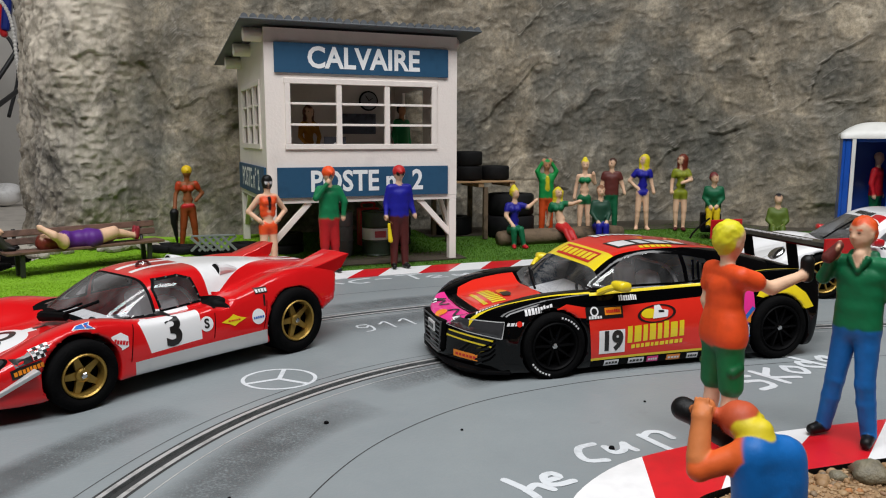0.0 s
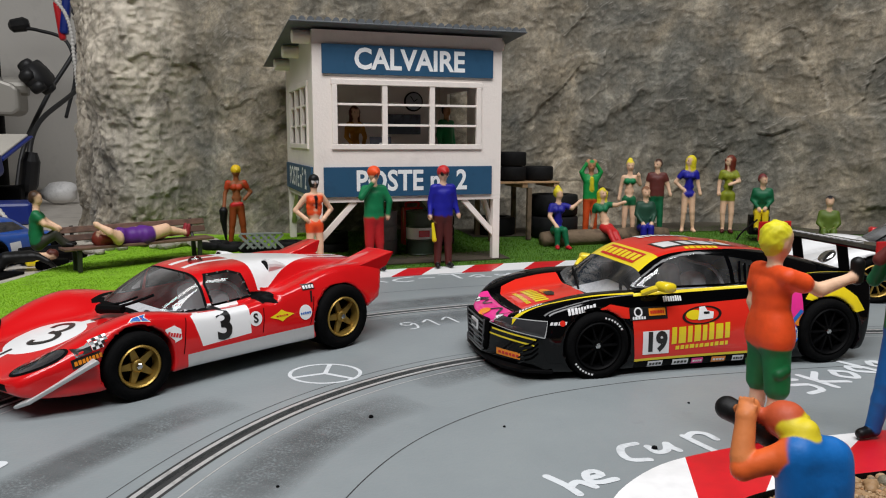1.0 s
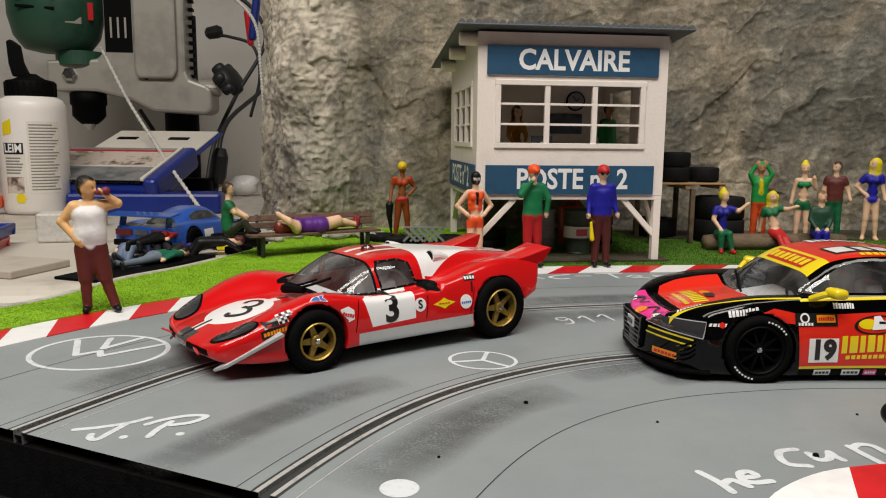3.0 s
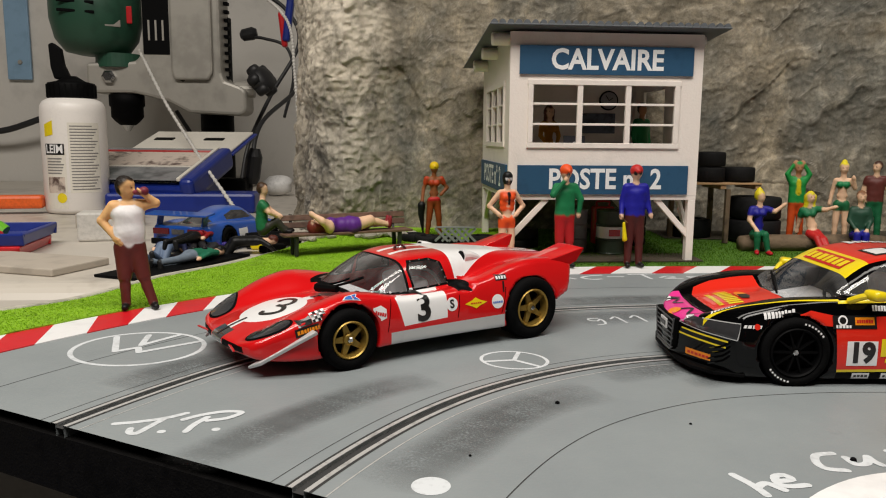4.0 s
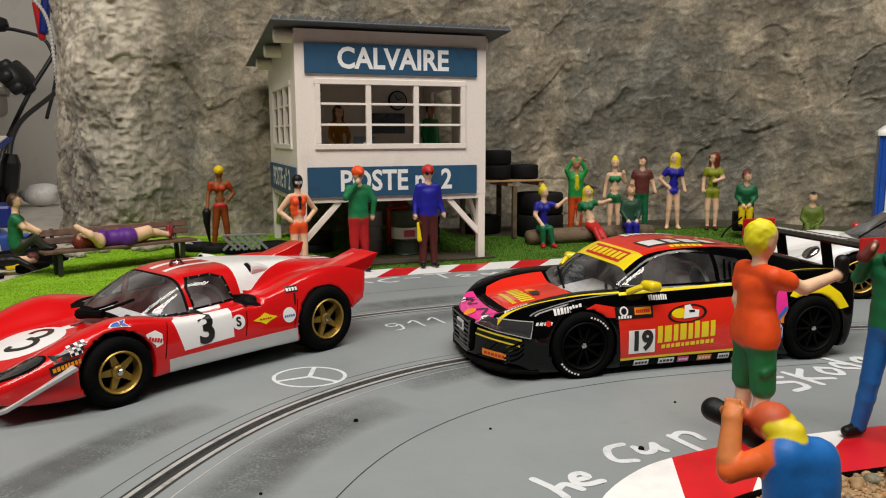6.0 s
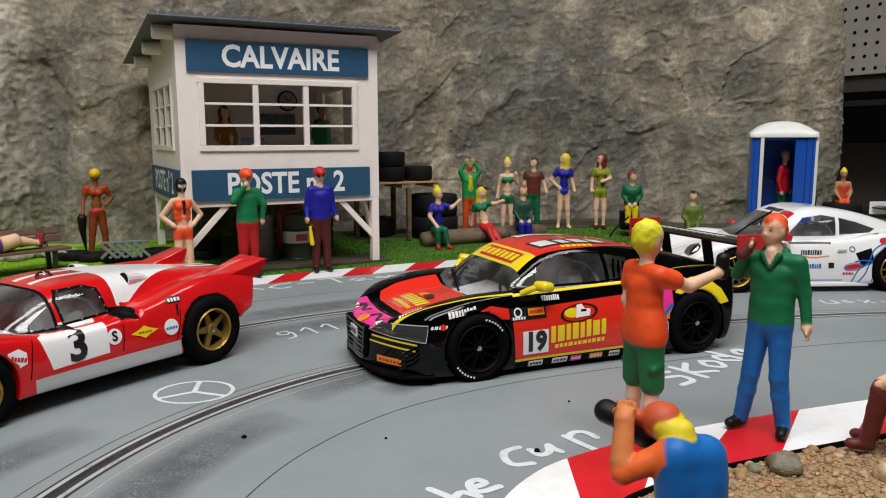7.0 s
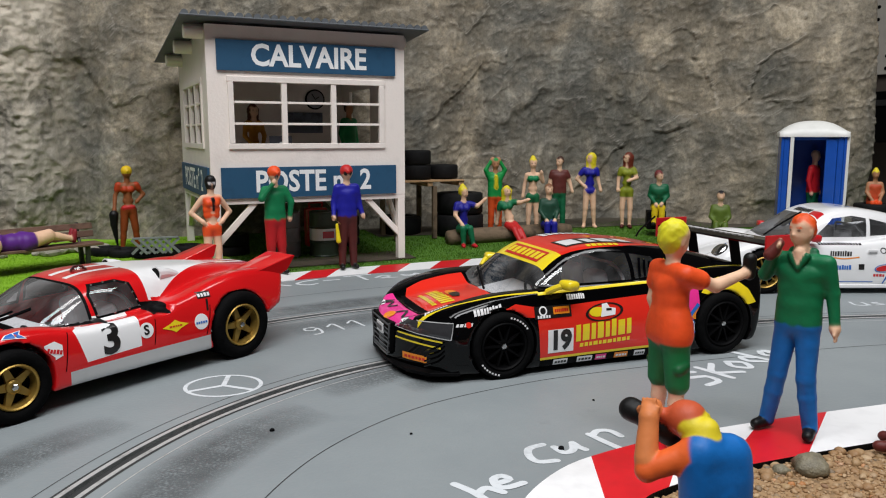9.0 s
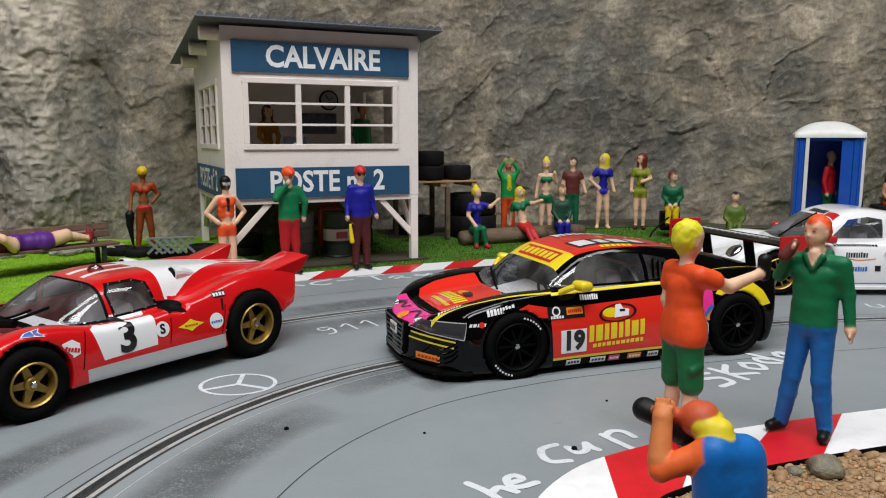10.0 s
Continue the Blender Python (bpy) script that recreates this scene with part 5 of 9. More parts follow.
# ---- slot cars ----
# panes with diffuse haze for reflections the room doesn't give
REFLECT_HAZE = glass("reflect_haze_glass", (0.94, 0.95, 0.96), 0.05, 0.12)
GLASS = glass("clear_car_glass", (0.92, 0.94, 0.96), 0.04, 0.05)
TYRE = material("tyre_rubber", (0.0032, 0.0032, 0.0034), 0.8, vary=0.3, scale=500, bump=0.3, spec=0.06)
GOLD = material("gold_rim", (0.36, 0.23, 0.05), 0.38, 0.65, 0.15, 300)
CHROME = material("bright_metal", (0.6, 0.6, 0.6), 0.2, 1.0)
SILVER = material("silver_paint", (0.55, 0.55, 0.55), 0.35, 0.3, 0.05, coat=0.3)
INTERIOR = material("cabin_grey", (0.50, 0.50, 0.51), 0.6)
CARRED = material("racing_red", (0.60, 0.006, 0.008), 0.30, vary=0.04, scale=90, coat=1.0, spec=0.2)
CARWHITE = material("car_white", (0.80, 0.80, 0.80), 0.32, vary=0.02, scale=90, coat=0.8)
CARBLACK = material("car_black", (0.0015, 0.0015, 0.0018), 0.07, vary=0.05, scale=90, coat=0.0, spec=0.30)
CARBLUE = material("car_blue", (0.006, 0.075, 0.38), 0.3, vary=0.05, scale=90, coat=0.8)
ORANGERED = material("door_red", (0.70, 0.024, 0.012), 0.30, vary=0.04, scale=90, coat=0.9, spec=0.2)
LEMON = material("decal_yellow", (0.80, 0.62, 0.01), 0.35, vary=0.03, coat=0.6)
INK = material("decal_black", (0.008, 0.008, 0.008), 0.35, vary=0.03, coat=0.5)
PAPER = material("decal_white", (0.80, 0.80, 0.80), 0.35, vary=0.03, coat=0.5)
PINK = material("decal_pink", (0.75, 0.03, 0.26), 0.35, vary=0.05, coat=0.5)
SKY = material("decal_blue", (0.02, 0.13, 0.48), 0.35, vary=0.05, coat=0.5)
AMBER = material("decal_orange", (0.80, 0.25, 0.01), 0.35, vary=0.05, coat=0.5)
DRED = material("decal_red", (0.55, 0.01, 0.015), 0.35, vary=0.05, coat=0.5)
LAMP = material("lamp_cover", (0.035, 0.035, 0.038), 0.08, vary=0.1, coat=1.0)
SLATE = material("grille_grey", (0.12, 0.12, 0.125), 0.3, 0.5, vary=0.2)
MATTE = material("matte_black", (0.0022, 0.0022, 0.0025), 0.6, spec=0.08)


def cur(x, pts):
    """A smooth curve through (x, value) pairs in rising x."""
    P = smooth_path([(a, b, 0) for a, b in pts], 12 * len(pts))
    return np.interp(x, [p.x for p in P], [p.y for p in P])


def shell(spec, h=0.75):
    """A car body: centre line, fender ridges, cabin, sides, wheel arches."""
    def fn(X, Y, Z):
        A = np.abs(Y)
        x1 = X[:, 0, 0]

        def c(key):
            return cur(x1, spec[key])[:, None, None]
        ridge = c("ridge") - spec["ridge_out"] * np.maximum(A - c("ridge_at"), 0) ** 2 - spec["ridge_in"] * np.minimum(A - c("ridge_at"), 0) ** 2
        deck = c("deck") - 0.004 * A ** 2
        top = smax(ridge, deck, 2.2)
        cab = c("cabin") - spec["cab_drop"] * (A / c("cab_w")) ** spec.get("cab_pow", 4)
        top = smax(top, cab, spec.get("cab_blend", 1.6))
        w = c("width") - 0.018 * np.maximum(Z - 11, 0) ** 2 - 0.03 * np.maximum(8 - Z, 0) ** 2
        F = smax(Z - top, A - w, 1.6)
        F = smax(F, c("belly") - Z, 0.8)
        F = smax(F, X - (spec["nose"] - spec.get("nose_round", 0.012) * A ** 2 - 0.10 * np.maximum(Z - spec["nose_z"], 0) ** 2 * 0.5), 1.2)
        F = smax(F, spec["tail"] + spec.get("tail_round", 0.006) * A ** 2 - X + 0.02 * np.maximum(12 - Z, 0) ** 2 + spec.get("tail_slant", 0.0) * np.maximum(29 - Z, 0), 1.0)
        for ax, r, w0 in spec["arches"]:
            arch = np.maximum(np.sqrt((X - ax) ** 2 + (Z - spec["axle_z"]) ** 2) - r, (w0 - A))
            F = np.maximum(F, -arch)
        for (x0, y0, z0), (sx, sy, sz) in spec.get("cuts", []):
            d = np.sqrt(((X - x0) / sx) ** 2 + ((A - y0) / sy) ** 2 + ((Z - z0) / sz) ** 2) - 1
            F = smax(F, -d * min(sx, sy, sz), 0.6)
        return F
    lo = (spec["tail"] - 3, -36, 1)
    hi = (spec["nose"] + 3, 36, spec["high"] + 3)
    V, Q = skin(fn, lo, hi, h)
    bm = bmesh.new()
    me = mesh_from("tmp", V * MM, Q, INK)
    bm.from_mesh(me)
    bpy.data.meshes.remove(me)
    return bm


def region(bm, poly, axis, index, test=None, remove=False):
    """Paint, or cut out, a convex area of a body. poly: corners in the plane seen along axis (y: x, z; z: x, y; x: y, z), in millimetres. Returns what was cut out."""
    a, b = {"y": (0, 2), "z": (0, 1), "x": (1, 2)}[axis]
    us, vs = [p[0] * MM for p in poly], [p[1] * MM for p in poly]
    area = sum(us[i] * vs[(i + 1) % len(us)] - us[(i + 1) % len(us)] * vs[i] for i in range(len(us)))
    if area < 0:
        us, vs = us[::-1], vs[::-1]
    u0, u1, v0, v1 = min(us) - 0.0016, max(us) + 0.0016, min(vs) - 0.0016, max(vs) + 0.0016

    def near():
        out = []
        for f in bm.faces:
            c = f.calc_center_median()
            if u0 < c[a] < u1 and v0 < c[b] < v1 and (test is None or test(c, f.normal)):
                out.append(f)
        return out
    bm.normal_update()
    planes = []
    for i in range(len(us)):
        j = (i + 1) % len(us)
        du, dv = us[j] - us[i], vs[j] - vs[i]
        no, co = [0, 0, 0], [0, 0, 0]
        no[a], no[b], co[a], co[b] = -dv, du, us[i], vs[i]
        planes.append((Vector(co), Vector(no).normalized()))
    for co, no in planes:
        fs = near()
        geom = list({e for f in fs for e in f.edges}) + list({v for f in fs for v in f.verts}) + fs
        if geom:
            bmesh.ops.bisect_plane(bm, geom=geom, plane_co=co, plane_no=no, dist=1e-7)
    got = [f for f in near() if all((f.calc_center_median() - co).dot(no) > 0 for co, no in planes)]
    for f in got:
        f.material_index = index
    if not remove:
        return None
    piece = bmesh.new()
    mp = {}
    for f in got:
        piece.faces.new([mp.setdefault(v, piece.verts.new(v.co)) if v not in mp else mp[v] for v in f.verts])
    bmesh.ops.delete(bm, geom=got, context="FACES")
    return piece


def on_left(c, n):
    return c.y > 0.006 and n.y > 0.05


def on_right(c, n):
    return c.y < -0.006 and n.y < -0.05


def facing_up(c, n):
    return n.z > 0.25


def tree_of(bm):
    return BVHTree.FromBMesh(bm)


def decal(tree, bm, m, mat, parent, name="decal", label="", step=1.6, lift_by=0.12):
    """Lays a flat shape onto a body: m takes its plane to the body, and it is cast along the plane's -z."""
    cut_grid(bm, step)
    bmesh.ops.triangulate(bm, faces=bm.faces)
    way = (m.to_3x3() @ Vector((0, 0, -1))).normalized()
    lost = []
    for v in bm.verts:
        p = m @ v.co
        hit, no, _, _ = tree.ray_cast(p, way, 0.08)
        if hit is None:
            lost.append(v)
        else:
            v.co = hit - way * lift_by * MM * 0.7 + no * lift_by * MM * 0.5
    if lost:
        bmesh.ops.delete(bm, geom=lost, context="VERTS")
    ob = part(name, bm, mat, parent, label)
    if name == "decal":
        ob["kind"] = "stuff"
    return ob


def left_side(x, z):
    """A plane before the car's left flank; its x runs to the tail, as one reads it there."""
    return Matrix(((-1, 0, 0, x * MM), (0, 0, 1, 0.045), (0, 1, 0, z * MM), (0, 0, 0, 1)))


def left_high(x, y, z, lean):
    """A plane before the left shoulder of a car, leaning back by lean degrees."""
    c, k = math.cos(math.radians(lean)), math.sin(math.radians(lean))
    return Matrix(((-1, 0, 0, x * MM), (0, -k, c, (y + 30 * c) * MM), (0, c, k, (z + 30 * k) * MM), (0, 0, 0, 1)))


def on_top(x, y, turn=90):
    return pose(x * MM, y * MM, 0.06, 0, 0, turn)


def rect(w, h, cx=0, cy=0):
    return [(cx - w / 2, cy - h / 2), (cx + w / 2, cy - h / 2), (cx + w / 2, cy + h / 2), (cx - w / 2, cy + h / 2)]


def bars(w, h, n, lean=0.0, seed=1):
    """A row of plain upright bars the size of lettering."""
    r = random.Random(seed)
    ws = [r.uniform(0.7, 1.2) for _ in range(n)]
    k = w / (sum(ws) + 0.34 * (n - 1))
    bm, x = None, -w / 2
    for q in ws:
        b = q * k
        lo, up = -h / 2, h / 2 * r.uniform(0.72, 1.0)
        bm = flat([(x + lean * lo, lo), (x + b + lean * lo, lo), (x + b + lean * up, up), (x + lean * up, up)], bm)
        x += b + 0.34 * k
    return bm


def ring_flat(r0, r1, n=28, ry=1.0):
    own = bmesh.new()
    a = [own.verts.new((r0 * MM * math.cos(2 * math.pi * i / n), ry * r0 * MM * math.sin(2 * math.pi * i / n), 0)) for i in range(n)]
    b = [own.verts.new((r1 * MM * math.cos(2 * math.pi * i / n), ry * r1 * MM * math.sin(2 * math.pi * i / n), 0)) for i in range(n)]
    for i in range(n):
        own.faces.new((a[i], b[i], b[(i + 1) % n], a[(i + 1) % n]))
    return own


def stripe(points, w):
    """A flat ribbon along points in a plane, with rounded ends."""
    own = bmesh.new()
    P = [Vector((x, y)) for x, y in points]
    rows = []
    for i, p in enumerate(P):
        d = (P[min(i + 1, len(P) - 1)] - P[max(i - 1, 0)]).normalized()
        s = Vector((-d.y, d.x)) * w / 2
        rows.append([own.verts.new(((p + q) * MM).to_3d() + Vector((0, 0, i * 0.0025 * MM))) for q in (s, -s)])
    for a, b in zip(rows, rows[1:]):
        own.faces.new((a[0], a[1], b[1], b[0]))
    return own


def curved(points, w, n=24):
    return stripe([(p.x, p.y) for p in smooth_path([(x, y, 0) for x, y in points], n)], w)


def wheel(car, x, y, r, width, rim, kind, out):
    """tyre > rim with spokes and a hub; out is the side that faces outwards."""
    rr = r * (0.64 if kind == "five" else 0.74)
    tyre = part("tyre", lathe([(rr, -width / 2), (r * 0.93, -width / 2), (r, -width / 2 + 1.1), (r, width / 2 - 1.1), (r * 0.95, width / 2), (rr + 0.3, width / 2), (rr, width / 2 - 0.8), (rr, width / 2 - 2.4)], seg=40, cap=False), TYRE, car, "black rubber tyre", smooth=True)
    tyre.matrix_basis = pose(x * MM, y * MM, r * MM, -90 * out, 0, 0)
    ring = lathe([(rr, width / 2 - 2.2), (rr, width / 2 - 0.3), (rr - 0.4, width / 2 + 0.1), (rr - 0.8, width / 2 - 0.3), (rr - 1.2, width / 2 - 3.4)], seg=40, cap=False)
    n = {"five": 5, "ten": 10}[kind]
    for i in range(n):
        a = 360 / n * i
        sw = 1.9 if kind == "five" else 0.6
        sp_ = prism([(1.2, -sw * 0.62), (rr - 0.9, -sw * 0.36), (rr - 0.9, sw * 0.36), (1.2, sw * 0.62)], 1.1, pose(0, 0, (width / 2 - (3.0 if kind == "five" else 1.9)) * MM, 0, 0, a))
        ring = join(ring, sp_)
    ring = lathe([(2.0, width / 2 - 2.8), (1.9, width / 2 - 1.3), (1.5, width / 2 - 1.0)], seg=20, bm=ring)
    part("rim", ring, rim, tyre)
    if kind == "ten" and rim is MATTE and x > 0:
        for a0 in (35, 215):
            arc = None
            for i in range(7):
                arc = box((0.55, 0.55, 0.12), ((r * 0.87) * math.cos(math.radians(a0 + i * 7)), (r * 0.87) * math.sin(math.radians(a0 + i * 7)), width / 2 + 0.02), (0, 0, a0 + i * 7), bm=arc)
            part("tyre_mark", arc, PAPER, tyre, "white lettering-sized marks on the sidewall")
    part("brake_disc", lathe([(rr - 0.2, -1.0), (rr - 0.2, width / 2 - 4.2)], seg=30), MATTE, tyre)
    part("wheel_nut", lathe([(0.95, width / 2 - 1.4), (0.95, width / 2 - 0.4), (0.7, width / 2 - 0.2)], seg=6), CHROME, tyre)
    return tyre


def finish(body, mats, car, label=""):
    bmesh.ops.triangulate(body, faces=[f for f in body.faces if len(f.verts) > 4])
    return part("body", body, mats, car, label, True)


def cabin(car, x0, x1, half, z, seat_x, shelf=5.0):
    part("cabin_tub", box((x1 - x0, half * 2, 1.0), ((x0 + x1) / 2, 0, z)), INTERIOR, car)
    for s in (-1, 1):
        part("seat", box((6, 9, 14), (seat_x, s * 8.5, z + 7), (0, 12, 0), 2.0, seg=3), INTERIOR, car)
    part("dashboard", box((17, half * 1.9, 3), (x1 - 8, 0, z + shelf), (0, 10, 0), 1.2), INTERIOR, car)
    part("steering_wheel", tube([(x1 - 10 + 0.8 * math.sin(a), 8.5 + 3.4 * math.cos(a), z + 8 + 3.2 * math.sin(a)) for a in [2 * math.pi * i / 12 for i in range(13)]], 0.5, 6, 24), MATTE, car)
    for s in (-1, 1):
        part("roll_bar", tube([(seat_x - 8, s * (half - 3), z), (seat_x - 7, s * (half - 4), z + 10), (seat_x - 5, s * (half - 8), z + 15.5), (seat_x - 4, 0, z + 16)], 0.6, 6, 20), INTERIOR, car)


# ---- red long-tailed prototype, number 3 ----
proto = thing("red_race_car", "red and white sports prototype slot car numbered three", "slot car", pose(1.3 * MM, 263.6 * MM, 0, 0, 0, 209))
PROTO = dict(
    nose=70.6, nose_round=0.0065, nose_z=9.0, tail=-62.5, tail_slant=0.46, tail_round=0.001, high=34.0, axle_z=10.4,
    deck=[(-64, 27.0), (-50, 27.4), (-30, 27.0), (-12, 24.4), (2, 20.0), (15, 18.4), (30, 18.2), (45, 17.0), (55, 14.8), (64, 12.2), (74, 8.0)],
    ridge=[(-64, 27.4), (-50, 28.0), (-38, 28.2), (-28, 26.6), (-18, 23.6), (-8, 21.6), (4, 20.6), (18, 20.9), (28, 22.8), (36, 23.4), (44, 21.6), (52, 18.4), (60, 14.4), (66, 11.4), (74, 7.2)],
    ridge_at=[(-64, 22), (-38, 24), (-20, 25), (0, 25.4), (30, 24.5), (50, 24), (74, 20)],
    ridge_out=0.045, ridge_in=0.034,
    cabin=[(-64, 25.5), (-50, 28.0), (-38, 29.6), (-25, 31.0), (-13, 31.9), (-2, 32.2), (5, 31.8), (11, 30.4), (18, 27.0), (25, 22.8), (31.5, 18.4), (39, 12), (74, 2)],
    cab_w=[(-64, 13), (-40, 15.5), (-20, 18.2), (-4, 20.3), (12, 20.8), (28, 21.0), (74, 18)], cab_drop=8.0, cab_pow=6, cab_blend=1.4,
    width=[(-64, 27.6), (-50, 30.0), (-37, 31.2), (-20, 30.4), (0, 29.8), (20, 30.0), (37, 31.0), (52, 29.4), (62, 26.0), (68, 23), (74, 19)],
    belly=[(-64, 19), (-56, 15.4), (-50, 13.2), (-44, 9.5), (-34, 6.4), (-26, 5.7), (0, 5.6), (24, 5.6), (44, 4.8), (58, 5.0), (66, 6.2), (74, 7.6)],
    arches=[(37.5, 10.6, 19.6), (-36.4, 12.3, 17.8)],
    cuts=[((-8.2, 28.0, 21.6), (3.4, 5.5, 1.7))])
body = shell(PROTO)
# paint: 0 red, 1 white, 2 silver, 3 black, 4 lamp cover
region(body, [(22.7, 3.0), (22.7, 9.9), (-23.6, 10.6), (-23.6, 3.0)], "y", 2, lambda c, n: abs(c.y) > 0.015)
region(body, [(17.6, 11.4), (20.2, 20.6), (13, 22.0), (0.4, 21.6), (0.6, 12.2)], "y", 1, on_left)
region(body, disc_poly(11.2, 28, 50.8, 0.0, 10.8), "z", 1, facing_up)
region(body, [(71, -1.9), (71, 1.9), (37, 1.9), (37, -1.9)], "z", 1, facing_up)
region(body, [(-8.6, -21), (-8.6, 21), (-12, 20), (-28, 12.6), (-44, 4.6), (-44, -4.6), (-28, -12.6), (-12, -20)], "z", 1, lambda c, n: n.z > 0.05 and c.z > 0.0235)
region(body, [(-4.9, 23.4), (-4.9, 20.4), (-10.6, 19.8), (-11.4, 22.6)], "y", 3, lambda c, n: c.y > 0.017)
region(body, [(-40, -4.2), (-40, -1.4), (-60, -1.4), (-60, -4.2)], "z", 1, facing_up)
region(body, [(-40, 4.2), (-40, 1.4), (-60, 1.4), (-60, 4.2)], "z", 1, facing_up)
for s in (-1, 1):
    region(body, [(9, s * 3.0), (9, s * 5.4), (-10, s * 5.4), (-10, s * 3.0)], "z", 1, facing_up)
for s in (-1, 1):
    region(body, [(s * 5.4, 7.3), (s * 5.4, 9.3), (s * 18.6, 9.2), (s * 19.4, 7.4)], "x", 3, lambda c, n: c.x > 0.06)
region(body, [(-4.8, 4.6), (-4.8, 11.4), (4.8, 11.4), (4.8, 4.6)], "x", 4, lambda c, n: c.x > 0.0655)
region(body, [(10.7, -24), (10.7, 24), (20.6, 23.2), (30.4, 16.4), (32.8, 8.6), (33.2, 0), (32.8, -8.6), (30.4, -16.4), (20.6, -23.2)], "z", 3, lambda c, n: n.z > 0.0 and c.z > 0.0199)
for t_ in (on_left, on_right):
    region(body, [(9.4, 20.9), (10.0, 27.6), (8.2, 30.3), (-0.3, 30.7), (-4.2, 29.3), (-5.5, 21.7)], "y", 3, t_)
screen = region(body, [(11.6, -23), (11.6, 23), (20, 22), (29.5, 15.5), (31.6, 8), (32.0, 0), (31.6, -8), (29.5, -15.5), (20, -22)], "z", 0, lambda c, n: n.z > 0.03 and c.z > 0.0208, True)
panes = [region(body, [(8.6, 21.6), (9.2, 27.4), (7.8, 29.6), (0.0, 30.0), (-3.4, 28.8), (-4.6, 22.4)], "y", 0, t_, True) for t_ in (on_left, on_right)]
tree = tree_of(body)
finish(body, [CARRED, PAPER, SILVER, MATTE, LAMP], proto, "glossy red body with white roundels and silver sills")
part("windscreen", screen, REFLECT_HAZE, proto, "clear wrap-round windscreen", True).visible_shadow = False
for pn in panes:
    part("side_window", pn, REFLECT_HAZE, proto, "clear riveted side window", True).visible_shadow = False
cabin(proto, -10, 33, 17, 8.5, -1, 7.6)
for s in (-1, 1):
    wheel(proto, 37.5, s * 25.6, 9.7, 10.5, GOLD, "five", s)
    wheel(proto, -36.4, s * 24.8, 11.2, 12.5, GOLD, "five", s)
    ramp_bm = bmesh.new()
    top = [[ramp_bm.verts.new((x * MM, s * y * MM, z * MM)) for x, y, z in row] for row in (
        [(-44.5, 15.0, 26.8), (-44.0, 20.0, 27.2), (-43.5, 25.0, 26.2)], [(-53, 15.0, 29.0), (-53, 20.0, 29.2), (-53, 25.4, 28.4)],
        [(-62.0, 15.0, 31.6), (-62.8, 20.5, 31.5), (-64.4, 26.2, 30.8)], [(-63.0, 15.0, 31.4), (-63.8, 20.5, 31.3), (-65.4, 26.2, 30.6)],
        [(-61.6, 15.0, 27.0), (-61.8, 20.5, 26.8), (-62.2, 25.4, 25.6)], [(-57, 15.0, 24.4), (-57, 20.0, 24.2), (-56, 24.8, 23.0)])]
    for r0, r1 in zip(top, top[1:] + top[:1]):
        for k in range(2):
            ramp_bm.faces.new((r0[k], r0[k + 1], r1[k + 1], r1[k]))
    ramp_bm.faces.new([r[0] for r in top])
    ramp_bm.faces.new([r[2] for r in top][::-1])
    bmesh.ops.recalc_face_normals(ramp_bm, faces=ramp_bm.faces)
    bmesh.ops.bevel(ramp_bm, geom=list(ramp_bm.edges), offset=0.2 * MM, segments=1, affect="EDGES")
    part("tail_spoiler", ramp_bm, CARRED, proto, "upswept red tail spoiler")
    strake = prism([(67.5, 21.5 * s), (64.5, 25.0 * s), (46.5, 32.6 * s), (46.5, 29.4 * s)], 1.2, pose(66 * MM, 0, 0.0036, 0, 31, 0) @ pose(-66 * MM, 0, 0), 0.3)
    part("nose_strake", strake, SILVER, proto, "silver strake on the nose")
part("chassis_plate", box((104, 46, 2.4), (2, 0, 5.0), bevel=0.6), MATTE, proto, "matt black chassis plate")
for s in (-1, 1):
    part("nose_mouth_bar", box((0.7, 13.2, 0.55), (69.7, s * 12, 8.3), (0, 0, -s * 9), 0.1), CARRED, proto)
part("wiper_housing", tube([(33.4, -3.0, 20.4), (32.8, 1, 20.9), (30.8, 7, 21.2)], lambda t: 1.7 - 0.5 * t, 8, 16), MATTE, proto)
part("wiper", tube([(31.4, 5, 21.8), (28.0, 9, 23.4), (24.0, 13.4, 25.6)], 0.5, 6, 16), MATTE, proto)
part("wiper", tube([(33.0, -2, 21.4), (29.5, 3.5, 22.6), (26.5, 8.0, 24.6)], 0.4, 6, 16), MATTE, proto)
part("roof_lamp", lathe([(2.6, 0), (2.4, 1.0), (1.4, 2.0), (0.4, 2.3)], (2.0, 0, 31.6), seg=20), GLASS, proto, "clear roof lamp")
for s in (-1, 1):
    scoop = part("air_scoop", tube([(-15.5, s * 14.2, 29.6), (-19, s * 14.0, 29.4), (-24, s * 13.0, 28.0), (-28, s * 12.0, 26.8)], lambda t: 2.7 * (1 - 0.7 * t), 14, 18), CARWHITE, proto, "white air scoop")
    part("scoop_mouth", lathe([(2.2, 0), (2.2, 0.3), (1.2, 0.4)], (-15.7, s * 14.2, 29.6), (0, 90, 0), 16), MATTE, scoop)
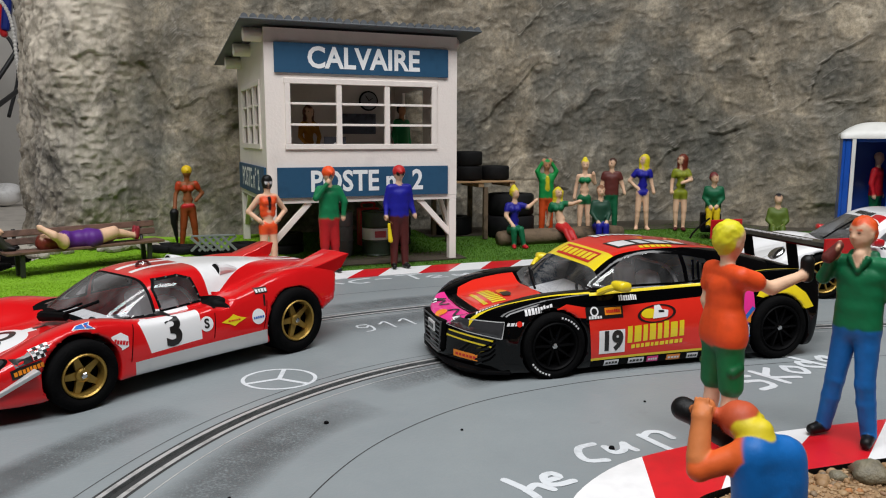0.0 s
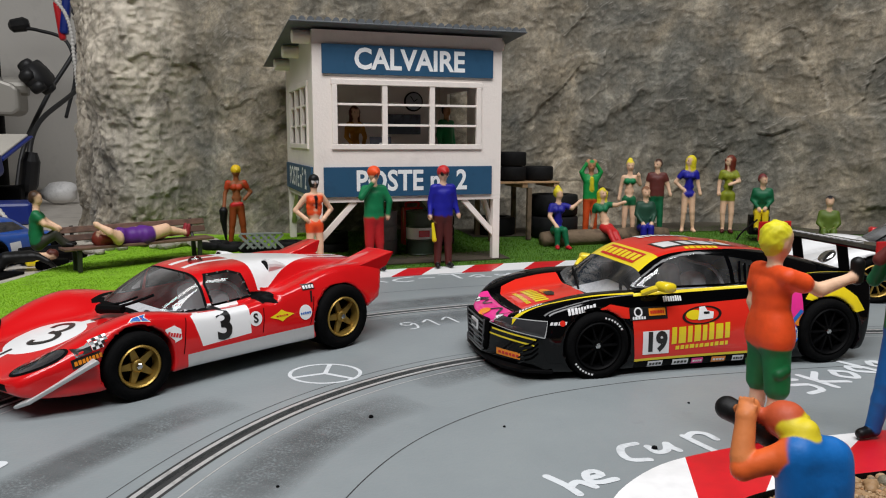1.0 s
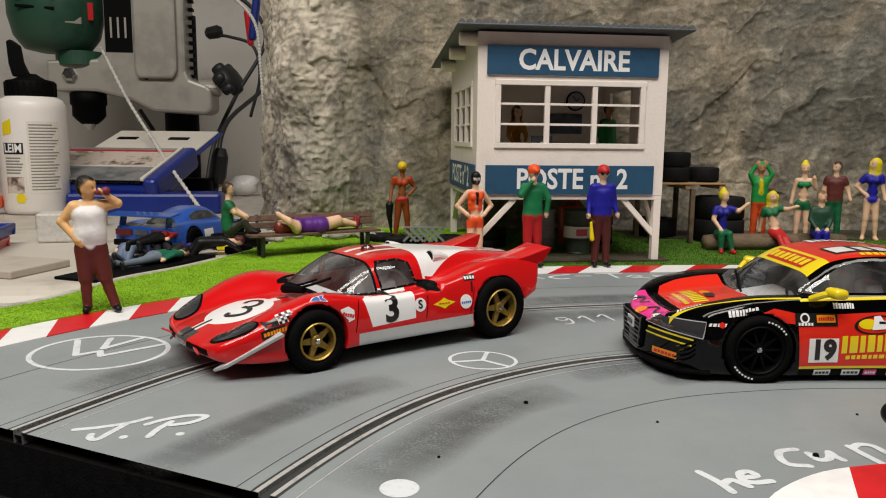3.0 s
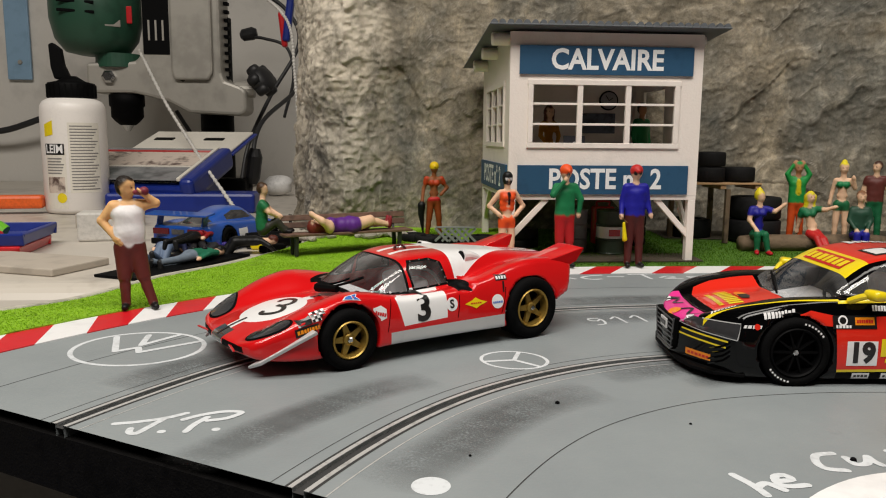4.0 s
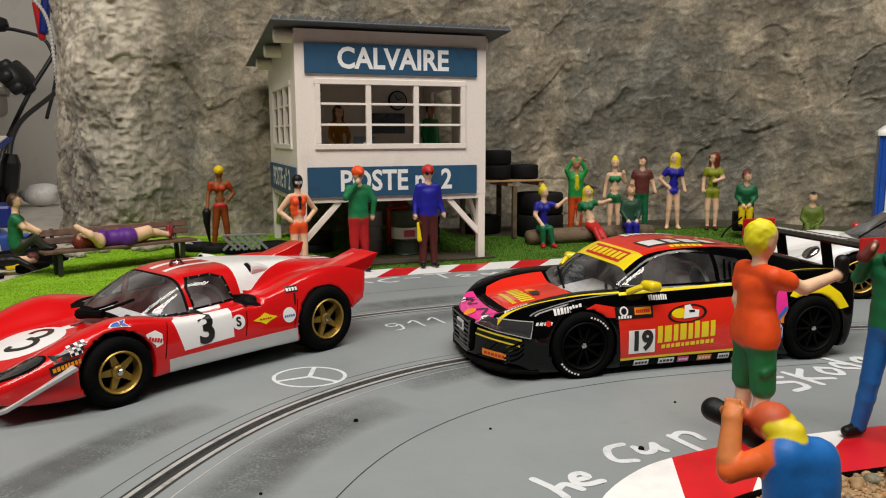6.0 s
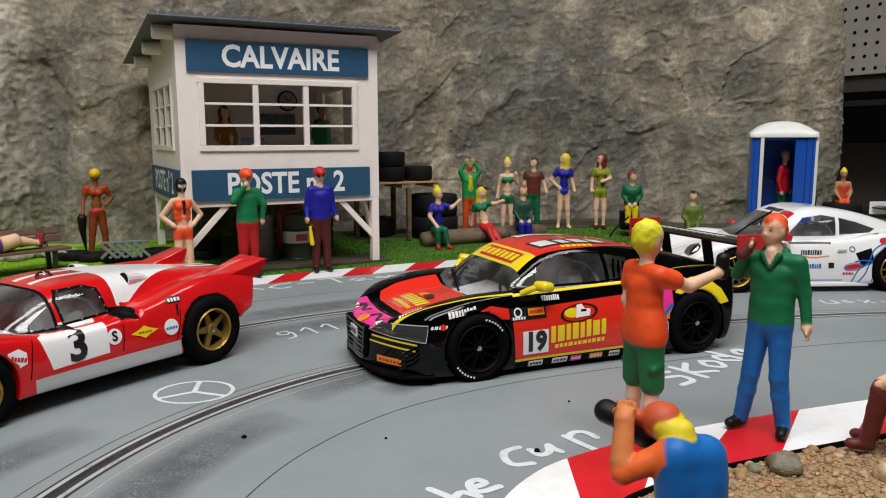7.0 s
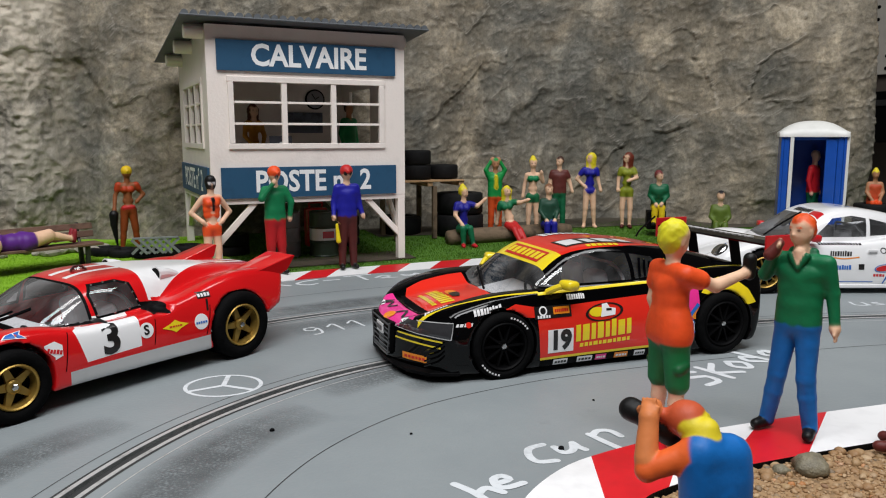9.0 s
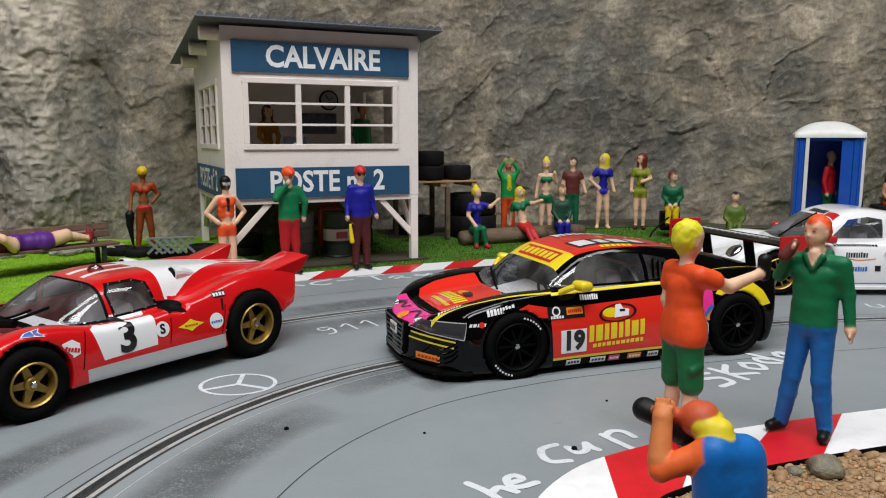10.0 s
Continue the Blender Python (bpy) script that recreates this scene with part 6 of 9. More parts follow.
for s in (-1, 1):
    edge = [(8.9, 20.7, 21.9), (9.0, 20.3, 24.6), (8.9, 19.3, 27.4), (7.2, 17.6, 30.0), (3.6, 17.2, 30.4), (0.0, 17.3, 30.3), (-3.0, 18.4, 29.2), (-4.0, 19.7, 26.6), (-4.6, 20.6, 24.2), (-4.8, 21.0, 22.4), (-1.2, 21.0, 22.1), (3.6, 21.0, 21.8)]
    for x, y, z in edge:
        hit, no, _, _ = tree.ray_cast(Vector((x * MM, s * 0.045, z * MM)), Vector((0, -s, 0)), 0.06)
        if hit:
            part("rivet", lathe([(0.36, 0), (0.3, 0.3)], tuple(hit / MM), (-90 * s, 0, 0), 8), CHROME, proto)
for i in range(9):
    part("rivet", lathe([(0.35, 0), (0.3, 0.3)], (30.0 - i * 6.8, 29.4, 11.4), (-90, 0, 0), 8), CHROME, proto)
decal(tree, text_flat("3", 8.4, 0.42, 1.0), left_side(9.8, 16.2), INK, proto, "number")
for pts in ([(47.4, -4.2), (45.6, -4.8), (43.6, -3.8), (42.6, -1.4), (44.0, 1.2), (46.2, 2.2), (48.6, 1.4), (49.2, -0.6)], [(48.4, 1.2), (48.8, 4.2), (50.8, 6.0), (53.4, 5.2), (55.6, 2.4), (55.4, 0.6), (54.2, 0.2)]):
    decal(tree, curved(pts, 1.7), on_top(0, 0, 0), INK, proto, "number", lift_by=0.14)
decal(tree, flat(disc_poly(2.3, 20)), left_side(-1.4, 16.4), PAPER, proto)
decal(tree, text_flat("S", 2.7, 0.12), left_side(-1.4, 16.4), INK, proto, "number", lift_by=0.2)
decal(tree, flat([(-4.6, 0), (-1.6, 1.0), (0, 1.9), (1.6, 1.0), (4.6, 0), (1.6, -1.0), (0, -1.9), (-1.6, -1.0)]), left_side(-11.2, 15.8), LEMON, proto)
decal(tree, bars(4.4, 0.5, 5, 0, 2), left_side(-11.2, 15.8), DRED, proto, lift_by=0.2)
decal(tree, flat(disc_poly(2.5, 20)), left_side(-20.4, 15.4), PAPER, proto)
decal(tree, bars(4.0, 0.8, 5, 0, 3), left_side(-20.4, 15.2), SKY, proto, lift_by=0.2)
decal(tree, flat(rect(4.8, 1.9)), left_side(-23.2, 23.4), INK, proto)
decal(tree, bars(4.2, 1.1, 4, 0, 4), left_side(-23.2, 23.4), PAPER, proto, lift_by=0.2)
decal(tree, flat([(-0.4, -2.2), (0.3, -2.2), (0.9, 1.4), (0.1, 1.4)]), left_side(-23.4, 20.6), INK, proto)
decal(tree, flat([(-2.6, -1.2), (-1.2, -2.6), (2.2, -1.6), (2.4, 1.2), (0.4, 2.6), (-2.6, 2.0)]), left_side(26.6, 16.6), PAPER, proto)
decal(tree, bars(4.2, 1.2, 5, 0.1, 5), left_side(26.6, 16.6) @ pose(0, 0, 0, 0, 0, -18), DRED, proto, lift_by=0.2)
decal(tree, flat([(-3.2, -0.5), (3.0, -1.5), (1.6, 0.1), (2.6, 1.6), (-1.8, 0.8)]), left_high(36.0, 26.5, 21.2, 45), PAPER, proto)
decal(tree, flat([(-2.6, -0.35), (0.2, -0.9), (0.0, 0.9), (-1.6, 0.55)]), left_high(36.0, 26.5, 21.2, 45), SKY, proto, lift_by=0.2)
decal(tree, flat([(0.6, -0.9), (2.5, -1.2), (1.2, 0.1), (2.1, 1.25), (0.4, 0.9)]), left_high(36.0, 26.5, 21.2, 45), SKY, proto, lift_by=0.2)
decal(tree, flat([(0.25, -0.6), (0.9, -0.2), (0.25, 0.4)]), left_high(36.0, 26.5, 21.2, 45), DRED, proto, lift_by=0.28)
decal(tree, flat(rect(8.2, 2.4)), left_high(51.0, 29.0, 14.4, 25) @ pose(0, 0, 0, 0, 0, 8), INK, proto)
decal(tree, bars(7.0, 1.2, 8, 0, 6), left_high(51.0, 29.0, 14.4, 25) @ pose(0, 0, 0, 0, 0, 8), AMBER, proto, lift_by=0.2)
decal(tree, flat([(-4, -1.6), (0.2, -1.6), (0.2, 1.4), (-1, 0.8), (-2.8, 0.8), (-4, 1.8)]), left_high(50.2, 28.0, 17.4, 32) @ pose(0, 0, 0, 0, 0, 8), INK, proto)
chk = None
for i in range(5):
    for k in range(4):
        if (i + k) % 2 == 0:
            chk = flat(rect(0.85, 0.85, 0.8 + i * 0.85, -1.2 + k * 0.85), chk)
decal(tree, flat(rect(4.4, 3.5, 2.5, 0.1)), left_high(50.2, 28.0, 17.6, 32) @ pose(0, 0, 0, 0, 0, 8), PAPER, proto)
decal(tree, chk, left_high(50.2, 28.0, 17.6, 32) @ pose(0, 0, 0, 0, 0, 8), INK, proto, lift_by=0.2)
for pts in ([(24.0, 10.4), (23.0, 16.0), (22.0, 20.6)], [(-3.6, 11.6), (-4.4, 16.0), (-4.8, 19.2)], [(-22, 11.0), (-23.6, 16.0), (-24.6, 20.0)]):
    decal(tree, curved(pts, 0.28), Matrix(((1, 0, 0, 0), (0, 0, 1, 0.045), (0, 1, 0, 0), (0, 0, 0, 1))), MATTE, proto, lift_by=0.08)
for sd in (-1, 1):
    n_ = Vector((0.52, 0.30 * sd, 0.80)).normalized()
    u_ = Vector((-9.0, 8.6 * sd, 4.6))
    u_ = (u_ - n_ * u_.dot(n_)).normalized()
    v_ = n_.cross(u_)
    o_ = Vector((60.6, 21.0 * sd, 14.2)) + n_ * 30
    m_ = Matrix([(u_[k], v_[k], n_[k], o_[k] * MM) for k in range(3)] + [(0, 0, 0, 1)])
    lens = [(8.2 * math.cos(a), 4.1 * math.sin(a) * (1 - 0.2 * math.cos(a))) for a in [2 * math.pi * i / 30 for i in range(30)]]
    decal(tree, flat(lens), m_, MATTE, proto, "lamp_surround", lift_by=0.12)
    decal(tree, flat([(x * 0.9, y * 0.84) for x, y in lens]), m_, LAMP, proto, "lamp_cover", "smoked clear lamp cover", lift_by=0.3)
decal(tree, flat(rect(10, 1.1)), on_top(65, 0, 0), INK, proto, lift_by=0.15)
decal(tree, flat(rect(4, 1.1)), on_top(35.5, 0, 0), INK, proto, lift_by=0.15)
tree = None

# ---- black and red coupe, number 19 ----
coupe = thing("black_red_race_car", "black and red GT coupe slot car numbered nineteen", "slot car", pose(159.4 * MM, 221.8 * MM, 0, 0, 0, 174.1))
COUPE = dict(
    nose=72.0, nose_round=0.0155, nose_z=13.0, tail=-63.5, tail_slant=0.12, high=41.0, axle_z=10.4,
    deck=[(-72, 26), (-55, 27.5), (-30, 26), (0, 23), (30, 22.4), (40, 21.8), (50, 20.8), (58, 19.2), (64, 18.0), (70, 16.4), (76, 14)],
    ridge=[(-72, 25), (-58, 28), (-42, 29), (-28, 28), (-10, 26.7), (10, 26.3), (28, 25.8), (42, 25.2), (54, 23.0), (62, 20.4), (68, 18.4), (72, 17.0), (76, 14)],
    ridge_at=[(-72, 23), (-42, 24.5), (0, 24.5), (42, 24), (60, 22.5), (76, 19)],
    ridge_out=0.05, ridge_in=0.03,
    cabin=[(-72, 22), (-62, 27), (-50, 30.4), (-38, 33.4), (-26, 35.8), (-14, 37.2), (-4, 37.9), (4, 37.9), (11, 37.0), (17, 35.2), (22, 32.4), (27, 28.8), (32, 25.0), (37, 21.2), (42, 17), (50, 10), (76, 2)],
    cab_w=[(-72, 19), (-40, 21.5), (-14, 23.6), (10, 24.3), (30, 25.0), (76, 22)], cab_pow=8, cab_drop=9.5, cab_blend=1.0,
    width=[(-72, 27.5), (-58, 30.6), (-42, 31.6), (-26, 30.6), (-5, 29.8), (20, 30.0), (40, 31.2), (54, 30.6), (64, 28.4), (76, 22)],
    belly=[(-72, 6.5), (-55, 4.0), (-30, 1.9), (30, 1.9), (58, 2.4), (76, 3.0)],
    arches=[(41.4, 10.9, 20.6), (-40.4, 11.5, 20.0)],
    cuts=[((-17, 31.5, 18), (5.0, 2.6, 6.0)), ((61.6, 0, 19.8), (2.4, 14, 3.2))])
body = shell(COUPE)
# paint: 0 black, 1 orange-red, 2 yellow, 3 pink, 4 lamp, 5 white, 6 matt black
region(body, [(29, 5.2), (30, 20.4), (-20, 22.6), (-24, 12.0), (-27, 7.6), (-27, 5.6)], "y", 1, on_left)
region(body, [(45.5, 19.6), (37, 22.7), (29, 21.0), (29, 18)], "y", 1, on_left)
region(body, [(28.5, 24.5), (-21, 25.7), (-21, 26.5), (28.5, 25.3)], "y", 2, on_left)
region(body, [(29, 4.4), (29, 5.2), (-27, 5.6), (-27, 4.8)], "y", 2, on_left)
region(body, [(15.5, -17.6), (15.5, 17.6), (-8, 16.8), (-30, 13.5), (-30, -13.5), (-8, -16.8)], "z", 1, lambda c, n: n.z > 0.3)
region(body, [(15.5, -17.6), (23.0, -19.0), (23.0, 19.0), (15.5, 17.6)], "z", 2, lambda c, n: n.z > 0.5)
region(body, [(36.5, -18.6), (36.5, 18.6), (52, 18.2), (58, 16.4), (60.2, 11), (60.2, -11), (58, -16.4), (52, -18.2)], "z", 1, lambda c, n: n.z > 0.6)
region(body, [(61.0, -14), (61.0, 14), (59.6, 12), (59.6, -12)], "z", 6, lambda c, n: c.z > 0.012)
region(body, [(63.0, -16.5), (63.0, 15), (67, 17.5), (72.5, 11), (72.5, -11), (67, -18)], "z", 3, facing_up)
region(body, [(29, 1.4), (29, 4.4), (-27, 4.8), (-27, 1.4)], "y", 6, on_left)
for s in (-1, 1):
    t_ = on_left if s > 0 else on_right
    region(body, [(-32, 21.5), (-35.5, 25.2), (-40, 26.2), (-46, 25.6), (-51.5, 21.6), (-54, 17.0), (-50, 16.4)], "y", 2, t_)
region(body, [(-30, -14), (-30, 14), (-54, 12), (-54, -12)], "z", 1, lambda c, n: n.z > 0.3)
region(body, [(-25, 7), (-25, 20.5), (-28, 25.0), (-37, 26.6), (-34, 22), (-30.6, 16), (-30, 7)], "y", 3, on_left)
for t_ in (lambda c, n: c.y > 0.012, lambda c, n: c.y < -0.012):
    region(body, [(58.4, 13.4), (57.4, 18.4), (67.6, 17.5), (70.2, 14.6)], "y", 4, t_)
screen = region(body, [(23.0, -21.8), (23.0, 21.8), (30, 23.2), (35.0, 18), (36.8, 0), (35.0, -18), (30, -23.2)], "z", 0, lambda c, n: n.z > 0.1 and c.z > 0.0215, True)
panes = [region(body, [(26.6, 26.8), (12.5, 34.8), (3, 35.9), (-7.4, 35.0), (-7.2, 26.9)], "y", 0, t_, True) for t_ in (on_left, on_right)]
vents = [region(body, [(-8.8, 27.0), (-9.0, 34.8), (-17, 33.4), (-21, 27.6)], "y", 0, t_, True) for t_ in (on_left, on_right)]
tree = tree_of(body)
finish(body, [CARBLACK, ORANGERED, LEMON, PINK, LAMP, PAPER, MATTE], coupe, "glossy black body with red door, bonnet and roof")
part("windscreen", screen, REFLECT_HAZE, coupe, "clear windscreen", True).visible_shadow = False
for pn in panes:
    part("side_window", pn, GLASS, coupe, "clear side window", True).visible_shadow = False
for pn in vents:
    part("rear_quarter_window", pn, GLASS, coupe, "ribbed rear quarter window", True).visible_shadow = False
cabin(coupe, -26, 32, 18.5, 14.0, -4)
for s in (-1, 1):
    wheel(coupe, 41.4, s * 26.2, 10.3, 9.8, MATTE, "ten", s)
    wheel(coupe, -40.4, s * 26.0, 10.6, 10.8, MATTE, "ten", s)
    mirror = part("door_mirror", box((5.0, 5.8, 3.2), (19.6, s * 30.6, 27.8), (0, -6, s * 16), 1.4, seg=3), LEMON, coupe, "yellow door mirror", True)
    part("mirror_arm", tube([(25.2, s * 26.4, 25.2), (23.0, s * 28.6, 26.8), (20.4, s * 30.6, 28.0)], 1.0, 8, 12), LEMON, mirror)
for k in range(4):
    part("window_louvre", box((0.7, 0.5, 6.4 - k * 0.8), (-10.6 - k * 2.2, 23.6 - k * 0.25, 30.6 - k * 0.3), (10, 0, 0)), CARBLACK, coupe)
# splitter, grille, lights
part("splitter", prism([(72.2, 0), (71.6, 12), (69.3, 21), (64.5, 27.5), (56, 30.4), (54, 27), (54, -27), (56, -30.4), (64.5, -27.5), (69.3, -21), (71.6, -12)], 1.1, Matrix.Translation((0, 0, 0.0023)), 0.25), MATTE, coupe, "black front splitter")
grille = part("grille", prism([(-10.5, 15.6), (10.5, 15.6), (9.4, 6.0), (8.0, 4.6), (-8.0, 4.6), (-9.4, 6.0)], 2.0, Matrix(((0, 0, 1, 0.0698), (1, 0, 0, 0), (0, 1, 0, 0), (0, 0, 0, 1))), 0.3), MATTE, coupe, "black slatted grille")
for k in range(7):
    w = 18.4 + k * 0.32
    part("grille_slat", box((0.5, w, 0.42), (71.9, 0, 5.6 + k * 1.5)), SLATE if k % 2 == 0 else CARBLACK, grille)
for s in (-1, 1):
    part("grille_frame", rod((72.0, s * 8.2, 4.8), (72.0, s * 10.4, 15.4), 0.3), SLATE, grille)
part("grille_frame", rod((72.0, -8.0, 4.7), (72.0, 8.0, 4.7), 0.3), SLATE, grille)
part("number_plate", box((0.5, 7, 3.2), (72.2, 0, 12.0), bevel=0.1), PAPER, grille)
part("plate_mark", box((0.3, 5, 1.4), (72.5, 0, 12.0)), INK, grille)
decal(tree, stripe([(58.4, 13.4), (57.4, 18.4), (67.6, 17.5), (70.2, 14.6), (66, 13.9), (58.4, 13.4)], 0.3), Matrix(((1, 0, 0, 0), (0, 0, -1, 0.045), (0, 1, 0, 0), (0, 0, 0, 1))) @ pose(0, 0, 0, 0, 180, 0) @ Matrix.Scale(-1, 4, (1, 0, 0)), SILVER, coupe)
decal(tree, stripe([(-5.0, 0.5), (4.4, -0.2)], 0.55), left_side(64.8, 12.6), LEMON, coupe)
decal(tree, stripe([(-5.0, 0.6), (4.4, -0.2)], 0.55), left_side(65.2, 10.7), LEMON, coupe)
for k in range(4):
    part("intake_slat", box((9.5, 0.5, 0.45), (62.6, 27.0, 6.4 + k * 1.5), (0, 0, 30)), CARBLACK, coupe)
decal(tree, flat(rect(5.0, 2.1)), left_side(66.4, 6.2), AMBER, coupe)
decal(tree, bars(4.2, 0.9, 6, 0, 7), left_side(66.4, 6.2), DRED, coupe, lift_by=0.2)
# writing and shapes on the flank
decal(tree, flat(rect(9.2, 7.4)), left_side(21.8, 10.2), PAPER, coupe)
decal(tree, text_flat("19", 5.6, 0.42, 0.95), left_side(21.8, 10.2), INK, coupe, "number", lift_by=0.2)
decal(tree, bars(20.5, 5.6, 8, 0.08, 8), left_side(6.0, 12.6) @ pose(0, 0, 0, 0, 0, 3), LEMON, coupe)
decal(tree, bars(18.5, 1.3, 11, 0.1, 9), left_side(5.6, 8.4) @ pose(0, 0, 0, 0, 0, 2), LEMON, coupe)
decal(tree, ring_flat(6.0, 7.0, 32, 0.40), left_side(5.5, 17.9) @ pose(0, 0, 0, 0, 0, 4), INK, coupe)
decal(tree, flat(disc_poly(3.0, 20, -2.6, 0.2, 1.5)), left_side(5.5, 17.9), LEMON, coupe)
decal(tree, flat([(-1.6, -1.8), (3.8, -1.4), (4.2, 0.6), (2.0, 1.0), (1.2, 2.4), (-0.8, 2.2), (-1.0, 0.4)]), left_side(5.5, 18.2), PAPER, coupe, lift_by=0.2)
decal(tree, flat(rect(2.0, 0.7, 1.6, 0.4)), left_side(5.5, 18.2), INK, coupe, lift_by=0.26)
decal(tree, flat(rect(13.2, 3.8)), left_side(24.2, 19.4), INK, coupe)
decal(tree, ring_flat(1.0, 1.5, 18), left_side(27.8, 19.9), PAPER, coupe, lift_by=0.2)
decal(tree, bars(4.6, 0.9, 5, 0, 21), left_side(27.6, 18.2), PAPER, coupe, lift_by=0.2)
decal(tree, flat(rect(5.8, 2.2)), left_side(21.2, 19.7), AMBER, coupe, lift_by=0.2)
decal(tree, bars(4.8, 1.0, 7, 0, 10), left_side(21.2, 19.7), DRED, coupe, lift_by=0.26)
decal(tree, bars(6.4, 1.7, 8, 0, 11), left_side(15.4, 23.4), PAPER, coupe, lift_by=0.2)
decal(tree, bars(9.2, 1.9, 9, 0.1, 12), left_side(46.4, 21.6) @ pose(0, 0, 0, 0, 0, 8), PAPER, coupe)
decal(tree, bars(7.0, 1.4, 8, 0.1, 13), on_top(60.0, 20.6, 164), PAPER, coupe)
decal(tree, bars(5.0, 1.0, 4, 0.4, 14), left_side(54.2, 17.8), PAPER, coupe)
decal(tree, flat(disc_poly(0.9, 12, 1.2, 0)), left_side(54.2, 17.8), ORANGERED, coupe, lift_by=0.2)
for i, (x, wd, mt) in enumerate([(21.5, 5.2, PAPER), (12.6, 5.6, PAPER), (6.6, 4.0, PINK), (-1.0, 5.0, AMBER), (-8, 4.0, PAPER), (-14, 4.0, PAPER), (-20.5, 5.0, PAPER)]):
    decal(tree, flat(rect(wd, 1.9)), left_side(x, 3.2), mt, coupe)
    decal(tree, bars(wd * 0.8, 0.8, 4, 0, 20 + i), left_side(x, 3.2), INK if mt is PAPER else PAPER, coupe, lift_by=0.2)
# shoulder line
decal(tree, curved([(65.5, 19.4), (60, 22.6), (50, 25.2), (42, 26.2), (34, 26.4), (28, 26.2)], 0.7), pose(0, 0, 0.06), LEMON, coupe)
decal(tree, curved([(-22, 21), (-30, 23), (-42, 23.6), (-56, 22.8)], 0.9), pose(0, 0, 0.06), LEMON, coupe, lift_by=0.2)
# pink graphic on the rear quarter
decal(tree, flat(disc_poly(2.0, 16)), left_side(-29.0, 15.0), AMBER, coupe)
decal(tree, curved([(-2.5, -6), (0.5, -2), (-1.5, 2), (2, 6)], 1.2), left_side(-28.2, 12.0), SKY, coupe, lift_by=0.2)
decal(tree, flat([(-2.4, -3), (1, -2), (2.6, 0), (0, 2.6), (-2, 1)]), left_side(-27.0, 10.6), PAPER, coupe, lift_by=0.22)
# roof, bonnet and screen band
decal(tree, flat(rect(27.0, 11.0)), on_top(-2.4, 7.5, 180), INK, coupe)
decal(tree, bars(25.4, 8.4, 4, 0, 15), on_top(-2.4, 7.5, 180), PAPER, coupe, lift_by=0.2)
decal(tree, bars(12.0, 2.0, 6, 0, 25), on_top(-1.0, 15.6, 180), LEMON, coupe, lift_by=0.2)
decal(tree, bars(20.0, 6.0, 8, 0, 16), on_top(-2.0, -12.5, 0), PAPER, coupe, lift_by=0.2)
decal(tree, flat(rect(25, 5.0)), on_top(19.4, 0, 90), DRED, coupe, lift_by=0.14)
decal(tree, bars(23.5, 3.4, 7, 0.1, 17), on_top(19.4, 0, 90), LEMON, coupe, lift_by=0.22)
decal(tree, bars(17.0, 4.6, 8, 0.1, 18), on_top(51.5, 0, 90), LEMON, coupe)
decal(tree, bars(16.0, 1.6, 16, 0.1, 19), on_top(56.0, 0, 90), LEMON, coupe)
decal(tree, flat(disc_poly(4.2, 16, 0, 0, 1.8)), on_top(47.0, -1, 90), AMBER, coupe, lift_by=0.2)
decal(tree, flat([(-1, -1.6), (4, -1.8), (5, 0.4), (2, 1.6), (-0.6, 1.4)]), on_top(46.6, 0, 90), INK, coupe, lift_by=0.24)
for s in (-1, 1):
    decal(tree, curved([(-5, -2.0), (-2, 1.6), (2, -1.0), (5, 1.2)], 1.0), on_top(66.5, s * 8.0, 90), INK, coupe, lift_by=0.2)
    decal(tree, flat([(-2.4, -1.2), (2.2, -1.6), (2.8, 1.2), (0, 2.0), (-2, 1)]), on_top(68.6, s * 13.5, 90), PAPER, coupe, lift_by=0.2)
decal(tree, flat(disc_poly(2.6, 16, 0, 0, 2.0)), on_top(69.8, 3.0, 90), AMBER, coupe, lift_by=0.24)
# wiper, aerial, tail wing
part("wiper", tube([(36.2, 2, 22.6), (33.6, -8, 25.0), (31.0, -16, 26.6)], 0.4, 6, 16), MATTE, coupe)
part("aerial", tube([(-25, 0, 37.4), (-27, 0, 40), (-33, 0, 44.5)], 0.32, 6, 14), MATTE, coupe, "thin black roof aerial")
wing = part("rear_wing", prism([(-70, 0.0), (-68, 1.0), (-60, 1.3), (-56.5, 0.5), (-56.5, -0.2), (-62, -0.1)], 61, Matrix(((1, 0, 0, 0), (0, 0, -1, 0.0305), (0, 1, 0, 0.0365), (0, 0, 0, 1))), 0.2), CARBLACK, coupe, "black rear wing on two struts")
mark = None
for k in range(11):
    mark = box((2.6, 2.2 if k % 3 else 1.4, 0.2), (-61.5, -17 + 3.4 * k, 38.0), (0, -2, 0), bm=mark)
part("wing_mark", mark, PAPER, wing, "white lettering-sized blocks on the wing")
for s in (-1, 1):
    part("wing_end_plate", box((15, 0.9, 8), (-63.5, s * 31, 36.0), bevel=0.3), DRED, wing, "red wing end plate")
    part("wing_strut", box((4, 1.0, 11), (-60, s * 12, 31.5), (0, 12, 0), 0.2), MATTE, wing)
    part("tail_lamp", box((1.2, 9, 3.0), (-62.0, s * 17, 20.5), bevel=0.4), DRED, coupe, "red tail lamp")
tree = None

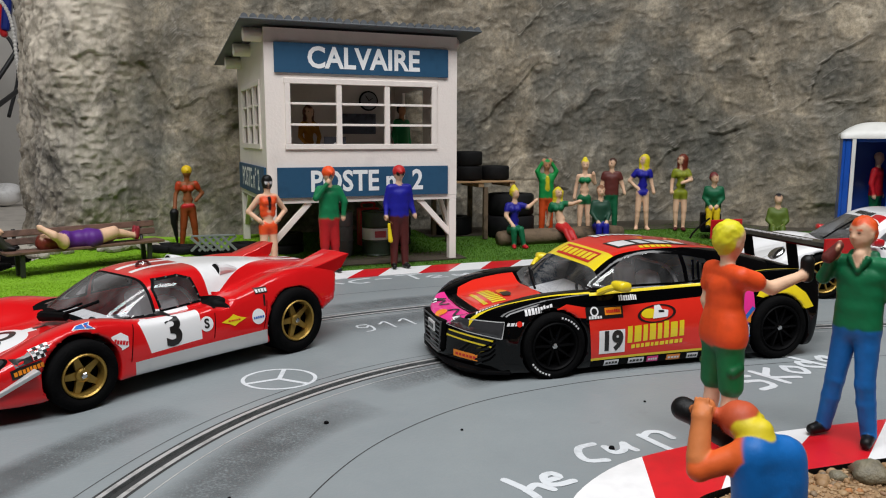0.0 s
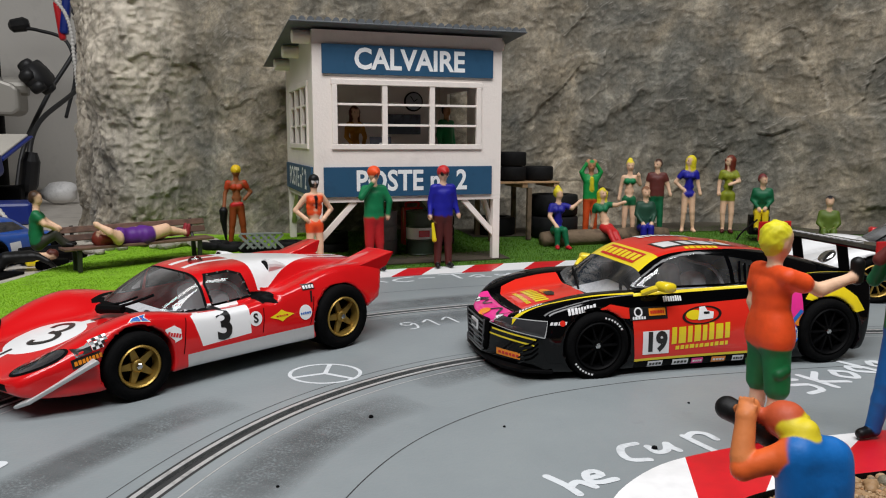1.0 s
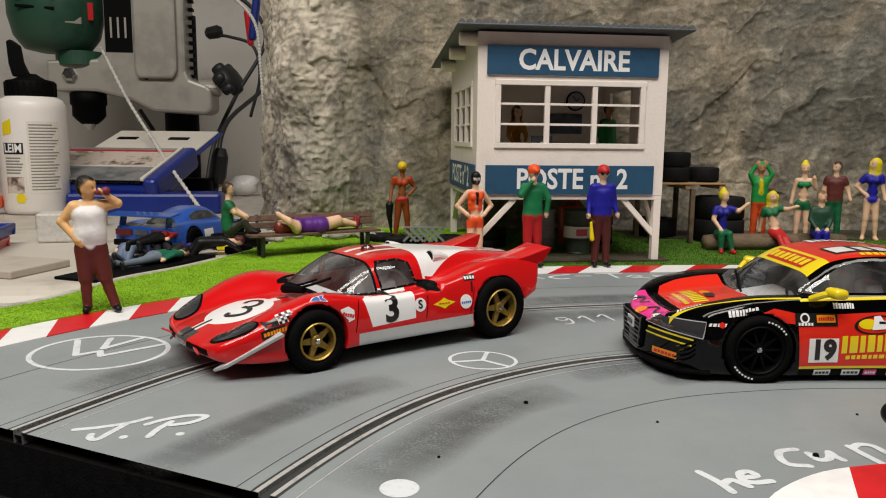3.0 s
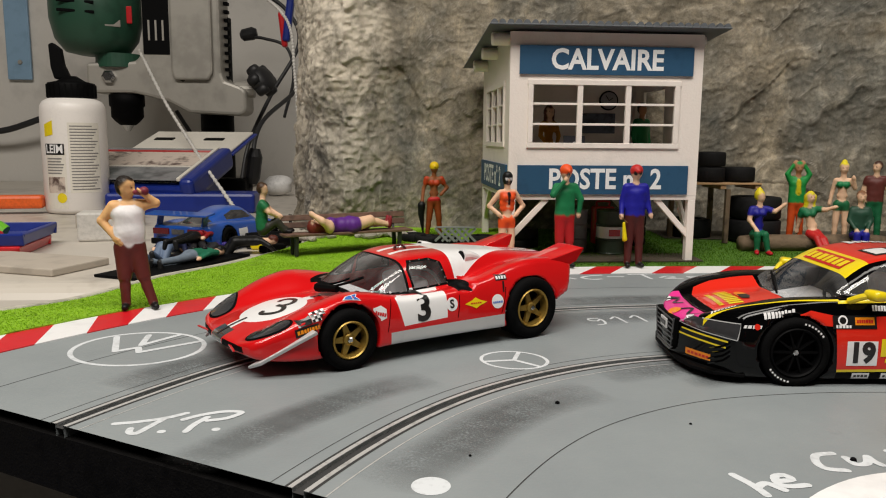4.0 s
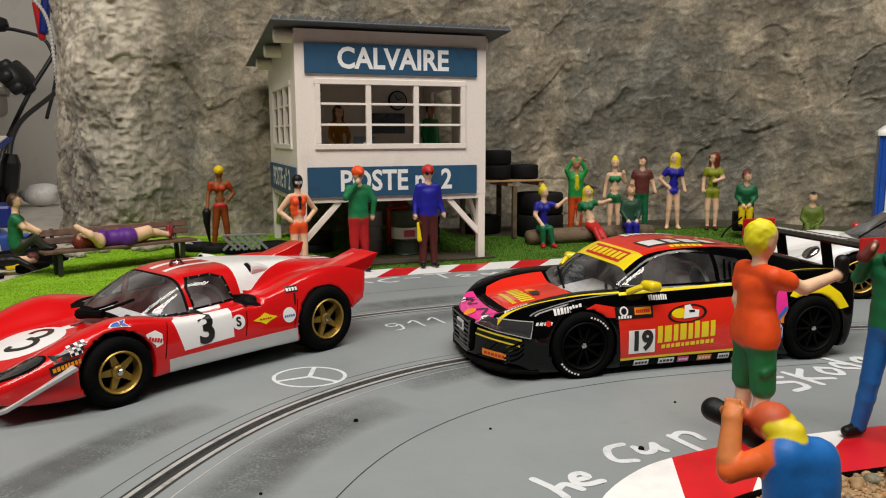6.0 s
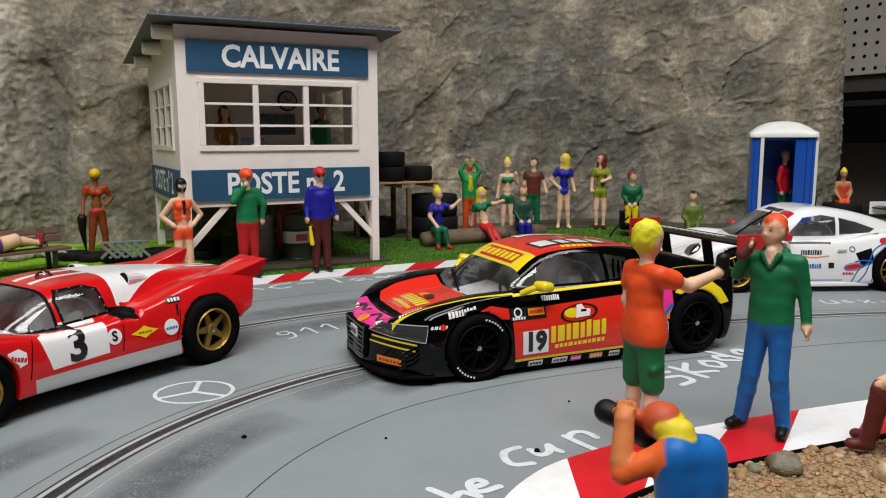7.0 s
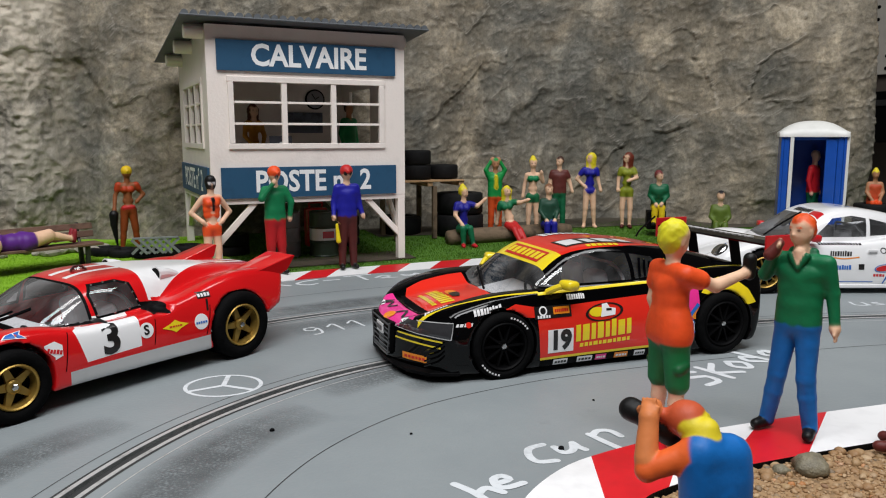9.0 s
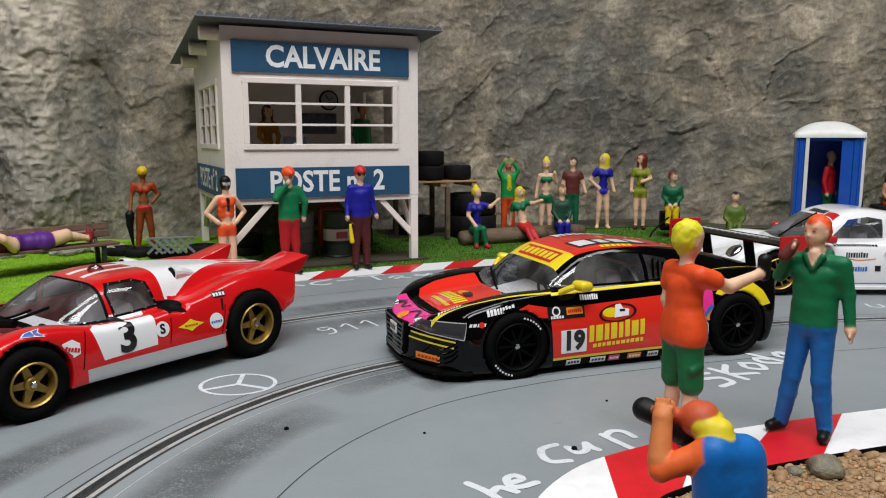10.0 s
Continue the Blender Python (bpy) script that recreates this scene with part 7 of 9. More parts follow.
# ---- white coupe in the far lane ----
white_car = thing("white_race_car", "white GT coupe slot car with blue and red line graphics", "slot car", pose(338 * MM, 263.6 * MM, 0, 0, 0, 154.5))
REAR_ENG = dict(
    nose=70.0, nose_z=11.0, tail=-72.0, high=41.0, axle_z=10.4,
    deck=[(-75, 22), (-60, 25), (-30, 26), (0, 22), (25, 22.6), (42, 20.6), (55, 17.6), (64, 14.6), (73, 11)],
    ridge=[(-75, 22), (-60, 26.4), (-45, 28.2), (-34, 28.0), (-18, 25.2), (0, 23.6), (20, 23.8), (34, 25.0), (44, 24.4), (54, 21.6), (62, 17.4), (73, 11)],
    ridge_at=[(-75, 23), (-40, 25.5), (0, 24.5), (42, 24), (60, 22), (73, 19)],
    ridge_out=0.05, ridge_in=0.035,
    cabin=[(-75, 17), (-62, 25), (-48, 30.5), (-34, 35.0), (-22, 37.8), (-10, 39.3), (-1, 39.2), (7, 37.0), (15, 32.6), (23, 27.6), (30, 23), (40, 15), (73, 2)],
    cab_w=[(-75, 15), (-40, 19), (-14, 22.4), (10, 22.8), (30, 23.4), (73, 20)], cab_pow=8, cab_drop=9.0, cab_blend=1.2,
    width=[(-75, 29), (-58, 32.6), (-38, 33.4), (-20, 31.4), (0, 30.2), (20, 30.4), (38, 32.0), (54, 31), (64, 28), (73, 22)],
    belly=[(-75, 6.5), (-55, 4.5), (0, 3.4), (73, 3.2)],
    arches=[(38.4, 11.2, 21.0), (-38.4, 11.8, 20.6)],
    cuts=[])
body = shell(REAR_ENG, 0.85)
region(body, [(-22, 11.5), (-19, 18.5), (-26.5, 21.0), (-27.5, 15.0)], "y", 3, on_left)
region(body, [(6.5, 9), (9.6, 10), (9.4, 18.8), (5.5, 17.6)], "z", 2, facing_up)
screen = region(body, [(10.0, -20), (10.0, 20), (22, 20.5), (27.5, 15), (29.0, 0), (27.5, -15), (22, -20.5)], "z", 0, lambda c, n: n.z > 0.1 and c.z > 0.0240, True)
panes = [region(body, [(12.0, 26.0), (2.8, 34.6), (-7, 35.9), (-13.2, 34.8), (-12.4, 26.2)], "y", 0, t_, True) for t_ in (on_left, on_right)]
panes += [region(body, [(-14.4, 26.6), (-15.0, 34.6), (-24, 32.4), (-34.5, 28.8), (-31, 27.2)], "y", 0, t_, True) for t_ in (on_left, on_right)]
tree = tree_of(body)
finish(body, [CARWHITE, INK, DRED, MATTE], white_car, "glossy white body with line graphics")
part("windscreen", screen, GLASS, white_car, "clear windscreen", True).visible_shadow = False
for pn in panes:
    part("side_window", pn, GLASS, white_car, "dark side window", True).visible_shadow = False
cabin(white_car, -26, 28, 17.5, 14.0, -10)
for s in (-1, 1):
    wheel(white_car, 38.4, s * 26.8, 10.3, 9.8, GOLD, "ten", s)
    wheel(white_car, -38.4, s * 27.0, 10.7, 11.4, GOLD, "ten", s)
    part("door_mirror", box((5.0, 7.5, 3.6), (15.5, s * 28.6, 26.4), (0, -6, s * 12), 1.3, seg=3), DRED, white_car, "red door mirror", True)
    part("head_lamp", lathe([(4.6, -1.5), (4.6, 0.2), (3.0, 1.3), (0.5, 1.7)], (57.5, s * 22.6, 19.6), (0, 42, s * 8), 24), CHROME, white_car, "clear round head lamp", True)
part("splitter", prism([(71.8, 0), (71.2, 12), (69, 21), (64, 27.8), (54, 31), (52, 27), (52, -27), (54, -31), (64, -27.8), (69, -21), (71.2, -12)], 1.0, Matrix.Translation((0, 0, 0.0024)), 0.25), MATTE, white_car, "black front splitter")
part("side_skirt", box((52, 1.6, 1.8), (0, 30.4, 3.6), bevel=0.4), CARWHITE, white_car)
part("wiper", tube([(28, 3, 24.6), (20, 4, 30.4), (11, 6, 36.6)], 0.45, 6, 16), MATTE, white_car)
part("aerial", tube([(-12, 4, 39.2), (-12.2, 4, 43.6)], 0.3, 6, 6), MATTE, white_car)
part("door_handle", box((4.6, 0.8, 1.4), (-12.5, 30.3, 20.4), bevel=0.4), CARWHITE, white_car)
decal(tree, bars(10.0, 2.4, 9, 0.15, 31), left_side(2.0, 19.0), INK, white_car)
decal(tree, curved([(-5, 0.2), (0, -0.3), (7, 0.4)], 0.5), left_side(0.5, 16.9), AMBER, white_car)
decal(tree, bars(10.0, 2.2, 9, 0.0, 32), left_side(2.4, 12.6), SKY, white_car)
decal(tree, flat(rect(2.6, 2.6)), left_side(-7.4, 12.8), INK, white_car)
decal(tree, bars(5.0, 1.2, 4, 0.0, 33), left_side(-15.5, 8.9), DRED, white_car)
decal(tree, ring_flat(1.0, 1.4, 18), left_side(-17.6, 20.4), INK, white_car)
decal(tree, flat(disc_poly(3.8, 18, 0, 0, 1.3)), left_side(-17.8, 12.2) @ pose(0, 0, 0, 0, 0, 8), DRED, white_car)
decal(tree, ring_flat(3.9, 4.5, 24, 0.42), left_side(-17.8, 12.2) @ pose(0, 0, 0, 0, 0, 8), SKY, white_car)
for pts in ([(-7, -9), (-4, -3), (0, 0), (3, 6), (8, 9), (13, 9.4)], [(-4, -9.4), (-1, -5), (0.5, -1), (4, 2), (8, 7)], [(2, -9), (3.4, -4), (2.2, 0), (4, 4)], [(-6, 0.6), (-2, 1.2), (2, 1.0)]):
    decal(tree, curved(pts, 0.6), left_side(-24.5, 14.0), SKY, white_car)
decal(tree, flat(disc_poly(2.4, 18, 0, 0, 1.6)), left_side(-33.0, 24.2), DRED, white_car)
decal(tree, stripe([(-13, 0), (13, 0.2)], 0.35), left_side(0, 5.6), SKY, white_car)
decal(tree, curved([(-9, 0.6), (0, 0.2), (6, 0.8), (10, 1.2)], 0.5), left_side(14, 6.0), SKY, white_car)
decal(tree, bars(20, 0.9, 14, 0.0, 34), left_side(2.0, 23.2), MATTE, white_car)
decal(tree, flat(rect(5.2, 4.2)), left_side(15.6, 18.4), DRED, white_car)
decal(tree, text_flat("1", 3.4, 0.2), left_side(15.6, 18.4), PAPER, white_car, "number", lift_by=0.2)
decal(tree, bars(16, 3.0, 7, 0, 35), on_top(7.0, 0, 90), INK, white_car, lift_by=0.2)
decal(tree, curved([(-5, -3), (-2, 2), (3, 3), (5, -1), (1, -3), (-2, 0)], 0.7), on_top(-8, 6, 90), SKY, white_car, lift_by=0.2)
decal(tree, curved([(-5, -3), (-2, 2), (3, 3), (6, -2)], 0.9), on_top(-18, -2, 70), DRED, white_car, lift_by=0.2)
decal(tree, curved([(-9, 4), (-3, 0), (3, 4), (8, 0)], 0.8), on_top(50, 10, 90), SKY, white_car, lift_by=0.2)
wing = part("rear_wing", prism([(-76, 0.0), (-74, 1.0), (-66, 1.3), (-62.5, 0.5), (-62.5, -0.2), (-68, -0.1)], 60, Matrix(((1, 0, 0, 0), (0, 0, -1, 0.030), (0, 1, 0, 0.0345), (0, 0, 0, 1))), 0.2), CARBLACK, white_car, "black rear wing")
for s in (-1, 1):
    part("wing_end_plate", box((15, 0.9, 7), (-69, s * 30.5, 34.4), bevel=0.3), CARWHITE, wing)
    part("wing_strut", box((4, 1.0, 11), (-66, s * 11, 29.5), (0, 12, 0), 0.2), MATTE, wing)
tree = None

# ---- paint on the road ----
def on_road(name, bm, label, category="road marking", mat=None, z=0.07):
    put(bm, bm.verts, Matrix.Translation((0, 0, z * MM)))
    ob = part(name, bm, mat or CHALK)
    return tagged(ob, label, category, kind="structure")


def strokes(lines, w, m):
    bm, done, w = None, [], w * 1.3
    for pts in lines:
        one = curved(pts, w, 18) if len(pts) > 2 else stripe(pts, w)
        for q, (x, y) in enumerate((pts[0], pts[-1])):
            dot = flat(disc_poly(w / 2, 10, x, y))
            put(dot, dot.verts, Matrix.Translation((0, 0, (0.006 + 0.006 * q) * MM)))
            one = join(one, dot)
        put(one, one.verts, Matrix.Translation((0, 0, 0.02 * MM * len(done))))
        done.append(pts)
        bm = join(bm, one)
    bmesh.ops.recalc_face_normals(bm, faces=bm.faces)
    for f in bm.faces:
        if f.normal.z < 0:
            f.normal_flip()
    put(bm, bm.verts, m)
    return bm


bm = ring_flat(10.4, 11.6, 48, 0.88)
put(bm, bm.verts, pose(36.4 * MM, 226.8 * MM, 0, 0, 0, -25))
for a in (95, 215, 335):
    one = stripe([(0, 0), (10.6 * math.cos(math.radians(a)), 9.4 * math.sin(math.radians(a)))], 1.5)
    put(one, one.verts, pose(36.4 * MM, 226.8 * MM, 0, 0, 0, -25))
    bm = join(bm, one)
on_road("roundel_marking", bm, "white painted ring with three spokes on the road")
bm = ring_flat(21.2, 22.9, 56, 0.92)
put(bm, bm.verts, pose(-90.5 * MM, 248 * MM, 0, 0, 0, -20))
zig = strokes([[(-102.8, 263.2), (-97.1, 244.2)], [(-97.1, 244.2), (-90.7, 248.4)], [(-90.7, 248.4), (-88.7, 242.4)], [(-88.7, 242.4), (-71.3, 255.4)], [(-91.9, 264.6), (-90.6, 251.2)], [(-90.6, 251.2), (-81.3, 264.0)]], 1.7, pose(0, 0, 0))
bm = join(bm, zig)
on_road("roundel_marking", bm, "white painted ring with zigzag strokes on the road")
on_road("initials_marking", strokes([[(-74.8, 177.2), (-69.1, 178.2), (-62.7, 180.6), (-58.5, 183.6)], [(-63.3, 179.8), (-65.5, 174.6), (-67.5, 170.2), (-69.4, 171.3), (-69.7, 173.5)], [(-52.4, 180.2), (-54.5, 175.6), (-55.6, 170.8)], [(-58.1, 178.9), (-54.5, 181.9), (-49.1, 184.1), (-45.0, 183.8), (-44.4, 182.4), (-47.4, 179.1), (-51.8, 177.8)]], 1.4, pose(0, 0, 0)), "white hand-painted initials on the road")
for x, y in ((-61.6, 171.2), (-48.5, 171.9)):
    bm = flat(disc_poly(1.1, 14))
    put(bm, bm.verts, pose(x * MM, y * MM, 0))
    on_road("initials_marking", bm, "white painted full stop on the road")
NINE = [(2.4, 5), (-1.4, 5.4), (-2.4, 2.4), (0.4, 0.8), (2.6, 3.4), (2.6, 0), (1.0, -4.4), (-2.4, -5)]
on_road("number_marking", strokes([[(x - 10, y) for x, y in NINE], [(-3, 2.6), (0.6, 5), (0.2, -5)], [(6, 2.6), (9.6, 5), (9.2, -5)]], 0.8, pose(89 * MM, 279.5 * MM, 0, 0, 0, 12)), "white hand-painted number 911 on the road")
on_road("scrawl_marking", strokes([[(69.3, 138.6), (71.2, 133.5), (72.0, 128.8)], [(71.4, 132.2), (74.5, 134.0), (76.8, 130.8)], [(78.0, 134.8), (81.0, 135.4), (80.4, 137.6), (78.0, 137.0), (77.0, 133.6), (79.0, 132.2), (82.9, 132.6)]], 1.5, pose(0, 0, 0)), "white hand-painted lettering strokes on the road")
on_road("scrawl_marking", strokes([[(97.9, 148.1), (93.6, 147.4), (91.4, 143.6), (91.8, 140.2), (95.8, 139.0)], [(99.6, 145.6), (99.8, 142.0), (102.6, 142.2), (105.0, 145.8)], [(105.0, 145.8), (104.9, 143.2), (105.4, 141.2)], [(111.8, 148.4), (112.5, 142.4), (113.2, 138.0)], [(112.0, 147.4), (115.2, 149.2), (117.8, 147.8), (118.2, 144.0)]], 1.5, pose(0, 0, 0)), "white hand-painted lettering strokes on the road")
on_road("scrawl_marking", strokes([[(-20, 5), (-25, 6.5), (-27, 3), (-21, 0), (-22, -5), (-28, -5)], [(-15, 7), (-16, -6)], [(-8, 6), (-15.4, 0.6), (-8, -5)], [(-2, 4), (-5, 0), (-2, -4.4), (1.4, 0), (-2, 4)], [(8, -4), (4.4, 0), (7, 4), (10, 0), (10, 9), (10.6, -4)], [(18, 3), (15, 0), (18, -4), (20, 3), (21, -4)]], 1.7, pose(193 * MM, 175.5 * MM, 0, 0, 0, 14)), "white hand-painted word in brush strokes on the road")
on_road("scrawl_marking", strokes([[(88.5, 374.5), (90.4, 372.0), (93.4, 368.7)], [(110.1, 379.0), (102.2, 376.4), (97.9, 371.7), (102.5, 366.8), (107, 368)], [(112.9, 374.4), (120.4, 374.0)], [(125.6, 380.0), (140.1, 381.0)], [(132.7, 380.0), (133.6, 367.1)], [(139.8, 370.4), (144.7, 374.4), (148.0, 371.3), (141.6, 367.7), (150, 367)], [(160, 371), (155.3, 372.6), (156.5, 368.6), (161.0, 369.4), (163.5, 373.6), (165, 367.6)]], 1.5, pose(0, 0, 0)), "white hand-painted lettering strokes on the road")
on_road("scrawl_marking", strokes([[(-14, 3), (-14, -3), (-9, -3), (-9, 3), (-8, -3)], [(-2, 3), (-5, 1), (-1, -1), (-5, -3)], [(3, 3), (8, -3)], [(8, 3), (3, -3)], [(12, 0), (18, 0)]], 1.0, pose(321 * MM, 213 * MM, 0, 0, 0, -28)), "white hand-painted lettering strokes on the road")
bm = flat(disc_poly(4.2, 24))
put(bm, bm.verts, pose(3 * MM, 137.5 * MM, 0))
on_road("dot_marking", bm, "round white sticker on the road")


def rub(points, w, seed):
    """A dark rubbed track along points with ragged sides."""
    P = smooth_path([(x, y, 0) for x, y in points], 40)
    r = random.Random(seed)
    own = bmesh.new()
    fade = own.verts.layers.float.new("fade")
    rows = []
    for i, p in enumerate(P):
        d = (P[min(i + 1, len(P) - 1)] - P[max(i - 1, 0)]).normalized()
        s = Vector((-d.y, d.x, 0))
        k = math.sin(math.pi * i / (len(P) - 1)) ** 0.6
        row = []
        for q, f in ((1, 0.0), (0.4, 1.0), (-0.4, 1.0), (-1, 0.0)):
            v = own.verts.new((p + s * q * w * 0.9) * MM)
            v[fade] = f * k * r.uniform(0.75, 1.0)
            row.append(v)
        rows.append(row)
    for a, b in zip(rows, rows[1:]):
        for k in range(3):
            own.faces.new((a[k], a[k + 1], b[k + 1], b[k]))
    return own


def rub_material():
    """Rubber dust: thins out over the paint in fine grains."""
    m, nt, p = nodes_of("rubber_dust")
    L = nt.links.new
    tc = nt.nodes.new("ShaderNodeTexCoord")
    n1 = add_node(nt, "ShaderNodeTexNoise", Scale=55.0, Detail=8.0, Roughness=0.75)
    n2 = add_node(nt, "ShaderNodeTexNoise", Scale=1400.0, Detail=3.0)
    L(tc.outputs["Object"], n1.inputs["Vector"])
    L(tc.outputs["Object"], n2.inputs["Vector"])
    ad = nt.nodes.new("ShaderNodeMath")
    ad.operation = "ADD"
    L(n1.outputs[0], ad.inputs[0])
    L(n2.outputs[0], ad.inputs[1])
    at = nt.nodes.new("ShaderNodeAttribute")
    at.attribute_name = "fade"
    mu = nt.nodes.new("ShaderNodeMath")
    mu.operation = "MULTIPLY"
    L(at.outputs["Fac"], mu.inputs[0])
    L(ramp(nt, ad.outputs[0], [(0.72, (0.0,)), (1.1, (0.46,))]), mu.inputs[1])
    L(mu.outputs[0], p.inputs["Alpha"])
    p.inputs["Base Color"].default_value = (0.045, 0.045, 0.045, 1)
    p.inputs["Roughness"].default_value = 0.6
    return m


RUB = rub_material()
for i, (pts, w) in enumerate([([(-52, 150), (-40, 166), (-27, 182), (-10, 199), (8, 210)], 10), ([(-8, 138), (8, 155), (21, 172), (38, 187), (56, 196)], 12), ([(-84, 205), (-70, 225), (-45, 247), (-20, 262)], 12), ([(60, 208), (90, 217), (130, 220)], 10), ([(70, 280), (110, 290), (170, 292), (240, 282)], 14), ([(60, 312), (110, 318), (170, 316)], 12), ([(84, 200), (110, 207), (135, 206)], 8)]):
    on_road("tyre_marks", rub(pts, w, i), "dark rubber dust rubbed along the lane", mat=RUB, z=0.035 + 0.002 * i)
for x, y, r in ((41.2, 185.3, 0.7), (100.5, 144, 0.8), (72, 168, 0.4), (13, 152, 0.4), (128, 168, 0.4)):
    ob = part("grit", lathe([(r, 0), (r * 0.8, r * 0.7), (r * 0.2, r)], (x, y, 0.05), seg=7), MATTE)
    tagged(ob, "dark crumb of grit lying on the road", "grit")

# ---- gravel trap ----
gp = [tuple(beside(i, -112.8)) for i in range(30, len(CURVE), 8)]
gp = [p for p in gp if (Vector(p) - EDGE_A).dot(EDGE_N) < -1]
gp += [(520, 60), (520, -150), (400, -125), (58, 88)]


def mound(x, y):
    return -1.3 + 1.6 * lattice(np.array([[x / 14.0, y / 14.0, 0.5]]), 77)[0]


tagged(part("gravel_bed", sheet(gp, 6, mound), SAND), "bed of sandy gravel beside the track", "gravel", kind="stuff")
PEBBLE, nt, p = nodes_of("pebble")
geo = nt.nodes.new("ShaderNodeNewGeometry")
nt.links.new(ramp(nt, geo.outputs["Random Per Island"], [(0.0, (0.36, 0.24, 0.12)), (0.3, (0.28, 0.16, 0.07)), (0.5, (0.44, 0.31, 0.18)), (0.7, (0.27, 0.15, 0.06)), (0.85, (0.38, 0.26, 0.15)), (0.93, (0.16, 0.12, 0.08)), (0.97, (0.44, 0.18, 0.05)), (1.0, (0.50, 0.42, 0.32))]), p.inputs["Base Color"])
p.inputs["Roughness"].default_value = 0.6
tc = nt.nodes.new("ShaderNodeTexCoord")
ns = add_node(nt, "ShaderNodeTexNoise", Scale=900.0, Detail=6.0)
nt.links.new(tc.outputs["Object"], ns.inputs["Vector"])
bp = nt.nodes.new("ShaderNodeBump")
bp.inputs["Strength"].default_value, bp.inputs["Distance"].default_value = 0.5, 0.0005
nt.links.new(ns.outputs[0], bp.inputs["Height"])
nt.links.new(bp.outputs[0], p.inputs["Normal"])
ico = bmesh.new()
bmesh.ops.create_icosphere(ico, subdivisions=2, radius=1.0)
IV = np.array([v.co[:] for v in ico.verts])
IF = np.array([[v.index for v in f.verts] for f in ico.faces])
ico.free()


def pebble_verts(size, r):
    """A worn stone: a ball pushed about and flattened."""
    q = IV + 0.5 * (np.stack([lattice(IV * 1.3 + r.uniform(0, 90, 3), k) for k in (1, 2, 3)], 1) - 0.5)
    q = q * np.array([1.0, r.uniform(0.6, 0.95), r.uniform(0.45, 0.8)]) * size
    a = r.uniform(0, 6.28)
    c, s = math.cos(a), math.sin(a)
    return q @ np.array([[c, s, 0], [-s, c, 0], [0, 0, 1]])


rg = np.random.default_rng(12)
VV, FF, n = [], [], 0
while n < 21000:
    x, y = rg.uniform(55, 300), rg.uniform(-40, 140)
    if not inside(x, y, gp) or (x > 230 and rg.random() < 0.6):
        continue
    sz = 0.24 + 0.55 * rg.random() ** 2.5 + 1.1 * rg.random() ** 14
    VV.append(pebble_verts(sz, rg) + np.array([x, y, mound(x, y) + 0.2 * sz]))
    FF.append(IF + len(IV) * n)
    n += 1
tagged(new("gravel", mesh_from("gravel", np.concatenate(VV) * MM, np.concatenate(FF), PEBBLE, True)), "loose sandy pebbles of many sizes in the trap", "gravel", kind="stuff")
STONE = material("river_stone", (0.17, 0.15, 0.10), 0.55, vary=0.45, scale=250, bump=0.6)
TANSTONE = material("tan_stone", (0.55, 0.40, 0.22), 0.6, vary=0.35, scale=250, bump=0.6)
for x, y, sz, mt, lb in ((143.4, 110.0, 4.3, STONE, "dark olive river stone lying in the gravel"), (170, 88, 5.2, STONE, "flat dark olive stone lying in the gravel"), (137, 112.4, 2.0, STONE, "small grey stone beside the kerb"), (160, 96, 3.6, TANSTONE, "pale tan stone lying in the gravel"), (176, 98, 3.4, TANSTONE, "pale tan stone lying in the gravel"), (150, 84, 3.8, TANSTONE, "rounded tan stone lying in the gravel"), (192, 84, 4.0, TANSTONE, "rounded tan stone lying in the gravel")):
    me = mesh_from("stone", (pebble_verts(sz, rg) + np.array([0, 0, sz * 0.3])) * MM, IF, mt, True)
    ob = new("stone", me)
    ob.matrix_world = pose(x * MM, y * MM, mound(x, y) * MM)
    tagged(ob, lb, "stone")

# ---- things before the rock ----
WOOD = material("bench_wood", (0.12, 0.065, 0.045), 0.5, vary=0.35, scale=250, bump=0.4, piece=0.15)
IRON = material("cast_iron", (0.02, 0.02, 0.02), 0.5)
bench = thing("park_bench", "brown slatted park bench on black iron legs", "bench", pose(-28 * MM, 452 * MM, 1.9 * MM, 0, 0, 22))
for k, y in enumerate((-5.6, -1.4, 2.8)):
    part("seat_slat", box((82, 3.7, 1.5), (0, y, 12.8), bevel=0.3), WOOD, bench)
for z, y in ((17.5, 6.2), (21.8, 7.3)):
    part("back_slat", box((82, 1.3, 3.5), (0, y, z), (-14, 0, 0), 0.3), WOOD, bench)
for x in (-33, 33):
    part("leg", box((2.2, 2.6, 12), (x, -4.5, 6.1), (6, 0, 0), 0.4), IRON, bench)
    part("leg", box((2.2, 2.6, 12), (x, 4.2, 6.1), (-8, 0, 0), 0.4), IRON, bench)
    part("arm_frame", tube([(x, -6, 11.9), (x, 3, 11.9), (x, 6.4, 15), (x, 8.2, 24)], 1.0, 8, 20), IRON, bench)
lying = doll("lying_figure", "painted woman in purple dress lying along the bench", (-28, 452, 15.6), 0, dict(elA=(-6.5, -3.0, 48.5), haA=(-3.4, -6.0, 54), haB=(5.4, -2, 30), kneeA=(-1.6, -2.0, 14.5), kneeB=(2.2, -0.4, 14.5), footA=(-1.0, 0.2, 1.3), footB=(1.8, 0.2, 1.3), toeA=(-1.4, -2.6, 0.6), toeB=(2.2, -2.6, 0.6)), top=(0.10, 0.02, 0.22), legs=(0.10, 0.02, 0.22), shoes=(0.25, 0.02, 0.03), hair=(0.16, 0.025, 0.015), sleeves="none", trousers="hot", woman=True, hairdo="long", h=0.7, build=1.35)
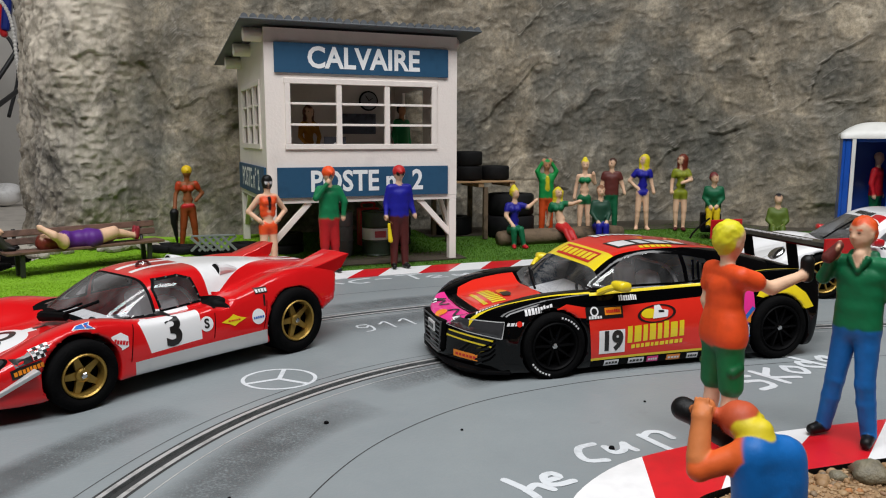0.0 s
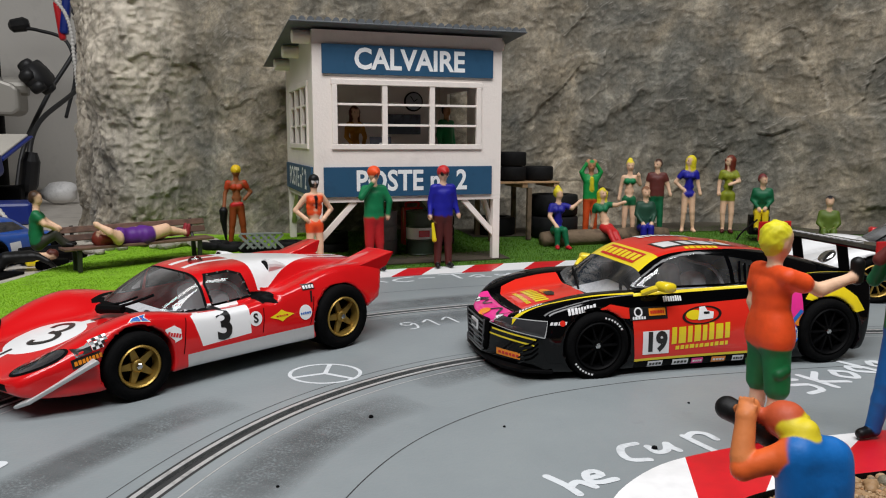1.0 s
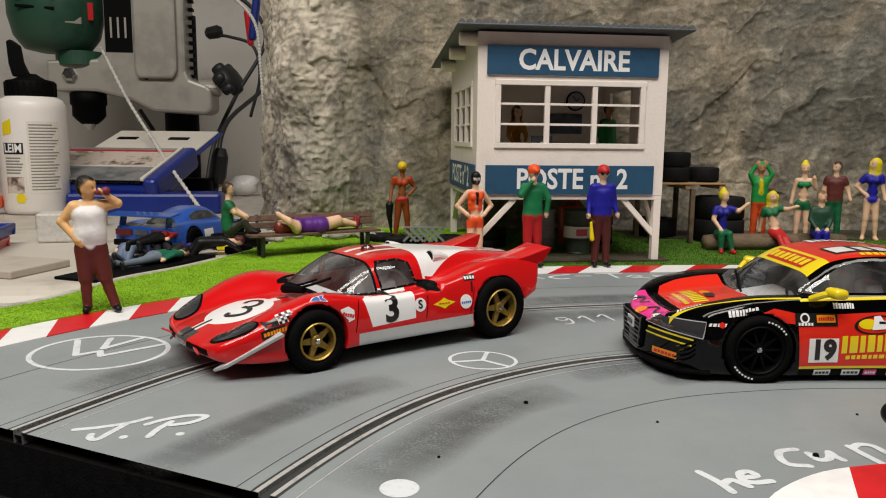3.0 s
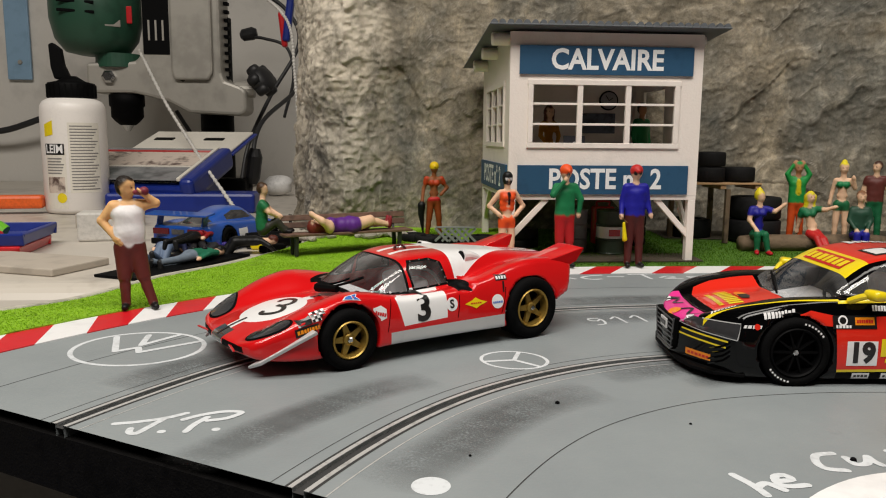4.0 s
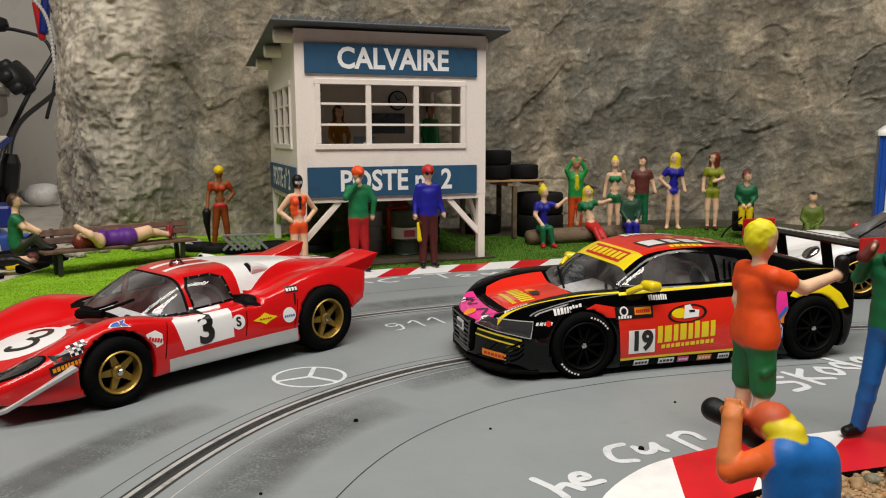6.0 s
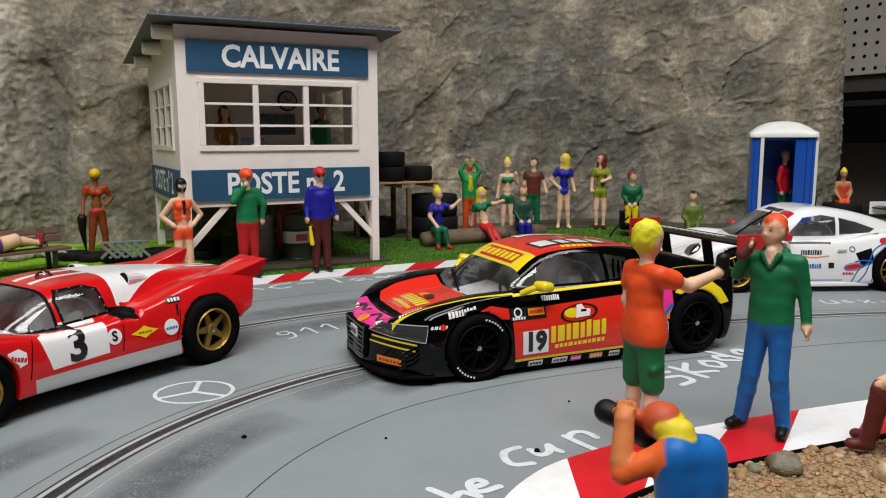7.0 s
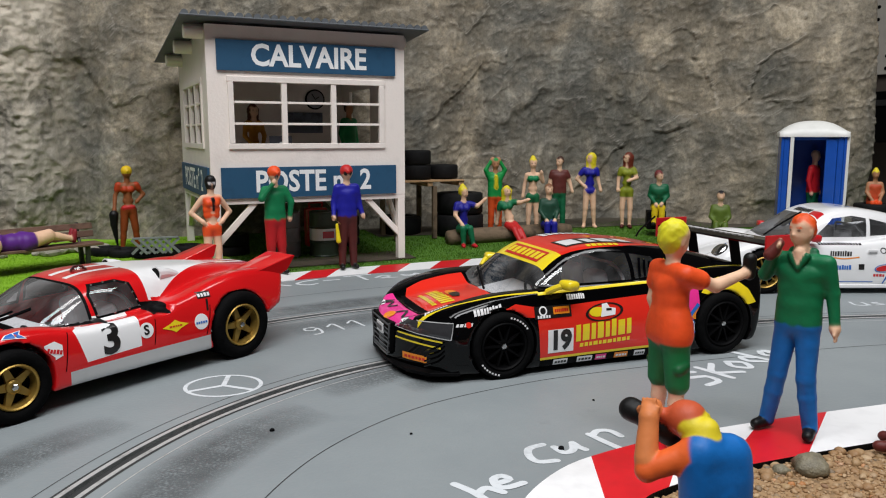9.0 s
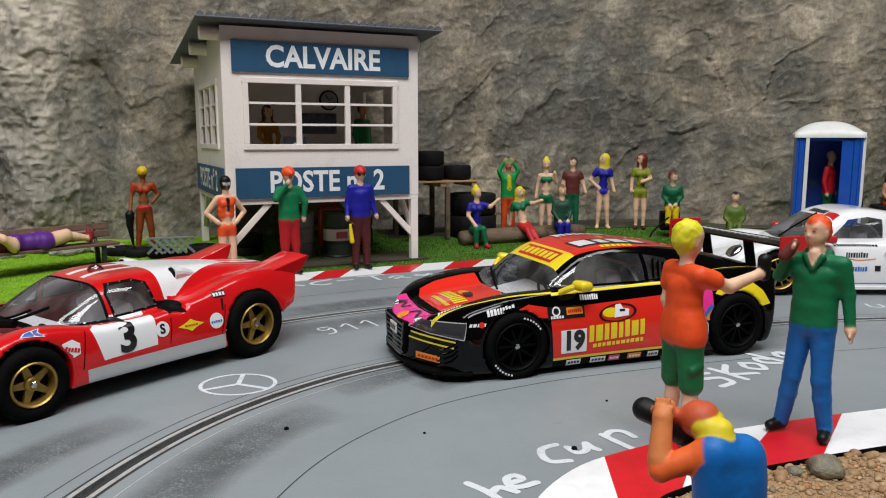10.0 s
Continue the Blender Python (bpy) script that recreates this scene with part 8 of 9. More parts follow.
lying.matrix_world = pose(-28 * MM, 452 * MM, 0, 0, 0, 22) @ pose(28 * MM, -1.6 * MM, 18.8 * MM, 0, -90, 0) @ pose(0, 0, 0, 0, 0, 90) @ Matrix.Diagonal((1.25, 1.35, 0.96, 1))
doll("bench_sitter_figure", "painted man in green shirt sitting with knees up on the bench", (-75, 441, 3.4), 95, dict(hipA=(-2.2, 2, 13.5), hipB=(2.2, 2, 13.5), kneeA=(-2.4, -6.5, 19.5), kneeB=(2.4, -6.0, 18), footA=(-2.6, -10.5, 13.2), footB=(2.6, -11.5, 13.2), waist=(0, 2.6, 19.5), chest=(0, 2.2, 27), shA=(-4.6, 2.0, 30), shB=(4.6, 2.0, 30), elA=(-6.2, -2, 25), elB=(6.0, -2, 25.5), haA=(-2.8, -7.5, 22), haB=(2.8, -8.0, 22), head=(0, 1.4, 37.5)), top=(0.01, 0.14, 0.05), legs=(0.03, 0.03, 0.022), shoes=BLACKISH, hair=(0.05, 0.025, 0.012), sleeves="short", h=0.8)
LOGM = material("log_bark", (0.13, 0.09, 0.055), 0.85, vary=0.5, scale=200, bump=0.9, bump_scale=400)


def log(name, a, b, r, mat, label):
    a, b = Vector(a), Vector(b)
    bm = bmesh.new()
    seg, rows = 18, []
    q = (b - a).to_track_quat("Z", "Y").to_matrix()
    for i in range(19):
        t = i / 18
        c = a + (b - a) * t
        ring = []
        for k in range(seg):
            ang = 2 * math.pi * k / seg
            rr = r * (1 + 0.16 * (lattice(np.array([[math.cos(ang) * 1.6 + 9, math.sin(ang) * 1.6, t * 6]]), 5)[0] - 0.5)) * (0.9 if i in (0, 18) else 1)
            ring.append(bm.verts.new((c + q @ Vector((rr * math.cos(ang), rr * math.sin(ang), 0))) * MM))
        rows.append(ring)
    for u, v in zip(rows, rows[1:]):
        for k in range(seg):
            bm.faces.new((u[k], u[(k + 1) % seg], v[(k + 1) % seg], v[k]))
    bm.faces.new(rows[0][::-1])
    bm.faces.new(rows[-1])
    return tagged(part(name, bm, mat, smooth=True), label, "log")


earth = sheet([(188, 492), (240, 486), (330, 478), (395, 458), (440, 424), (500, 404), (470, 452), (400, 508), (316, 538), (190, 552)], 14, lambda x, y: lift(x, y) + 0.5)
tagged(part("dirt_patch", earth, material("foot_soil", (0.06, 0.05, 0.034), 0.9, vary=0.45, scale=160, bump=0.9)), "bare dark soil at the foot of the cliff", "earth", kind="structure")
log("log", (222, 452, 6.6), (318, 450, 6.8), 5.6, LOGM, "thick brown bark log used as a seat")
TREAD = material("old_tyre", (0.006, 0.006, 0.0065), 0.7, vary=0.4, scale=200, bump=0.5, spec=0.2)


def old_tyre(at, turn=(0, 0, 0), r=10.5, w=7.0, grp="stacked tyres"):
    ob = thing("tyre", "worn black racing tyre in a stack", "tyre", pose(at[0] * MM, at[1] * MM, at[2] * MM, *turn), grp)
    part("tread", lathe([(r * 0.55, 0.4), (r * 0.62, 0), (r * 0.94, 0.2), (r, 1.2), (r, w - 1.2), (r * 0.94, w - 0.2), (r * 0.62, w), (r * 0.55, w - 0.4), (r * 0.5, w / 2), (r * 0.55, 0.4)], seg=32, cap=False), TREAD, ob, smooth=True)
    return ob


for at, r, w in (((246, 482, 4.4), 17, 15), ((246, 482, 19.5), 16.6, 15), ((210, 505, 4.4), 15, 13), ((214, 486, 44.2), 10.4, 10), ((214, 486, 54.3), 10.4, 10), ((235, 486, 44.2), 10.4, 10)):
    old_tyre(at, r=r, w=w)
for at in ((84, 470, 1.0), (84, 470, 8.1), (158, 478, 1.0), (158, 478, 8.1), (158, 478, 15.2)):
    old_tyre(at)
PALLETWOOD = material("pallet_wood", (0.36, 0.22, 0.11), 0.7, vary=0.3, scale=200, bump=0.4, piece=0.2)
pallet = thing("shelf_pallet", "wooden pallet shelf carrying tyres beside the hut", "pallet", pose(218 * MM, 486 * MM, 38.8 * MM))
for k in range(5):
    part("board", box((52, 5.4, 1.1), (0, -13 + k * 6.5, 4.7), bevel=0.2), PALLETWOOD, pallet)
for x in (-24, 0, 24):
    part("bearer", box((4, 30, 3.0), (x, 0, 2.6), bevel=0.2), PALLETWOOD, pallet)
for x in (-24, 4):
    for y in (-13, 13):
        part("post", box((3, 3, 36), (x, y, -16.9), bevel=0.2), LOGM, pallet)
DRUMGREY = material("drum_grey", (0.16, 0.165, 0.17), 0.5, 0.2, 0.2, 200)
DRUMGREEN = material("drum_green", (0.03, 0.05, 0.03), 0.45, vary=0.3, scale=200)


def drum(at, mat, label, spot=False):
    ob = thing("oil_drum", label, "drum", pose(at[0] * MM, at[1] * MM, at[2] * MM), "drums under the hut")
    prof = [(8.6, 0), (9.0, 0.6), (8.7, 1.2), (8.7, 8.4), (9.1, 9), (8.7, 9.6), (8.7, 17.4), (9.1, 18), (8.7, 18.6), (8.7, 26), (9.0, 26.6), (8.6, 27.2), (8.2, 26.4), (0.2, 26.4)]
    part("barrel", lathe(prof, seg=36, cap=False), mat, ob, smooth=False)
    part("bung", lathe([(1.3, 26.4), (1.3, 27.2)], (4, 2, 0), seg=12), CHROME, ob)
    if spot:
        part("label_patch", lathe([(8.75, 10), (8.75, 17)], seg=36, cap=False), PAPER, ob, "white band with a red mark")
        part("label_mark", box((7, 0.4, 4), (0, -9.0, 13.5), (0, 0, 0), 0.15), DRED, ob)
    return ob


drum((113, 452, 1.8), DRUMGREY, "dull grey steel oil drum")
drum((135, 446, 1.8), DRUMGREEN, "dark green oil drum with a white and red label", True)
tagged(part("dirt_patch", prism([(58, 414), (182, 414), (190, 540), (50, 540)], 0.6, Matrix.Translation((0, 0, 0.0012))), material("bare_earth", (0.05, 0.038, 0.025), 0.9, vary=0.4, scale=200, bump=0.9)), "bare brown earth under the hut", "earth", kind="structure")
crate = thing("fuel_can", "red metal fuel can under the hut", "can", pose(140 * MM, 480 * MM, 1.9 * MM))
part("can_body", box((14, 8, 26), (0, 0, 13.1), bevel=1.2), DRED, crate)
part("can_handle", tube([(-4, 0, 26), (-4, 0, 29), (4, 0, 29), (4, 0, 26)], 0.7, 6, 16), DRED, crate)
cage = thing("lattice_crate", "grey lattice crate lying on tyres by the rock", "crate", pose(41 * MM, 474 * MM, 4.2 * MM, 0, 0, -6))
LATT = material("lattice_grey", (0.20, 0.21, 0.22), 0.5, 0.1, 0.2, 200)
part("crate_floor", box((24, 14, 1.0), (0, 0, 0.6)), MATTE, cage)
for k in range(-2, 3):
    for sg in (-1, 1):
        part("lattice_bar", box((1.5, 0.7, 12), (k * 4.4, -6.8 + 0.35 * sg, 6.4), (0, 45 * sg, 0)), LATT, cage)
part("crate_rim", box((25, 1.0, 1.2), (0, -6.9, 11.2), bevel=0.2), LATT, cage)
for at in ((24, 484, 3.2), (36, 478, 3.2), (60, 484, 3.2), (14, 492, 3.6)):
    old_tyre(at, r=9.0, w=5.0, grp="tyres by the rock")
me_r = np.random.default_rng(5)
for i in range(26):
    x = -66 + i * 6.2 + me_r.uniform(-2, 2)
    if 15 < x < 70:
        continue
    y = 497 + me_r.uniform(-8, 14) + (0 if x < 60 else 0)
    sz = me_r.uniform(3.0, 6.5)
    ob = new("rock_lump", mesh_from("rock_lump", (pebble_verts(sz, me_r) + np.array([0, 0, sz * 0.4])) * MM, IF, ROCK, False))
    ob.matrix_world = pose(x * MM, y * MM, lift(x, y) * MM)
    tagged(ob, "angular grey rock lump at the foot of the cliff", "rock", "lumps at the cliff foot")
tagged(part("seat_block", box((13, 12, 13), (374, 423, 14.6), (0, 0, -35), 0.6), MATTE), "dark square block used as a seat", "block")

# ---- portable toilet ----
TBLUE = material("toilet_blue", (0.008, 0.075, 0.40), 0.35, vary=0.1, scale=120, coat=0.2)
TWHITE = material("toilet_white", (0.72, 0.72, 0.68), 0.45, vary=0.06, scale=120)
wc = thing("portable_toilet", "blue portable toilet with white roof and open doorway", "toilet cabin", pose(425 * MM, 339 * MM, 8.0 * MM, 0, 0, -47))
W2, D2, HT = 18.4, 17.4, 67.5
part("back_wall", box((2 * W2, 1.6, HT), (0, D2 - 0.8, HT / 2), bevel=0.3), TBLUE, wc)
for s in (-1, 1):
    part("side_wall", box((1.6, 2 * D2 - 1.7, HT), (s * (W2 - 0.8), -0.85, HT / 2), bevel=0.3), TBLUE, wc)
    part("corner_post", box((3.4, 2.6, HT), (s * (W2 - 3.3), -D2 + 1.5, HT / 2), bevel=0.5), TBLUE, wc)
    part("door_jamb", box((2.2, 1.6, HT - 2), (-W2 + 6.2, -D2 - 0.2, HT / 2) if s < 0 else (W2 + 0.6, -D2 + 1.4, HT / 2), bevel=0.3), TWHITE, wc)
    if s > 0:
        part("door_panel", box((6.4, 1.6, HT - 3), (W2 - 8.3, -D2 + 1.2, HT / 2), bevel=0.3), TBLUE, wc)
part("lintel", box((2 * W2 - 10.2, 2.2, 4), (0, -D2 + 1.5, HT - 2), bevel=0.3), TBLUE, wc)
part("toilet_floor", box((2 * W2 - 3.4, 2 * D2 - 3, 2.0), (0, 0, 1.2)), TBLUE, wc)
rf = bmesh.new()
bmesh.ops.create_grid(rf, x_segments=14, y_segments=14, size=1.0)
for v in rf.verts:
    u, w_ = v.co.x, v.co.y
    v.co = Vector((u * (W2 + 1.2) * MM, w_ * (D2 + 1.2) * MM, (HT + 7.0 * (1 - abs(u) ** 2.6) * (1 - abs(w_) ** 2.6) + 1.0) * MM))
ext = bmesh.ops.extrude_edge_only(rf, edges=[e for e in rf.edges if e.is_boundary])
for v in [g_ for g_ in ext["geom"] if isinstance(g_, bmesh.types.BMVert)]:
    v.co.z -= 3.2 * MM
part("roof", rf, TWHITE, wc, "white domed roof", True)
dr = part("door", box((1.4, 24, HT - 6), (0, -12, HT / 2), bevel=0.3), TWHITE, wc, "white-edged door standing open")
dr.matrix_basis = pose((W2 - 1.0) * MM, (-D2 + 1) * MM, 0, 0, 0, 176)
doll("toilet_user_figure", "painted figure in red shirt and green trousers inside the toilet", (428, 338, 10.2), 20, {}, top=(0.5, 0.012, 0.02), legs=(0.01, 0.13, 0.05), hairdo="bald", hair=SKIN, sleeves="long", h=0.9)
old_tyre((510, 352, 8.5), r=13, w=9, grp="tyres by the toilet")
old_tyre((510, 352, 17.6), r=13, w=9, grp="tyres by the toilet")
doll("tyre_sitter_figure", "painted figure in orange trousers seated on stacked tyres", (510, 352, 16.5), -40, sit(), skin_c=TAN, top=(0.5, 0.07, 0.02), legs=ORANGE, hair=(0.75, 0.62, 0.02), sleeves="none", hairdo="bun", h=0.8, size=0.85)
doll("desk_figure", "painted figure in ochre jumper seated at the hut's desk", (99, 464, HZ0 + 13), 10, sit(), top=(0.55, 0.25, 0.02), legs=MAROON, hair=BROWNHAIR, woman=True, hairdo="long", h=0.9)
doll("hut_figure", "painted figure in green top and orange trousers inside the hut", (163, 478, HZ0), 30, {}, top=(0.01, 0.2, 0.06), legs=ORANGE, hair=BLACKISH, skin_c=TAN, h=0.9)

# ---- the workbench behind ----
TOP = -5.0


def at_bench(x, y, turn=0.0, z=TOP):
    return pose(x * MM, y * MM, z * MM, 0, 0, turn)


bench_top = thing("worktop", "worn white laminate worktop with a rounded front edge", "worktop", kind="structure")
part("worktop_slab", box((1600, 930, 32), (-860, 850, TOP - 16), (0, 0, 0), 15, seg=6), BENCHTOP, bench_top)
STEELGREY = material("cast_grey", (0.38, 0.36, 0.32), 0.42, 0.25, 0.12, 60)
DRILLGREEN = material("drill_green", (0.020, 0.075, 0.045), 0.42, vary=0.2, scale=80)
BLUEPL = material("case_blue", (0.006, 0.022, 0.20), 0.35, vary=0.1, scale=80)
CLEARPL = glass("case_lid", (0.86, 0.87, 0.88), 0.12)
LABELM = material("photo_label", (0.50, 0.42, 0.36), 0.35, vary=0.5, scale=160, second=(0.10, 0.06, 0.05))
CORD = material("braided_cord", (0.62, 0.60, 0.56), 0.7, vary=0.3, scale=700, bump=0.9, bump_scale=2500)
CABLE = material("black_cable", (0.018, 0.018, 0.019), 0.5)
BOTTLE = material("bottle_white", (0.80, 0.76, 0.72), 0.38, vary=0.03)

# glue bottle
glue = thing("glue_bottle", "white glue bottle with black nozzle cap and printed label", "bottle", at_bench(-310, 775, 6) @ Matrix.Diagonal((0.94, 0.94, 0.96, 1)))
part("bottle", lathe([(27, 0), (30.5, 1.5), (32, 5), (32, 103), (31.2, 109), (28.5, 113.5), (23, 116.5), (20, 121)], seg=48), BOTTLE, glue, smooth=True)
cap = part("cap", lathe([(23, 116), (23.5, 117), (23.5, 130), (22.5, 132), (14, 134), (9, 137), (6, 139)], seg=32), MATTE, glue, "black ribbed screw cap", True)
part("nozzle", prism([(-9, 0), (7, 0), (1, 14), (-1, 30), (-9, 36), (-13, 34), (-12, 12)], 9, Matrix(((1, 0, 0, -6 * MM), (0, 0, 1, -4.5 * MM), (0, 1, 0, 136 * MM), (0, 0, 0, 1))), 1.2), MATTE, cap)
for i in range(24):
    a = 2 * math.pi * i / 24
    part("rib", box((1.0, 1.6, 13), (23.6 * math.cos(a), 23.6 * math.sin(a), 124), (0, 0, math.degrees(a))), MATTE, cap)


def wrap(bm, r, mat, parent, name, z0=0.0):
    """Bends a flat shape round a bottle; its x runs along the girth."""
    cut_grid(bm, 4.0)
    for v in bm.verts:
        a = v.co.x / (r * MM) - math.pi / 2
        z = v.co.y
        v.co = Vector((r * MM * math.cos(a), r * MM * math.sin(a), z))
    return part(name, bm, mat, parent)


PRINTGREY = material("print_grey", (0.22, 0.21, 0.20), 0.5)
LABW = material("label_cream", (0.72, 0.68, 0.60), 0.4, vary=0.05)
wrap(flat([(-24, 6), (-1, 6), (-1, 66), (-24, 66)]), 32.15, LABW, glue, "label")
wrap(flat([(2, 22), (34, 22), (34, 92), (2, 92)]), 32.12, LABW, glue, "label")
wrap(flat([(-24, 60), (-2, 60), (-2, 71), (-24, 71)]), 32.3, INK, glue, "label_band")
bm = text_flat("LEIM", 8.0, 0.3, 0.85)
put(bm, bm.verts, Matrix.Translation((-13 * MM, 65.5 * MM, 0)))
wrap(bm, 32.45, PAPER, glue, "lettering")
wrap(flat([(-24, 78), (-13, 80), (-13, 94), (-24, 90)]), 32.3, LEMON, glue, "label_mark")
wrap(flat([(-22, 22), (-3, 22), (-3, 38), (-22, 38)]), 32.3, LABELM, glue, "label_picture")
wrap(flat(disc_poly(5, 20, -7, 17)), 32.4, LEMON, glue, "label_mark")
bm = None
for k in range(22):
    bm = flat([(4, 25 + 3 * k), (4 + 28 - 6 * ((k * 7) % 4) / 3, 25 + 3 * k), (4 + 28 - 6 * ((k * 7) % 4) / 3, 26.1 + 3 * k), (4, 26.1 + 3 * k)], bm)
ob = wrap(bm, 32.3, PRINTGREY, glue, "small_print")
ob["kind"] = "stuff"
bm = None
for k in range(6):
    bm = flat([(-22, 41 + 2.9 * k), (-6 + (k * 5) % 4, 41 + 2.9 * k), (-6 + (k * 5) % 4, 42.4 + 2.9 * k), (-22, 42.4 + 2.9 * k)], bm)
ob = wrap(bm, 32.3, PRINTGREY, glue, "small_print")
ob["kind"] = "stuff"

# drill in a drill stand
press = thing("drill_stand", "grey cast drill stand holding a dark green hand drill", "drill stand", at_bench(-240, 1092, 0))
part("column", lathe([(23, 0), (23, 240)], (0, 20, 0), seg=32), MATTE, press, "dark steel column", True)
part("foot_plate", box((200, 260, 14), (-60, 0, 7), bevel=4), STEELGREY, press)
casting = part("head_casting", prism([(-156, 171), (-156, 138), (-150, 132), (-94, 132), (-52, 122), (-24, 107), (44, 104), (52, 110), (52, 136), (46, 142), (24, 150), (20, 160), (20, 310), (-82, 310), (-82, 186), (-92, 174)], 62, Matrix(((1, 0, 0, 0), (0, 0, -1, 20 * MM), (0, 1, 0, 0), (0, 0, 0, 1))), 4.0), STEELGREY, press, "grey cast head")
part("casting_web", prism([(-40, 150), (4, 150), (10, 160), (10, 310), (-44, 310), (-44, 160)], 8, Matrix(((1, 0, 0, 0), (0, 0, -1, -41 * MM), (0, 1, 0, 0), (0, 0, 0, 1))), 3.0), STEELGREY, casting)
part("sticker", box((34, 0.8, 86), (-63, -42.6, 226), bevel=0.3), MATTE, casting, "black sticker with a red heading")
part("sticker_heading", box((32, 0.6, 9), (-63, -43.2, 262)), DRED, casting)
for k in range(3):
    part("sticker_mark", box((2.4, 0.6, 26), (-72 + 9 * k, -43.3, 214)), STEELGREY, casting)
part("clamp_bolt", lathe([(9, 0), (9, 5), (6, 7)], (-126, -42, 153), (90, 0, 0), 6), CHROME, casting)
part("casting_hole", lathe([(4, 0), (4, 1)], (-31, -42, 152), (90, 0, 0), 20), MATTE, casting)
for k in range(14):
    part("rack_tooth", box((7, 12, 4), (22.5, -10, 156 + k * 11), bevel=0.5), MATTE, casting)
knob = part("clamp_knob", lathe([(6, 0), (17, 3), (19, 9), (19, 17), (15, 23), (5, 25)], (62, -20, 146), (60, 0, 60), 20), CABLE, press, "black lobed clamp knob", True)
for k in range(6):
    a = math.pi / 3 * k
    c = Matrix.Translation((0.062, -0.020, 0.146)) @ pose(0, 0, 0, 60, 0, 60) @ Vector((17 * MM * math.cos(a), 17 * MM * math.sin(a), 12 * MM))
    part("knob_lobe", lathe([(1, -9), (6.5, -7), (7.5, 0), (6.5, 7), (1, 9)], tuple(v / MM for v in c), (60, 0, 60), 12), CABLE, knob, smooth=True)
part("knob_lug", lathe([(11, 0), (11, 26)], (34, -20, 140), (0, 90, 0), 16), STEELGREY, press)
drill = part("drill", lathe([(22, 182), (40, 186), (52, 202), (58, 228), (58, 330)], (-146, -20, 0), seg=36), DRILLGREEN, press, "dark green hand drill in the clamp", True)
part("drill_collar", lathe([(29, 166), (29, 184)], (-120, -20, 0), seg=32), DRILLGREEN, drill)
for k in range(2):
    part("vent_slot", box((46, 2, 4), (-152, -76.5, 232 + 12 * k), (0, 3, 0), 0.8), MATTE, drill)
part("drill_switch", box((7, 3, 22), (-94, -50, 232), bevel=1), DRED, drill)
part("drill_plate", box((20, 3, 34), (-112, -62, 232), (0, 0, 34), 1), STEELGREY, drill)
part("chuck", lathe([(10, 90), (16, 95), (21, 101), (21, 114), (23, 116), (23, 130), (20, 132)], (-112, -20, 0), seg=28), MATTE, press, "black drill chuck", True)
part("chuck_jaw", lathe([(3, 82), (9, 91)], (-112, -20, 0), seg=12), CHROME, press)
# wall bracket
brk = thing("shelf_bracket", "pale blue steel shelf bracket on the wall", "bracket", pose(-597 * MM, 1318 * MM, 160 * MM))
PALEBLUE = material("bracket_blue", (0.22, 0.36, 0.50), 0.5, vary=0.1, scale=60)
part("upright", box((38, 6, 320), (0, -3, 160), bevel=1.5), PALEBLUE, brk)
part("screw", lathe([(4, 0), (3, 2)], (2, -6.2, 28), (90, 0, 0), 12), STEELGREY, brk)
# organiser case
case = thing("organiser_case", "blue plastic organiser case with a clear lid and photo label", "case", at_bench(-209, 760, -12))
part("case_tray", box((156, 106, 17), (-62, 53, 34), (17, 0, 0), 4), BLUEPL, case)
part("case_end", box((15, 108, 24), (9, 52, 37.5), (17, 0, 0), 5, seg=3), BLUEPL, case)
part("lid_sheet", box((134, 100, 1.2), (-68, 48, 47.4), (17, 0, 0), 0.3), material("inlay_grey", (0.20, 0.20, 0.205), 0.22, vary=0.4, scale=60), case, "grey inlay under the clear lid")
part("lid_label", box((132, 44, 0.8), (-68, 60, 52.0), (17, 0, 0), 0.2), LABELM, case, "printed picture strip")
part("lid_red_line", box((132, 4.5, 0.8), (-68, 85, 59.6), (17, 0, 0)), DRED, case)
part("lid_label_edge", box((132, 2.5, 0.8), (-68, 37, 45.0), (17, 0, 0)), LABW, case)
part("case_lid", box((136, 102, 2.0), (-68, 48, 45.4), (17, 0, 0), 0.8), CLEARPL, case, "clear scratched lid")
part("lid_edge", box((4, 102, 3.4), (1.6, 48, 48.2), (17, 0, 0), 0.8), LABW, case, "white lid edge")
part("case_rest", box((132, 40, 25), (-62, 76, 12.6), (0, 0, 0), 3), BLUEPL, case)
open_lid = part("open_lid", box((122, 74, 3), (-50.8, 146, 69.5), (17, 0, 0), 1.2), LABW, case, "open pale lid with a blue rim")
part("lid_rim", box((130, 80, 2.6), (-50.8, 146.6, 67.0), (17, 0, 0), 1), BLUEPL, open_lid)
for x in (-26, -88):
    part("lid_handle", box((24, 8, 1.6), (x, 150, 72.6), (17, 0, 0), 0.6), MATTE, open_lid)
low = tagged(part("low_case", box((146, 40, 20), (-206, 778, TOP + 10.1), (0, 0, 0), 3), BLUEPL), "flat dark blue plastic case on the worktop", "case")
